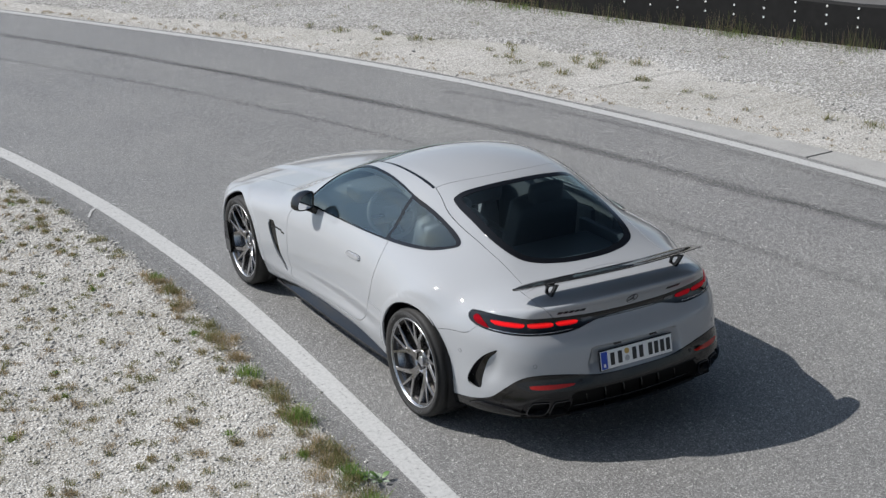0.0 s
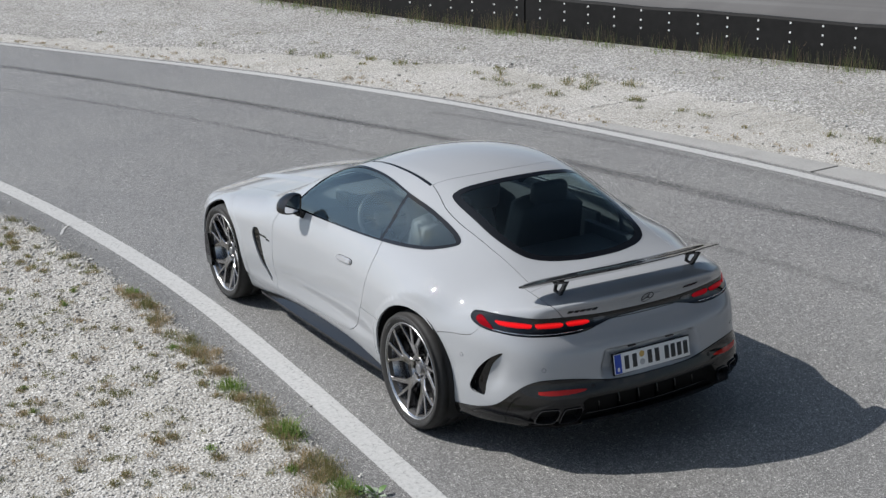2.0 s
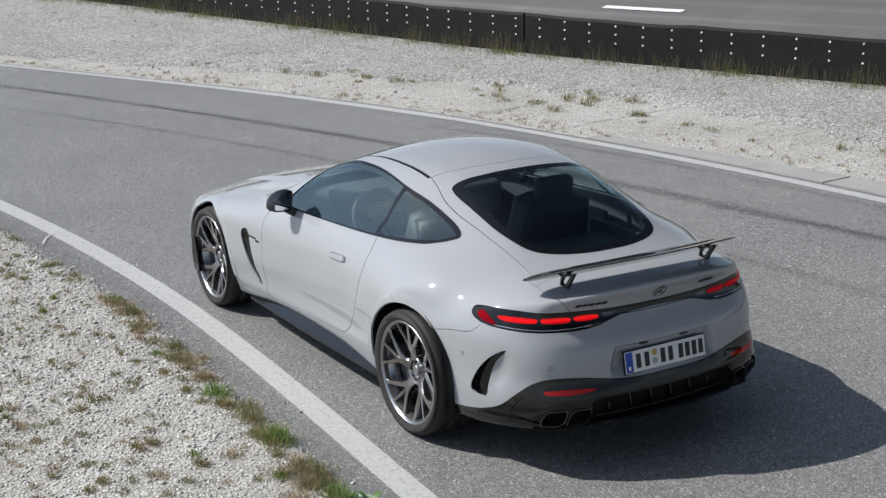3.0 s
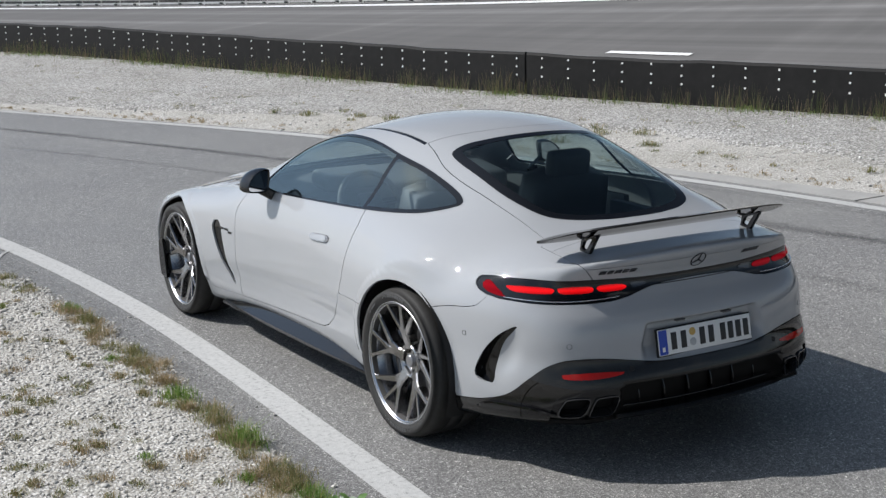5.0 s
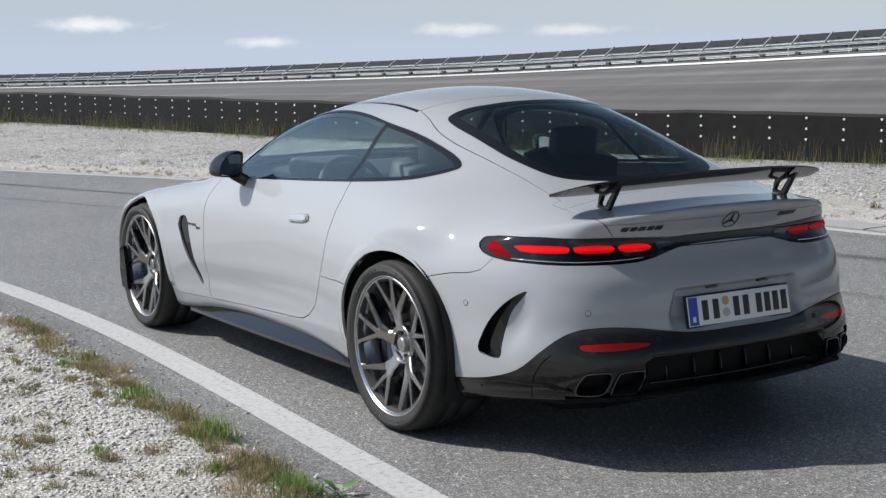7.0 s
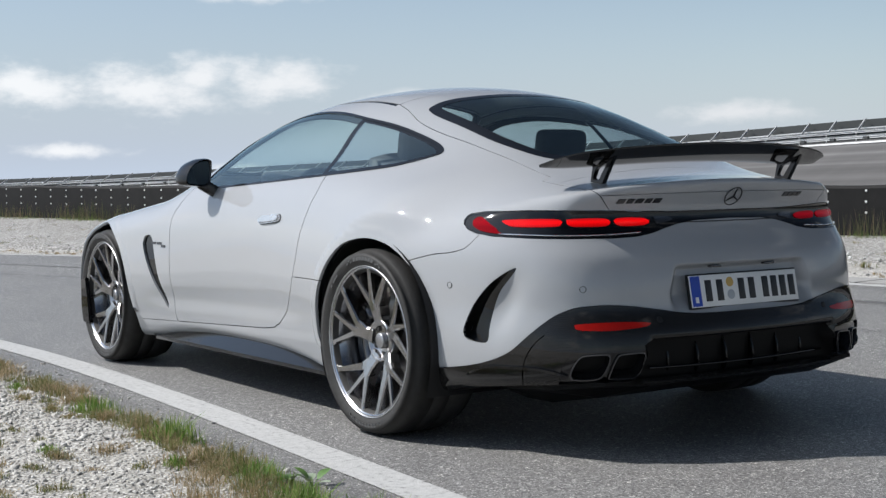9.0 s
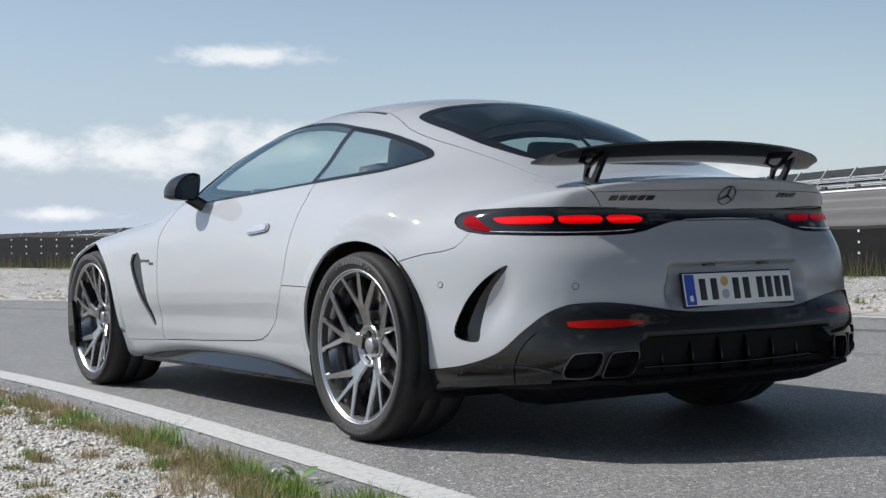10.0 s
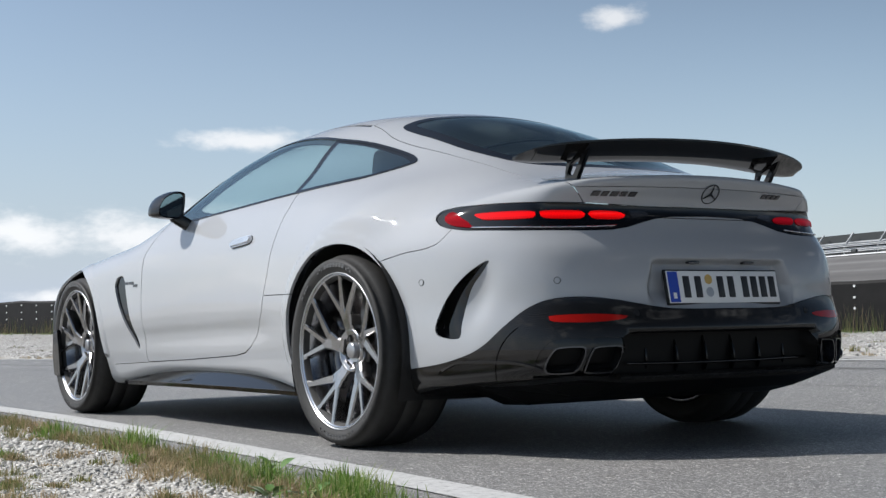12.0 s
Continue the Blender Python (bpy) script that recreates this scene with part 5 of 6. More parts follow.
def build_wheel(name, m, r, mirrored):
    """The wheel's outer face looks to -x, or to +x when mirrored."""
    flip = Matrix.Scale(-1, 4, (1, 0, 0)) if mirrored else Matrix.Identity(4)

    def placed(bm_or_mesh):
        if isinstance(bm_or_mesh, bpy.types.Mesh):
            bm = bmesh.new()
            bm.from_mesh(bm_or_mesh)
        else:
            bm = bm_or_mesh
        if mirrored:
            bm.transform(flip)
            bmesh.ops.reverse_faces(bm, faces=bm.faces)
        return bm

    barrel = mesh_from("wheel", *lathe([(0.281, -0.128), (0.279, -0.135), (0.274, -0.135), (0.269, -0.127), (0.264, -0.112), (0.253, -0.095), (0.240, -0.02), (0.248, 0.10), (0.265, 0.13), (0.245, 0.13), (0.230, 0.10), (0.227, -0.02)], 96))
    wheel = part("wheel", placed(barrel), RIM_DARK, car, "grey forged multi-spoke wheel with a low tyre")
    wheel.matrix_basis = m
    part("spokes", placed(spoke_set()), RIM_GREY, wheel, "grey forked spokes")
    lip = mesh_from("rim_lip", *lathe([(0.2840, -0.1300), (0.2832, -0.1388), (0.2808, -0.1388), (0.2790, -0.1310)], 96))
    part("rim_lip", placed(lip), RIM_BRIGHT, wheel, "bright turned rim lip")
    part("tyre", placed(tyre_mesh(r, 0.281, 0.146)), TYRE_RUBBER, wheel, "black low-profile tyre")
    hub = mesh_from("hub", *lathe([(0.0, -0.062), (0.040, -0.062), (0.060, -0.066), (0.070, -0.084), (0.075, -0.0865), (0.081, -0.080), (0.086, -0.03), (0.0, -0.03)], 40))
    part("hub", placed(hub), RIM_GREY, wheel)
    cap = mesh_from("hub_cap", *lathe([(0.0, -0.0840), (0.024, -0.0838), (0.0275, -0.0825), (0.0290, -0.079), (0.0290, -0.06), (0.0, -0.055)], 32))
    part("hub_cap", placed(cap), EMBLEM_GREY, wheel, "bright round centre cap")
    disc = mesh_from("brake_disc", *lathe([(0.055, -0.018), (0.195, -0.018), (0.195, 0.012), (0.055, 0.012)], 64, True))
    part("brake_disc", placed(disc), STEEL, wheel, "drilled steel brake disc")
    plate = mesh_from("backing_plate", *lathe([(0.001, 0.030), (0.234, 0.030), (0.234, 0.036), (0.001, 0.036)], 40, True))
    part("backing_plate", placed(plate), SATIN_BLACK, wheel)
    sect = [(0.135, -0.055), (0.205, -0.055), (0.212, -0.03), (0.212, 0.04), (0.135, 0.04)]
    verts, faces, n = [], [], 14
    for i in range(n + 1):
        a = radians(-62 + 100 * i / n)
        verts += [(x, rr * math.cos(a), rr * math.sin(a)) for rr, x in sect]
    faces = [(i * 5 + k, i * 5 + (k + 1) % 5, i * 5 + 5 + (k + 1) % 5, i * 5 + 5 + k) for i in range(n) for k in range(5)]
    faces += [(4, 3, 2, 1, 0), tuple(range(n * 5, n * 5 + 5))]
    part("brake_caliper", placed(mesh_from("brake_caliper", verts, faces)), DARK_CHROME, wheel)

    def arc_bar(mid, w, r0, r1):
        """One raised bar of the lettering that runs round the side wall."""
        rows = []
        for t in (radians(mid - w / 2), radians(mid), radians(mid + w / 2)):
            rows += [(x, rr * math.cos(t), rr * math.sin(t)) for rr, x in ((r0, -0.1475), (r0, -0.1502), (r1, -0.1485), (r1, -0.1445))]
        fs = [(i * 4 + k, i * 4 + (k + 1) % 4, i * 4 + 4 + (k + 1) % 4, i * 4 + 4 + k) for i in range(2) for k in range(4)] + [(3, 2, 1, 0), (8, 9, 10, 11)]
        bm = bmesh.new()
        bm.from_mesh(mesh_from("sidewall_bar", rows, fs, False))
        bmesh.ops.recalc_face_normals(bm, faces=bm.faces)
        part("sidewall_bar", placed(bm), SIDEWALL_GREY, wheel)

    for k in range(5):
        a = math.radians(72 * k + 50)
        part("wheel_bolt", placed(rod(0.0125, 0.0105, 0.016, Matrix.Translation((-0.062, 0.053 * math.cos(a), 0.053 * math.sin(a))) @ pose(0, 0, 0, 0, 90, 0), 10)), DARK_CHROME, wheel)
    for a0 in (90, 270):
        for gap, w in ((0, 3.0), (4, 3.0), (-4, 3.0), (8, 3.0), (-8, 3.0), (12, 3), (-12, 3)):
            arc_bar(a0 + gap, w, 0.303, 0.319)
        for s2 in (1, -1):
            for j2 in range(3):
                arc_bar(a0 + s2 * (17 + 2.6 * j2), 1.5, 0.302 + 0.007 * (j2 % 2), 0.309 + 0.007 * (j2 % 2))
        for gap in (40, 43, 46, 51):
            arc_bar(a0 - gap, 2.2, 0.301, 0.313)
    return wheel


build_wheel("wheel", pose(-0.830, HUB_R[0], HUB_R[1]), 0.349, False)
build_wheel("wheel", pose(0.830, HUB_R[0], HUB_R[1]), 0.349, True)
build_wheel("wheel", pose(-0.824, HUB_F[0], HUB_F[1], 0, 0, -1.5), 0.347, False)
build_wheel("wheel", pose(0.824, HUB_F[0], HUB_F[1], 0, 0, -1.5), 0.347, True)


# ---------------------------------------------------------------- fittings of the car
def skin_at(x, y=None, z=None, front=False):
    """A point of the skin: from outside along x at (y, z), or along -y at (x, z), or down at (x, y)."""
    if z is None:
        s = np.linspace(1.4, 0.7, 1400)
        p = np.stack([x + 0 * s, y + 0 * s, s], -1)
    elif y is None:
        s = np.linspace(-1.2, 0.0, 1600)
        p = np.stack([x + 0 * s, s, z + 0 * s], -1)
    else:
        s = math.copysign(1, x) * np.linspace(1.1, 0.4, 1400)
        p = np.stack([s, y + 0 * s, z + 0 * s], -1)
    q = p[np.argmax(skin(p) < 0)]
    return Vector(q), Vector(skin_normal(q[None])[0])


def skin_pose(p, n, up=(0, 0, 1)):
    """Axes with z out of the skin and y upwards."""
    zz = n.normalized()
    xx = Vector(up).cross(zz).normalized()
    yy = zz.cross(xx)
    return Matrix.Translation(p) @ Matrix((xx, yy, zz)).transposed().to_4x4()


def build_wing():
    span, n = 0.672, 44
    foil = ((0.0, -0.012), (0.04, 0.004), (0.16, 0.014), (0.40, 0.017), (0.70, 0.012), (0.93, 0.007), (1.0, 0.007), (1.0, 0.0), (0.7, -0.007), (0.40, -0.018), (0.20, -0.024), (0.08, -0.022))
    verts, faces = [], []
    for i in range(n + 1):
        s = -1 + 2 * i / n
        s = math.copysign(1 - (1 - abs(s)) ** 1.35, s)
        e = max(0.0, 1 - abs(s) ** 9)
        lead = -0.735 + 0.112 * s * s - 0.05 * (1 - e)
        chord = (0.168 - 0.030 * s * s) * (0.25 + 0.75 * math.sqrt(e))
        z0 = 1.022 - 0.030 * s * s
        for c, h in foil:
            verts.append((s * span, lead - c * chord, z0 + h * (0.3 + 0.7 * e) + (0.02 * c + 0.33 * max(0.0, c - 0.38)) * chord))
    k = len(foil)
    for i in range(n):
        for j in range(k):
            l = (j + 1) % k
            faces.append((i * k + j, (i + 1) * k + j, (i + 1) * k + l, i * k + l))
    faces += [tuple(range(k)), tuple(range(n * k, n * k + k))[::-1]]
    me = mesh_from("rear_wing", verts, faces)
    bm = bmesh.new()
    bm.from_mesh(me)
    bmesh.ops.recalc_face_normals(bm, faces=bm.faces)
    wing = part("rear_wing", soft_edges(bm, 40), CARBON, car, "glossy dark carbon rear wing")
    for s in (-1, 1):
        x = 0.455 * s
        bm = bmesh.new()
        ring = [(-0.690, 0.926), (-0.748, 0.908), (-0.822, 1.022), (-0.704, 0.988)]
        hole = [(-0.708, 0.944), (-0.734, 0.938), (-0.780, 0.999), (-0.725, 0.977)]
        lo = [bm.verts.new((x - 0.009, y, z)) for y, z in ring] + [bm.verts.new((x - 0.009, y, z)) for y, z in hole]
        hi = [bm.verts.new((x + 0.009, y, z)) for y, z in ring] + [bm.verts.new((x + 0.009, y, z)) for y, z in hole]
        for q in range(4):
            w = (q + 1) % 4
            bm.faces.new((lo[q], lo[w], lo[4 + w], lo[4 + q]))
            bm.faces.new((hi[w], hi[q], hi[4 + q], hi[4 + w]))
            bm.faces.new((lo[w], lo[q], hi[q], hi[w]))
            bm.faces.new((lo[4 + q], lo[4 + w], hi[4 + w], hi[4 + q]))
        bmesh.ops.recalc_face_normals(bm, faces=bm.faces)
        bmesh.ops.bevel(bm, geom=bm.edges[:], offset=0.003, segments=2, affect="EDGES")
        part("wing_bracket", soft_edges(bm), GLOSS_BLACK, wing, "black open bracket of the wing")


def build_mirrors():
    face = rounded(((-0.006, 0.052), (0.004, 0.068), (0.024, 0.072), (0.060, 0.066), (0.104, 0.042), (0.132, 0.006), (0.140, -0.026), (0.134, -0.046), (0.10, -0.054), (0.04, -0.056), (0.014, -0.050), (0.002, -0.026)), 4)
    for s in (-1, 1):
        c = Vector((s * 0.888, 1.505, 0.977))
        turn = Matrix.Rotation(radians(-10 * s), 4, "Z")
        verts, faces, k = [], [], len(face)
        mid = (0.07, 0.0)
        for y, q, sh in ((0.006, 0.84, 0), (0.0, 0.90, 0), (-0.004, 0.955, 0), (0.012, 1.0, 0), (0.045, 1.0, 0.004), (0.080, 0.90, 0.006), (0.105, 0.70, 0.004), (0.120, 0.38, 0.0), (0.124, 0.05, 0.0)):
            for u, w in face:
                verts.append(c + turn @ Vector((s * (mid[0] + (u - mid[0]) * q + sh), y, mid[1] + (w - mid[1]) * q)))
        rows = len(verts) // k
        for r in range(rows - 1):
            for i in range(k):
                l = (i + 1) % k
                faces.append((r * k + i, r * k + l, r * k + k + l, r * k + k + i))
        faces.append(tuple(range((rows - 1) * k, rows * k)))
        bm = bmesh.new()
        bm.from_mesh(mesh_from("door_mirror", verts, faces))
        bmesh.ops.recalc_face_normals(bm, faces=bm.faces)
        mirror = part("door_mirror", soft_edges(bm, 50), GLOSS_BLACK, car, "gloss black door mirror on a short arm")
        pane = [c + turn @ Vector((s * (mid[0] + (u - mid[0]) * 0.83), 0.003, w * 0.83)) for u, w in face]
        part("mirror_glass", mesh_from("mirror_glass", pane, [tuple(range(k))[:: -s]], False), MIRROR, mirror, "mirror glass")
        foot, head = Vector((s * 0.822, 1.515, 0.872)), Vector((s * 0.920, 1.535, 0.932))
        d = head - foot
        ax = d.to_track_quat("Z", "Y").to_matrix().to_4x4()
        part("mirror_arm", box((0.030, 0.055, d.length + 0.03), Matrix.Translation((foot + head) / 2) @ ax, 0.012, 3), GLOSS_BLACK, mirror)


def build_plate():
    c = Vector((0, -0.974, 0.553))
    m = Matrix.Translation(c) @ pose(0, 0, 0, 90 - 11, 0, 0)
    holder = part("number_plate", box((0.532, 0.122, 0.010), m @ Matrix.Translation((0, 0, -0.006)), 0.004), SATIN_BLACK, car, "white number plate with a blue strip and dark bars")
    part("plate_sheet", box((0.520, 0.110, 0.004), m @ Matrix.Translation((0, 0, 0.001)), 0.0015), PLATE_WHITE, holder)
    part("country_strip", box((0.044, 0.104, 0.002), m @ Matrix.Translation((-0.235, 0, 0.0035))), PLATE_BLUE, holder, "blue strip of the plate")
    part("country_bar", box((0.014, 0.020, 0.001), m @ Matrix.Translation((-0.235, -0.030, 0.005))), PLATE_WHITE, holder)
    for x in (-0.176, -0.122, -0.018, 0.032, 0.099, 0.143, 0.187, 0.231):
        part("plate_bar", box((0.030, 0.074, 0.002), m @ Matrix.Translation((x, 0, 0.0035)), 0.001), PLATE_INK, holder, "dark bar on the plate")
    for x in (-0.13, 0.13):
        part("plate_lamp", box((0.050, 0.018, 0.008), Matrix.Translation((x, -0.958, 0.636)), 0.003), DARK_CHROME, holder, "small clear plate lamp")
    for z, mat in ((0.026, BRASS), (-0.018, ZINC)):
        part("plate_seal", rod(0.017, 0.017, 0.002, m @ Matrix.Translation((-0.072, z, 0.0038)), 20), mat, holder, "round seal on the plate")


def build_badges():
    for x0, x1, z, count in ((-0.49, -0.315, 0.868, 5), (0.262, 0.37, 0.878, 4)):
        for k in range(count):
            x = x0 + (x1 - x0) * (k + 0.5) / count
            p, n = skin_at(x, z=z)
            w = abs(x1 - x0) / count * (0.36 if k % 2 else 0.41)
            part("badge_bar", prism(((-w - 0.004, -0.009), (w - 0.004, -0.009), (w + 0.004, 0.009), (-w + 0.004, 0.009)), 0.004, skin_pose(p, n), 0.0008), DARK_CHROME, deck, "dark badge bar")
    p, n = skin_at(0.0, z=0.876)
    m = skin_pose(p + n * 0.002, n)
    ring = mesh_from("emblem_ring", *tube([m @ Vector((0.037 * math.cos(t), 0.037 * math.sin(t), 0)) for t in np.linspace(0, 2 * math.pi, 41)[:-1]], 0.0022, 8, True))
    part("emblem_ring", ring, DARK_CHROME, deck, "round dark emblem")
    for k in range(3):
        turn = m @ Matrix.Rotation(radians(120 * k), 4, "Z")
        part("emblem_bar", prism(((-0.0045, 0.0), (0.0045, 0.0), (0.0010, 0.036), (-0.0010, 0.036)), 0.004, turn, 0.0008), DARK_CHROME, deck)
    for s in (-1, 1):
        for y, z, w in ((2.035, 0.647, 0.05), (1.975, 0.647, 0.05), (1.93, 0.634, 0.045)):
            p, n = skin_at(s * 0.9, y, z)
            part("badge_bar", box((w, 0.012, 0.003), skin_pose(p + n * 0.001, n)), DARK_CHROME, car, "dark badge bar")


def build_handles():
    for s, d in zip((-1, 1), DOORS):
        p, n = skin_at(s * 0.9, 0.845, 0.785)
        m = skin_pose(p, n)
        tilt = Matrix.Rotation(radians(-4.5 * s), 4, "Z")
        pill = rounded(((-0.102, 0.0), (-0.093, 0.013), (-0.06, 0.0175), (0.06, 0.0175), (0.093, 0.013), (0.102, 0.0), (0.093, -0.013), (0.06, -0.0175), (-0.06, -0.0175), (-0.093, -0.013)), 3)
        part("door_handle", prism(pill, 0.020, m @ tilt @ Matrix.Translation((0, 0, -0.004)), 0.006), SATIN_SILVER, d, "slim silver flush door handle")
        part("handle_gap", prism([(x * 1.025, y * 1.11) for x, y in pill], 0.003, m @ tilt @ Matrix.Translation((0, 0, -0.002))), GLOSS_BLACK, d)


def build_diffuser():
    for x in (-0.325, -0.195, -0.065, 0.065, 0.195, 0.325):
        outline = ((-0.920, 0.268), (-0.985, 0.272), (-1.000, 0.300), (-0.995, 0.345), (-0.975, 0.392), (-0.92, 0.400))
        m = Matrix(((0, 0, 1, x - 0.005), (1, 0, 0, 0.16 * x * x + 0.045), (0, 1, 0, 0), (0, 0, 0, 1)))
        part("diffuser_fin", prism(outline, 0.009, m, 0.002), GLOSS_BLACK, rear_apron)
    part("diffuser_bar", mesh_from("diffuser_bar", *tube([(x, -0.972 + 0.16 * x * x, 0.300 + 0.02 * x * x) for x in np.linspace(-0.42, 0.42, 15)], 0.005, 8)), GLOSS_BLACK, rear_apron)
    verts, faces = [], []
    for i in range(25):
        x = -0.46 + 0.92 * i / 24
        y = float(rear_y(x, 0.27)) + 0.004 + 0.03 * max(0, abs(x) - 0.5)
        for dy, z in ((0, 0.262), (0.012, 0.272), (0.16, 0.262), (0.16, 0.246), (0.01, 0.252)):
            verts.append((x, y + dy, z))
    for i in range(24):
        for j in range(5):
            l = (j + 1) % 5
            faces.append((i * 5 + j, (i + 1) * 5 + j, (i + 1) * 5 + l, i * 5 + l))
    faces += [tuple(range(5)), tuple(range(120, 125))[::-1]]
    part("diffuser_blade", mesh_from("diffuser_blade", verts, faces, False), CARBON, rear_apron)


def build_corner_blades():
    """A small curved blade on each corner of the apron, and the short flap below it."""
    for s in (-1, 1):
        rows = []
        for i in range(15):
            t = i / 14
            x = s * (0.905 - 0.20 * t)
            z = 0.258 + 0.060 * math.sin(math.pi * min(1.0, 0.15 + 0.62 * t)) ** 1.5
            p, n = skin_at(x, z=z) if abs(x) < 0.80 else skin_at(s * 0.9, -0.52 - 0.22 * t, z)
            out = 0.004 + 0.020 * math.sin(math.pi * t) ** 0.6
            rows.append([p - n * 0.01 + Vector((0, 0, 0.004)), p + n * out + Vector((0, 0, 0.004)), p + n * out - Vector((0, 0, 0.004)), p - n * 0.01 - Vector((0, 0, 0.006))])
        verts = [q for r in rows for q in r]
        faces = [(i * 4 + k, i * 4 + (k + 1) % 4, i * 4 + 4 + (k + 1) % 4, i * 4 + 4 + k) for i in range(14) for k in range(4)] + [(3, 2, 1, 0), (56, 57, 58, 59)]
        bm = bmesh.new()
        bm.from_mesh(mesh_from("corner_blade", verts, faces))
        bmesh.ops.recalc_face_normals(bm, faces=bm.faces)
        part("corner_blade", soft_edges(bm, 35), GLOSS_BLACK, rear_apron, "gloss black blade on the apron's corner")


def build_lamp_strips():
    """The thin bright line along the lower edge of each tail lamp."""
    for s in (-1, 1):
        pts = []
        for x in np.linspace(0.40, 0.80, 17):
            p, n = skin_at(s * x, z=0.7545 + 0.006 * (abs(x - 0.6) / 0.2) ** 2)
            pts.append(p + n * 0.0015)
        part("silver_strip", mesh_from("silver_strip", *tube(pts, 0.0022, 6)), CHROME, lamp_band, "thin bright strip")


def build_sensors():
    for s in (-1, 1):
        for p, n in (skin_at(s * 0.9, -0.445, 0.582), skin_at(s * 0.648, z=0.578)):
            m = skin_pose(p, n)
            sensor = part("parking_sensor", rod(0.0100, 0.0088, 0.003, m, 24), PAINT, rear_bumper, "small round parking sensor")
            ring = tube([m @ Vector((0.0108 * math.cos(t), 0.0108 * math.sin(t), 0.0002)) for t in np.linspace(0, 2 * math.pi, 25)[:-1]], 0.0009, 6, True)
            part("sensor_ring", mesh_from("sensor_ring", *ring), SATIN_BLACK, sensor)
        p, n = skin_at(s * 0.40, z=0.468)
        part("parking_sensor", rod(0.012, 0.010, 0.004, skin_pose(p + n * 0.005, n), 20), SATIN_BLACK, rear_apron, "small black parking sensor")


def build_skirts():
    top = curve_keys(((0.36, 0.172), (0.46, 0.194), (0.60, 0.213), (0.80, 0.227), (1.10, 0.232), (1.45, 0.228), (1.75, 0.216), (1.95, 0.202), (2.10, 0.184), (2.22, 0.166)), 0.03)
    for s in (-1, 1):
        verts, faces, n = [], [], 40
        for i in range(n + 1):
            y = 0.36 + (2.22 - 0.36) * i / n
            t, low = float(top(y)) + 0.004, 0.170 - 0.010 * ((y - 1.0) / 1.29) ** 2
            x = 0.897 + 0.008 * y - 0.012 * ((y - 1.0) / 0.8) ** 2
            for xx, z in ((x - 0.12, t + 0.014), (x - 0.036, t + 0.010), (x - 0.030, t + 0.004), (x - 0.002, low + 0.022), (x + 0.005, low + 0.016), (x + 0.004, low), (x - 0.12, low - 0.008)):
                verts.append((s * xx, y, z))
        for i in range(n):
            for j in range(7):
                l = (j + 1) % 7
                faces.append((i * 7 + j, (i + 1) * 7 + j, (i + 1) * 7 + l, i * 7 + l))
        faces += [tuple(range(7)), tuple(range(n * 7, n * 7 + 7))[::-1]]
        bm = bmesh.new()
        bm.from_mesh(mesh_from("side_skirt", verts, faces))
        bmesh.ops.recalc_face_normals(bm, faces=bm.faces)
        part("side_skirt", soft_edges(bm, 22), GLOSS_BLACK, car, "slim gloss black side skirt below the door")
        flap = prism(((2.93, 0.43), (2.998, 0.41), (3.0, 0.28), (2.975, 0.185), (2.88, 0.185), (2.90, 0.30)), 0.020, Matrix(((0, 0, 1, s * 0.952 - 0.018), (1, 0, 0, 0.04), (0, 1, 0, 0), (0, 0, 0, 1))), 0.004)
        part("front_flap", flap, GLOSS_BLACK, car, "black air flap ahead of the front wheel")


def build_underside():
    part("floor_pan", box((1.25, 3.45, 0.16), pose(0, 1.5, 0.26), 0.03), SATIN_BLACK, car)
    part("rear_silencer", box((1.0, 0.40, 0.10), pose(0, -0.55, 0.325), 0.04), SATIN_BLACK, car)
    rows = []
    for y, low, high, half in ((-0.26, 0.160, 0.30, 0.66), (-0.45, 0.155, 0.30, 0.76), (-0.62, 0.162, 0.28, 0.78), (-0.80, 0.194, 0.27, 0.72), (-0.93, 0.240, 0.268, 0.60)):
        edge = low + 0.6 * (high - low)
        rows.append([(-half, y, edge), (0.20 - half, y, low), (half - 0.20, y, low), (half, y, edge), (half, y, high), (-half, y, high)])
    verts = [q for r in rows for q in r]
    faces = [(i * 6 + k, i * 6 + (k + 1) % 6, i * 6 + 6 + (k + 1) % 6, i * 6 + 6 + k) for i in range(4) for k in range(6)] + [(5, 4, 3, 2, 1, 0), tuple(range(24, 30))]
    bm = bmesh.new()
    bm.from_mesh(mesh_from("rear_tray", verts, faces, False))
    bmesh.ops.recalc_face_normals(bm, faces=bm.faces)
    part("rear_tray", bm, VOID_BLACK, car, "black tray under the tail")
    for s in (-1, 1):
        part("sill_tray", box((0.30, 1.75, 0.03), pose(s * 0.72, 1.24, 0.195), 0.01), SATIN_BLACK, car)
        for (hy, hz), r in ((HUB_R, 0.399), (HUB_F, 0.397)):
            verts, faces, n = [], [], 28
            for i in range(n + 1):
                a = radians(-25 + 230 * i / n)
                y, z = hy + r * math.cos(a), hz + r * math.sin(a)
                verts += [(s * 0.50, y, z), (s * (0.945 if hy < 1 else 0.898), y, z)]
            faces = [(2 * i, 2 * i + 1, 2 * i + 3, 2 * i + 2) for i in range(n)]
            faces.append(tuple(range(0, 2 * n + 2, 2)))
            part("arch_liner", mesh_from("arch_liner", verts, faces), SATIN_BLACK, car)


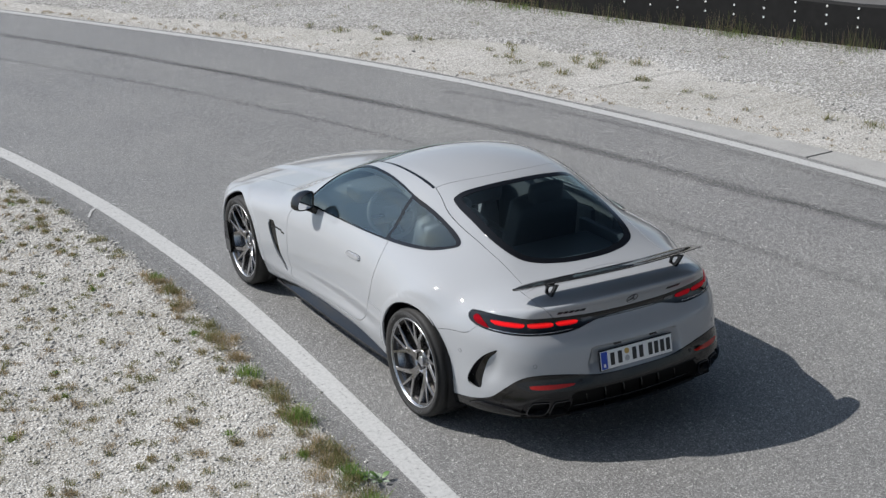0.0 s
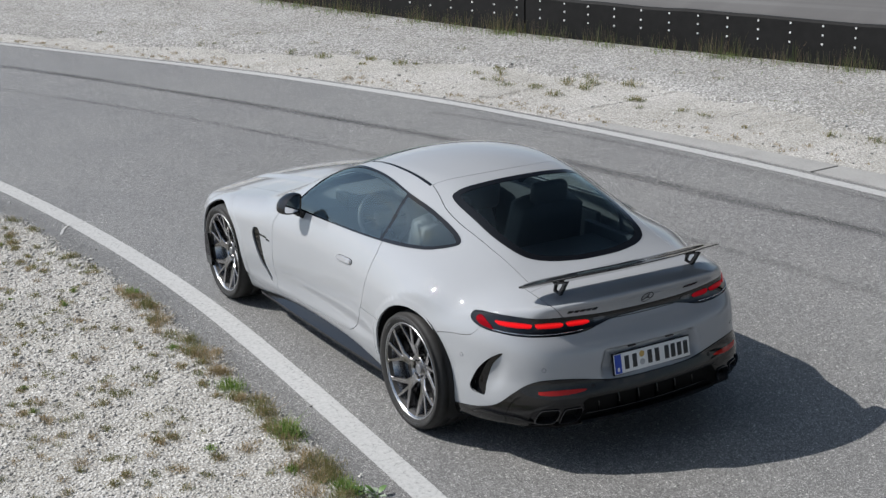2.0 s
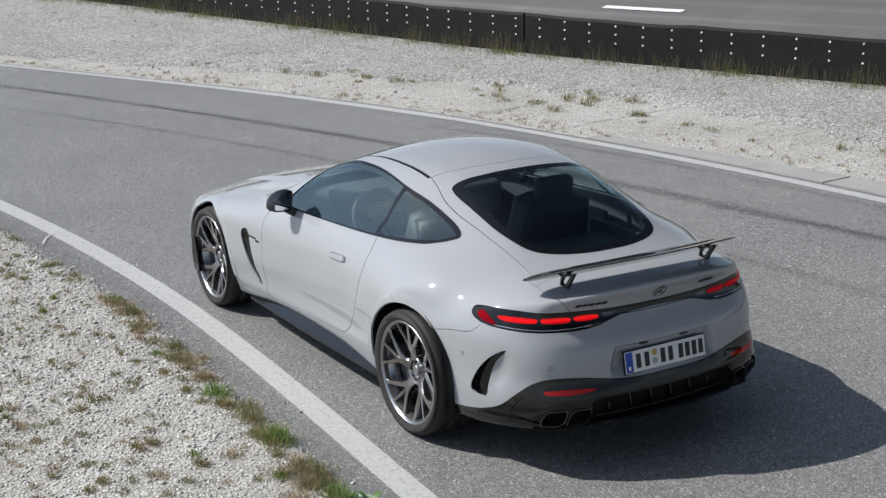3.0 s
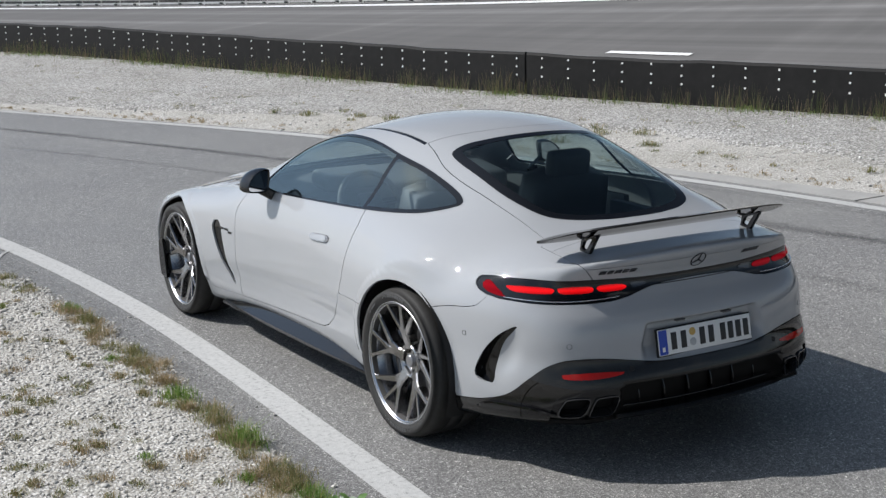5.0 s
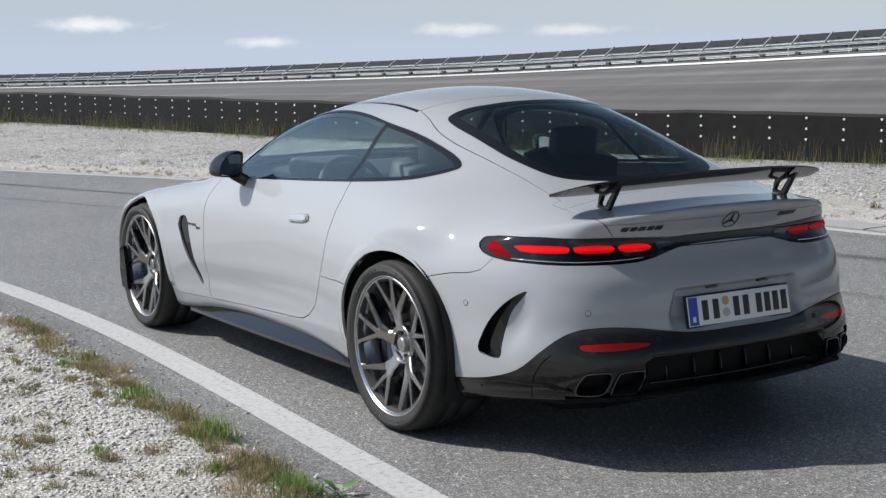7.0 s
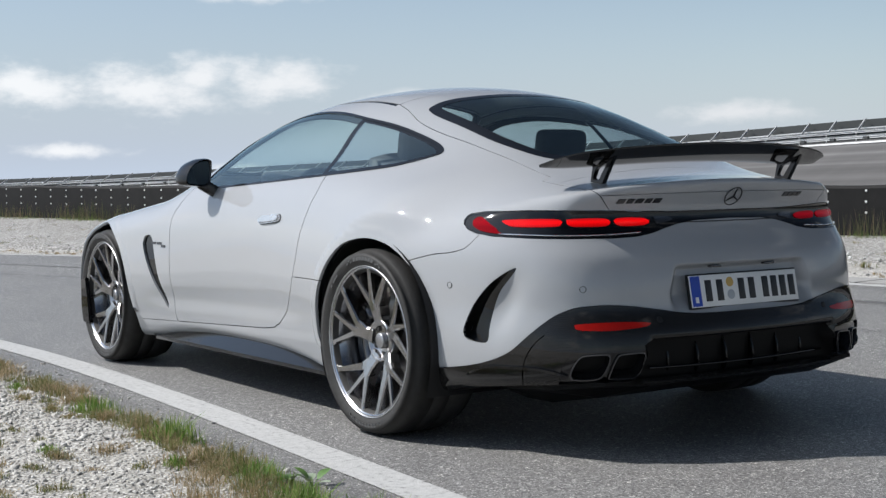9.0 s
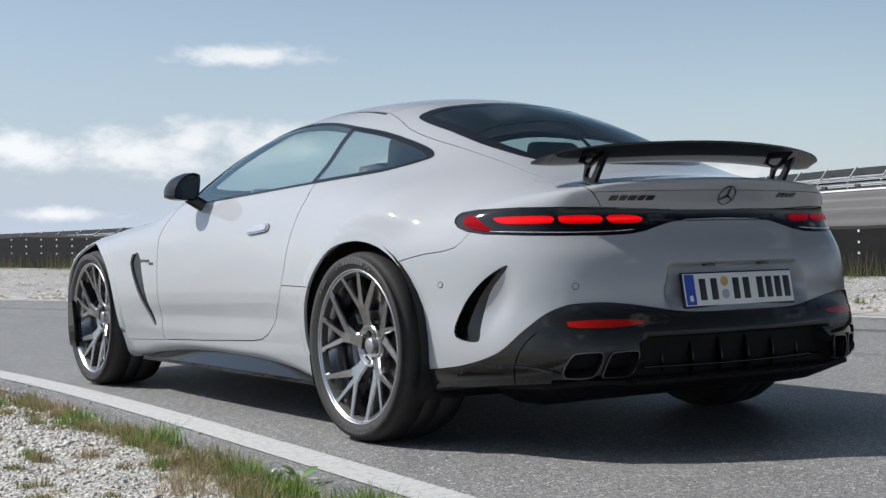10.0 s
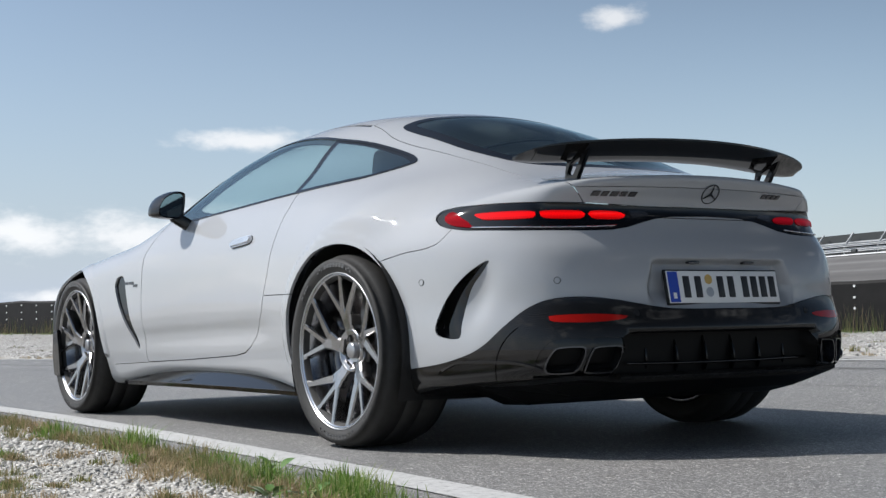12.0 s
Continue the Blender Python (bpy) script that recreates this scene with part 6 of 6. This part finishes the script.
def build_cabin():
    def seat(x, y):
        bm = bmesh.new()
        bmesh.ops.create_cube(bm, size=1)
        bmesh.ops.subdivide_edges(bm, edges=bm.edges[:], cuts=4, use_grid_fill=True)
        for v in bm.verts:
            u, w, h = v.co
            wide = 0.25 - 0.06 * max(0, h)
            v.co = (u * 2 * wide, (w - 0.12 * (abs(u) * 2) ** 2) * 0.16, h * 0.66 * (1 - 0.06 * abs(2 * u) ** 3))
        bm.transform(Matrix.Translation((x, y, 0.72)) @ pose(0, 0, 0, 14, 0, 0))
        for f in bm.faces:
            f.smooth = True
        back = part("seat_back", bm, CABIN_BLACK, car, "black leather seat")
        part("headrest", box((0.25, 0.09, 0.19), Matrix.Translation((x, y - 0.105, 1.06)) @ pose(0, 0, 0, 10, 0, 0), 0.04, 4), CABIN_BLACK, back)
        part("seat_cushion", box((0.48, 0.5, 0.16), pose(x, y + 0.28, 0.45, -4), 0.05, 3), CABIN_BLACK, back)

    seat(-0.36, 0.62)
    seat(0.36, 0.62)
    part("dashboard", box((1.42, 0.42, 0.22), pose(0, 1.78, 0.80, 8), 0.06, 4), CABIN_BLACK, car)
    part("instrument_hood", box((0.36, 0.20, 0.09), pose(-0.36, 1.62, 0.93, 8), 0.035, 4), CABIN_BLACK, car)
    part("centre_console", box((0.26, 1.3, 0.30), pose(0, 1.2, 0.52), 0.05, 3), CABIN_BLACK, car)
    part("parcel_shelf", box((1.16, 0.85, 0.04), pose(0, -0.08, 0.80), 0.01), CABIN_BLACK, car)
    part("cabin_floor", box((1.5, 2.6, 0.05), pose(0, 0.95, 0.36)), CABIN_BLACK, car)
    for s in (-1, 1):
        part("door_card", box((0.04, 1.20, 0.46), pose(s * 0.80, 1.17, 0.63), 0.01), CABIN_BLACK, car)
        part("rear_panel", box((0.05, 0.90, 0.36), pose(s * 0.63, 0.02, 0.69), 0.01), CABIN_BLACK, car)
    m = Matrix.Translation((-0.36, 1.36, 0.83)) @ pose(0, 0, 0, 68, 0, 0)
    rim = [m @ Vector((0.178 * math.cos(t), 0.170 * math.sin(t), 0)) for t in np.linspace(0, 2 * math.pi, 41)[:-1]]
    wheel = part("steering_wheel", mesh_from("steering_wheel", *tube(rim, 0.016, 10, True)), CABIN_BLACK, car, "black steering wheel")
    part("wheel_boss", box((0.14, 0.11, 0.05), m, 0.03, 3), CABIN_BLACK, wheel)
    for a in (0, 180, 250, 290):
        part("wheel_spoke", box((0.12, 0.026, 0.012), m @ Matrix.Rotation(radians(a), 4, "Z") @ Matrix.Translation((0.11, 0, 0)), 0.004), DARK_CHROME, wheel)


build_wing()
build_mirrors()
build_plate()
build_badges()
build_handles()
build_diffuser()
build_corner_blades()
build_lamp_strips()
build_sensors()
build_skirts()
build_underside()
build_cabin()


# ---------------------------------------------------------------- loose ground cover
rng = np.random.default_rng(11)
ICO_V, ICO_F = [], []
_bm = bmesh.new()
bmesh.ops.create_icosphere(_bm, subdivisions=1, radius=1.0)
ICO_V = np.array([v.co[:] for v in _bm.verts])
ICO_F = [tuple(v.index for v in f.verts) for f in _bm.faces]
_bm.free()


def stone_field(name, centres, sizes, mat, label):
    """Many small angular stones, each a squashed and knocked-about pebble, in one mesh."""
    n, k = len(centres), len(ICO_V)
    v = ICO_V[None] * (1 + rng.normal(0, 0.30, (n, k, 1)))
    v = v * np.stack([rng.uniform(0.7, 1.35, n), rng.uniform(0.7, 1.2, n), rng.uniform(0.45, 0.8, n)], -1)[:, None] * sizes[:, None, None]
    a, b = rng.uniform(0, 2 * np.pi, n), rng.normal(0, 0.35, n)
    ca, sa, cb, sb = np.cos(a), np.sin(a), np.cos(b), np.sin(b)
    y, z = v[..., 1] * cb[:, None] - v[..., 2] * sb[:, None], v[..., 1] * sb[:, None] + v[..., 2] * cb[:, None]
    x = v[..., 0]
    v = np.stack([x * ca[:, None] - y * sa[:, None], x * sa[:, None] + y * ca[:, None], z], -1) + centres[:, None]
    f = (np.array(ICO_F)[None] + (np.arange(n) * k)[:, None, None]).reshape(-1, 3)
    me = bpy.data.meshes.new(name)
    me.vertices.add(n * k)
    me.vertices.foreach_set("co", v.reshape(-1).astype(np.float32))
    me.loops.add(len(f) * 3)
    me.loops.foreach_set("vertex_index", f.reshape(-1).astype(np.int32))
    me.polygons.add(len(f))
    me.polygons.foreach_set("loop_start", np.arange(0, len(f) * 3, 3, dtype=np.int32))
    me.update(calc_edges=True)
    tagged(part(name, me, mat), label, "gravel", kind="stuff")


def near_stones():
    n = 42000
    y = rng.uniform(-2.2, 7.2, n)
    d = rng.uniform(-0.03, 2.1, n) ** 1.0
    x = ragged(y) - d
    keep = ~((y > 3.5) & (x < -3.4))
    x, y = x[keep], y[keep]
    size = np.clip(rng.lognormal(math.log(0.0062), 0.42, len(x)), 0.0035, 0.020)
    size = size * np.clip(0.78 + 0.12 * y, 0.72, 1.0)
    z = ground_z(x, y) + np.maximum(gravel_lift(x, y), 0.0) + size * 0.12
    stone_field("gravel_stones", np.stack([x, y, z], -1), size, STONE, "loose angular white limestone gravel")
    # strays on the asphalt by the edge
    n = 500
    y = rng.uniform(-2.0, 6.5, n)
    x = ragged(y) + np.abs(rng.normal(0, 0.10, n))
    size = np.clip(rng.lognormal(math.log(0.0045), 0.4, n), 0.002, 0.010)
    stone_field("stray_stones", np.stack([x, y, size * 0.3], -1), size, STONE, "scattered small stones on the asphalt edge")


def far_stones():
    n = 9000
    y = rng.uniform(-5, 24, n)
    d = rng.uniform(0, 1, n)
    inner = far_line(y) + 0.18 + np.where(y < 5.4, 0.18 + 0.32 * np.clip((5.2 - y) / 5.0, 0, 1), 0)
    x = inner + d * (barrier_line(y) + 0.5 - inner)
    size = np.clip(rng.lognormal(math.log(0.0068), 0.4, n), 0.004, 0.020)
    z = ground_z(x, y) + np.where(x > far_line(y) + bed_width(y) + 0.1, 0.03, -0.012) + size * 0.25
    stone_field("far_gravel_stones", np.stack([x, y, z], -1), size, FAR_STONE, "loose grey and white stones before the barrier")


def blades(name, roots, heights, lean, width, mat, label, droop=0.5):
    """Grass blades: each a tapered strip of three bends rising from its root."""
    n = len(roots)
    a = rng.uniform(0, 2 * np.pi, n)
    tilt = np.abs(rng.normal(0, lean, n))
    dx, dy = np.cos(a), np.sin(a)
    px, py = -dy, dx
    rows = []
    for t, w in ((0.0, 1.0), (0.4, 0.85), (0.75, 0.55), (1.0, 0.06)):
        out = heights * (tilt * t + droop * tilt * t * t)
        up = heights * (t - 0.28 * droop * t * t * np.minimum(tilt, 1.2))
        c = roots + np.stack([dx * out, dy * out, up], -1)
        s = (width * w)[:, None] * np.stack([px, py, 0 * px], -1)
        rows += [c - s, c + s]
    v = np.stack(rows, 1)
    quad = np.array([(0, 1, 3, 2), (2, 3, 5, 4), (4, 5, 7, 6)])
    f = (quad[None] + (np.arange(n) * 8)[:, None, None]).reshape(-1, 4)
    me = bpy.data.meshes.new(name)
    me.vertices.add(n * 8)
    me.vertices.foreach_set("co", v.reshape(-1).astype(np.float32))
    me.loops.add(len(f) * 4)
    me.loops.foreach_set("vertex_index", f.reshape(-1).astype(np.int32))
    me.polygons.add(len(f))
    me.polygons.foreach_set("loop_start", np.arange(0, len(f) * 4, 4, dtype=np.int32))
    me.update(calc_edges=True)
    tagged(part(name, me, mat), label, "grass", kind="stuff")


def tuft_roots(tufts, per):
    """Roots and heights for tufts given as (x, y, radius, height)."""
    roots, heights = [], []
    for x, y, r, h in tufts:
        n = int(0.95 * per * (r / 0.08) ** 1.3) + 6
        q = rng.normal(0, 0.5, (n, 2)) * r
        px, py = x + q[:, 0], y + q[:, 1] * 1.25
        roots.append(np.stack([px, py, ground_z(px, py) + np.maximum(gravel_lift(px, py), 0) * (px < 0) - 0.004], -1))
        edge = np.exp(-((q[:, 0] ** 2 + q[:, 1] ** 2) / r**2))
        heights.append(1.1 * h * (0.45 + 0.55 * edge) * rng.uniform(0.5, 1.1, n))
    return np.concatenate(roots), np.concatenate(heights)


# (x, y, radius, height) of the tufts along the gravel's edge
GREEN_TUFTS = ((-1.62, 1.09, 0.085, 0.085), (-1.61, 0.29, 0.095, 0.10), (-1.53, 3.14, 0.07, 0.06), (-1.66, -0.50, 0.08, 0.08), (-1.72, -0.90, 0.09, 0.085), (-1.66, -1.22, 0.12, 0.09), (-1.74, -1.42, 0.12, 0.10), (-1.80, -0.16, 0.04, 0.05), (-1.68, 1.92, 0.04, 0.04))
MIXED_TUFTS = ((-1.53, 2.80, 0.08, 0.06), (-1.54, 2.0, 0.09, 0.07), (-1.56, 1.82, 0.07, 0.06), (-1.60, 0.74, 0.10, 0.075), (-1.61, 0.60, 0.08, 0.07), (-1.63, -0.20, 0.09, 0.095), (-1.65, -0.34, 0.09, 0.08), (-1.70, 0.10, 0.06, 0.05), (-1.78, -0.65, 0.08, 0.07), (-1.85, -0.95, 0.09, 0.07), (-1.66, 0.93, 0.06, 0.05), (-1.60, 4.3, 0.06, 0.05), (-1.58, 3.9, 0.05, 0.05), (-1.66, 5.2, 0.07, 0.05), (-1.72, 5.6, 0.07, 0.05))
DRY_TUFTS = ((-1.55, 2.47, 0.08, 0.065), (-1.57, 1.60, 0.08, 0.07), (-1.62, 1.38, 0.06, 0.05), (-1.66, 0.34, 0.05, 0.06), (-1.76, -0.14, 0.09, 0.06), (-1.72, -0.30, 0.07, 0.06), (-1.84, -0.45, 0.09, 0.06), (-1.62, 2.63, 0.04, 0.035), (-1.90, 0.22, 0.06, 0.04), (-1.95, -0.70, 0.09, 0.05), (-1.60, 1.75, 0.05, 0.05))


def near_grass():
    small = []
    for _ in range(820):
        y = rng.uniform(-1.2, 6.4)
        d = 0.12 + 2.2 * rng.uniform() ** 0.8
        small.append((float(ragged(y)) - d, y, rng.uniform(0.022, 0.05), rng.uniform(0.018, 0.042)))
    for _ in range(50):
        y = rng.uniform(3.6, 6.6)
        small.append((float(ragged(y)) - 0.08 - 0.7 * rng.uniform() ** 1.5, y, rng.uniform(0.035, 0.06), rng.uniform(0.03, 0.05)))
    strip = []
    for _ in range(60):
        y = rng.uniform(-1.7, 3.3)
        strip.append((float(ragged(y)) - 0.09 + rng.normal(0, 0.05), y, rng.uniform(0.04, 0.07), rng.uniform(0.03, 0.065)))
    r, h = tuft_roots(GREEN_TUFTS + tuple(small[::40]), 230)
    blades("green_grass", r, h, 0.42, rng.uniform(0.0012, 0.0028, len(r)), GREEN_GRASS, "fresh green grass tufts at the gravel's edge")
    r, h = tuft_roots(MIXED_TUFTS + tuple(small[1::3]) + tuple(small[::9]) + tuple(small[2::9]) + tuple(strip[::3]), 190)
    blades("mixed_grass", r, h, 0.55, rng.uniform(0.0009, 0.0020, len(r)), GRASS, "fine olive grass tufts on the gravel")
    r, h = tuft_roots(DRY_TUFTS + tuple(small[5::3]) + tuple(strip[1::3]) + tuple(strip[2::3]), 190)
    blades("dry_grass", r, h, 0.75, rng.uniform(0.0009, 0.0018, len(r)), DRY_GRASS, "dry brown grass tufts on the gravel")


def far_grass():
    """Tall grass at the barrier's foot and weeds in the far gravel."""
    n = 19000
    s = rng.uniform(-6, 27, n)
    clump = 0.5 + 0.5 * np.sin(s * 2.9 + 1.0) * np.sin(s * 1.13) + 0.35 * np.sin(s * 7.7)
    keep = rng.uniform(0, 1, n) < np.clip(0.30 + 0.6 * clump, 0.12, 1)
    s, clump = s[keep], clump[keep]
    pts = np.array([offset_curve(-0.05 - abs(rng.normal(0, 0.16)), q)[:] for q in s])
    pts[:, 2] = ground_z(pts[:, 0], pts[:, 1]) - 0.02
    tall = rng.uniform(0, 1, len(s)) < 0.42
    h = np.where(tall, rng.uniform(0.17, 0.40, len(s)), rng.uniform(0.04, 0.13, len(s))) * np.clip(0.65 + 0.4 * clump, 0.5, 1.1)
    blades("barrier_grass", pts[tall], h[tall], 0.16, rng.uniform(0.0014, 0.0030, tall.sum()), TALL_GRASS, "tall seeding grass at the barrier's foot", 0.8)
    low = ~tall
    blades("barrier_turf", pts[low], h[low], 0.5, rng.uniform(0.003, 0.006, low.sum()), GREEN_GRASS, "low green grass along the barrier's foot")
    tufts = []
    for _ in range(150):
        y = rng.uniform(-3, 20)
        f = rng.choice((0.24, 0.30, 0.5, 0.75, 0.90)) + rng.normal(0, 0.05)
        x = float(far_line(y)) + 0.6 + f * (float(barrier_line(y)) - float(far_line(y)) - 0.5)
        tufts.append((x, y, rng.uniform(0.04, 0.13), rng.uniform(0.03, 0.08)))
    dry = []
    for _ in range(330):
        y = rng.uniform(-2, 18)
        drift = 0.5 + 0.5 * math.sin(y * 1.7) * math.sin(y * 0.6 + 1)
        if rng.uniform() < 0.25 + 0.75 * drift:
            dry.append((float(far_line(y)) + 0.22 + (0.35 if y < 5 else 0.0) + abs(rng.normal(0, 0.16)), y, rng.uniform(0.02, 0.06), rng.uniform(0.02, 0.05)))
    r, h = tuft_roots(dry, 40)
    blades("verge_weeds", r, h, 0.8, rng.uniform(0.0012, 0.0026, len(r)), DRY_GRASS, "small dry weeds along the road's outer verge")
    r, h = tuft_roots(tufts, 50)
    blades("gravel_weeds", r, h, 0.7, rng.uniform(0.002, 0.004, len(r)), GRASS, "low weeds scattered in the far gravel")


def weed(x, y, size, count):
    """A broad-leaved weed: a rosette of cupped pointed leaves on stalks."""
    holder = empty("broadleaf_weed", "broad-leaved green weed at the gravel's edge", "weed", "weeds at the gravel's edge", Matrix.Translation((x, y, 0.0)))
    for k in range(count):
        a = 2 * math.pi * k / count + rng.uniform(-0.5, 0.5)
        up = rng.uniform(0.25, 1.0)
        ln, wd = size * rng.uniform(0.7, 1.15), size * rng.uniform(0.22, 0.34)
        verts, faces = [], []
        for i in range(7):
            t = i / 6
            w = wd * math.sin(math.pi * min(1, t * 0.96 + 0.04)) ** 0.7
            r = 0.35 * size + ln * t * math.cos(up * (1 - 0.6 * t))
            z = 0.012 + (0.25 * size + ln * t) * math.sin(up * (1 - 0.35 * t))
            for q, lift in ((-1, 0.25), (0, 0), (1, 0.25)):
                verts.append((r * math.cos(a) - q * w * math.sin(a), r * math.sin(a) + q * w * math.cos(a), z + lift * w))
        faces = [(i * 3 + j, i * 3 + j + 1, i * 3 + j + 4, i * 3 + j + 3) for i in range(6) for j in range(2)]
        part("leaf", mesh_from("leaf", verts, faces), LEAF_GREEN if rng.uniform() < 0.7 else LEAF_PALE, holder)
        base = Vector((0.35 * size * math.cos(a), 0.35 * size * math.sin(a), 0.012 + 0.25 * size * math.sin(up)))
        part("stalk", mesh_from("stalk", *tube([(0, 0, -0.01), base * 0.6 + Vector((0, 0, 0.004)), base], 0.0018, 5)), LEAF_GREEN, holder)


def skid(points, half, mat, name="skid_mark"):
    """A worn tyre track: a thin strip of rubber along a smooth path (y, x)."""
    xs = curve_keys(points)
    ys = np.linspace(points[0][0], points[-1][0], 70)
    v, f = sheet(lambda y: float(xs(y)) - half, lambda y: float(xs(y)) + half, 0.0025, ys, 3)
    me = mesh_from(name, v, f)
    uv = me.uv_layers.new(name="lanes")
    for loop in me.loops:
        i, k = divmod(loop.vertex_index, 4)
        uv.data[loop.index].uv = (ys[i], k / 3)
    structure(name, me, mat, "dark rubber skid mark on the asphalt", "skid mark")


def edge_dirt():
    """Grime that gathers between the edge line and the gravel."""
    ys = np.linspace(-6, 14, 120)
    v, f = sheet(lambda y: float(gravel_line(y)) - 0.10, lambda y: float(near_line(y)) - 0.16, 0.0022, ys, 3)
    me = mesh_from("edge_dirt", v, f)
    uv = me.uv_layers.new(name="lanes")
    for loop in me.loops:
        i, k = divmod(loop.vertex_index, 4)
        uv.data[loop.index].uv = (ys[i], (0.2, 0.4, 0.6, 0.95)[k])
    structure("edge_dirt", me, EDGE_DIRT, "dark grime on the asphalt beside the gravel", "dirt")


def paint_dribble():
    """A thin dribble of white paint that runs from the edge line to the gravel."""
    pts = [Vector(p) for p in ((-1.17, 5.205), (-1.23, 5.217), (-1.29, 5.218), (-1.34, 5.20), (-1.38, 5.17), (-1.42, 5.12), (-1.45, 5.06), (-1.50, 4.95))]
    v, f = [], []
    for i, p in enumerate(pts):
        d = (pts[min(i + 1, 7)] - pts[max(i - 1, 0)]).normalized()
        for k in (-1, 1):
            x, y = p.x - k * 0.011 * d.y, p.y + k * 0.011 * d.x
            v.append((x, y, float(ground_z(x, y)) + 0.006))
    f = [(2 * i, 2 * i + 1, 2 * i + 3, 2 * i + 2) for i in range(7)]
    structure("paint_dribble", mesh_from("paint_dribble", v, f), ROAD_PAINT, "thin dribble of white paint on asphalt", "road marking")


skid(((-3.0, 4.25), (0.62, 3.86), (2.48, 3.55), (4.63, 3.17), (7.44, 2.40), (10.26, 1.43), (13.28, 0.13), (18, -2.6)), 0.12, SKID_FILM)
skid(((-2.5, 3.05), (0.0, 2.85), (2.09, 2.6), (5.8, 1.97), (8.95, 0.92), (11.7, -0.3), (15, -2.1)), 0.085, SKID_FAINT)
skid(((-1.0, 4.75), (2.65, 4.38), (3.77, 4.2), (5.5, 3.82), (7.0, 3.35)), 0.07, SKID_FAINT)
edge_dirt()
paint_dribble()
near_stones()
far_stones()
near_grass()
far_grass()
weed(-1.60, -0.58, 0.045, 7)
weed(-1.56, -0.66, 0.055, 6)
weed(-1.86, -1.20, 0.050, 8)
weed(-1.80, -1.30, 0.055, 6)
weed(-1.72, -0.62, 0.030, 6)
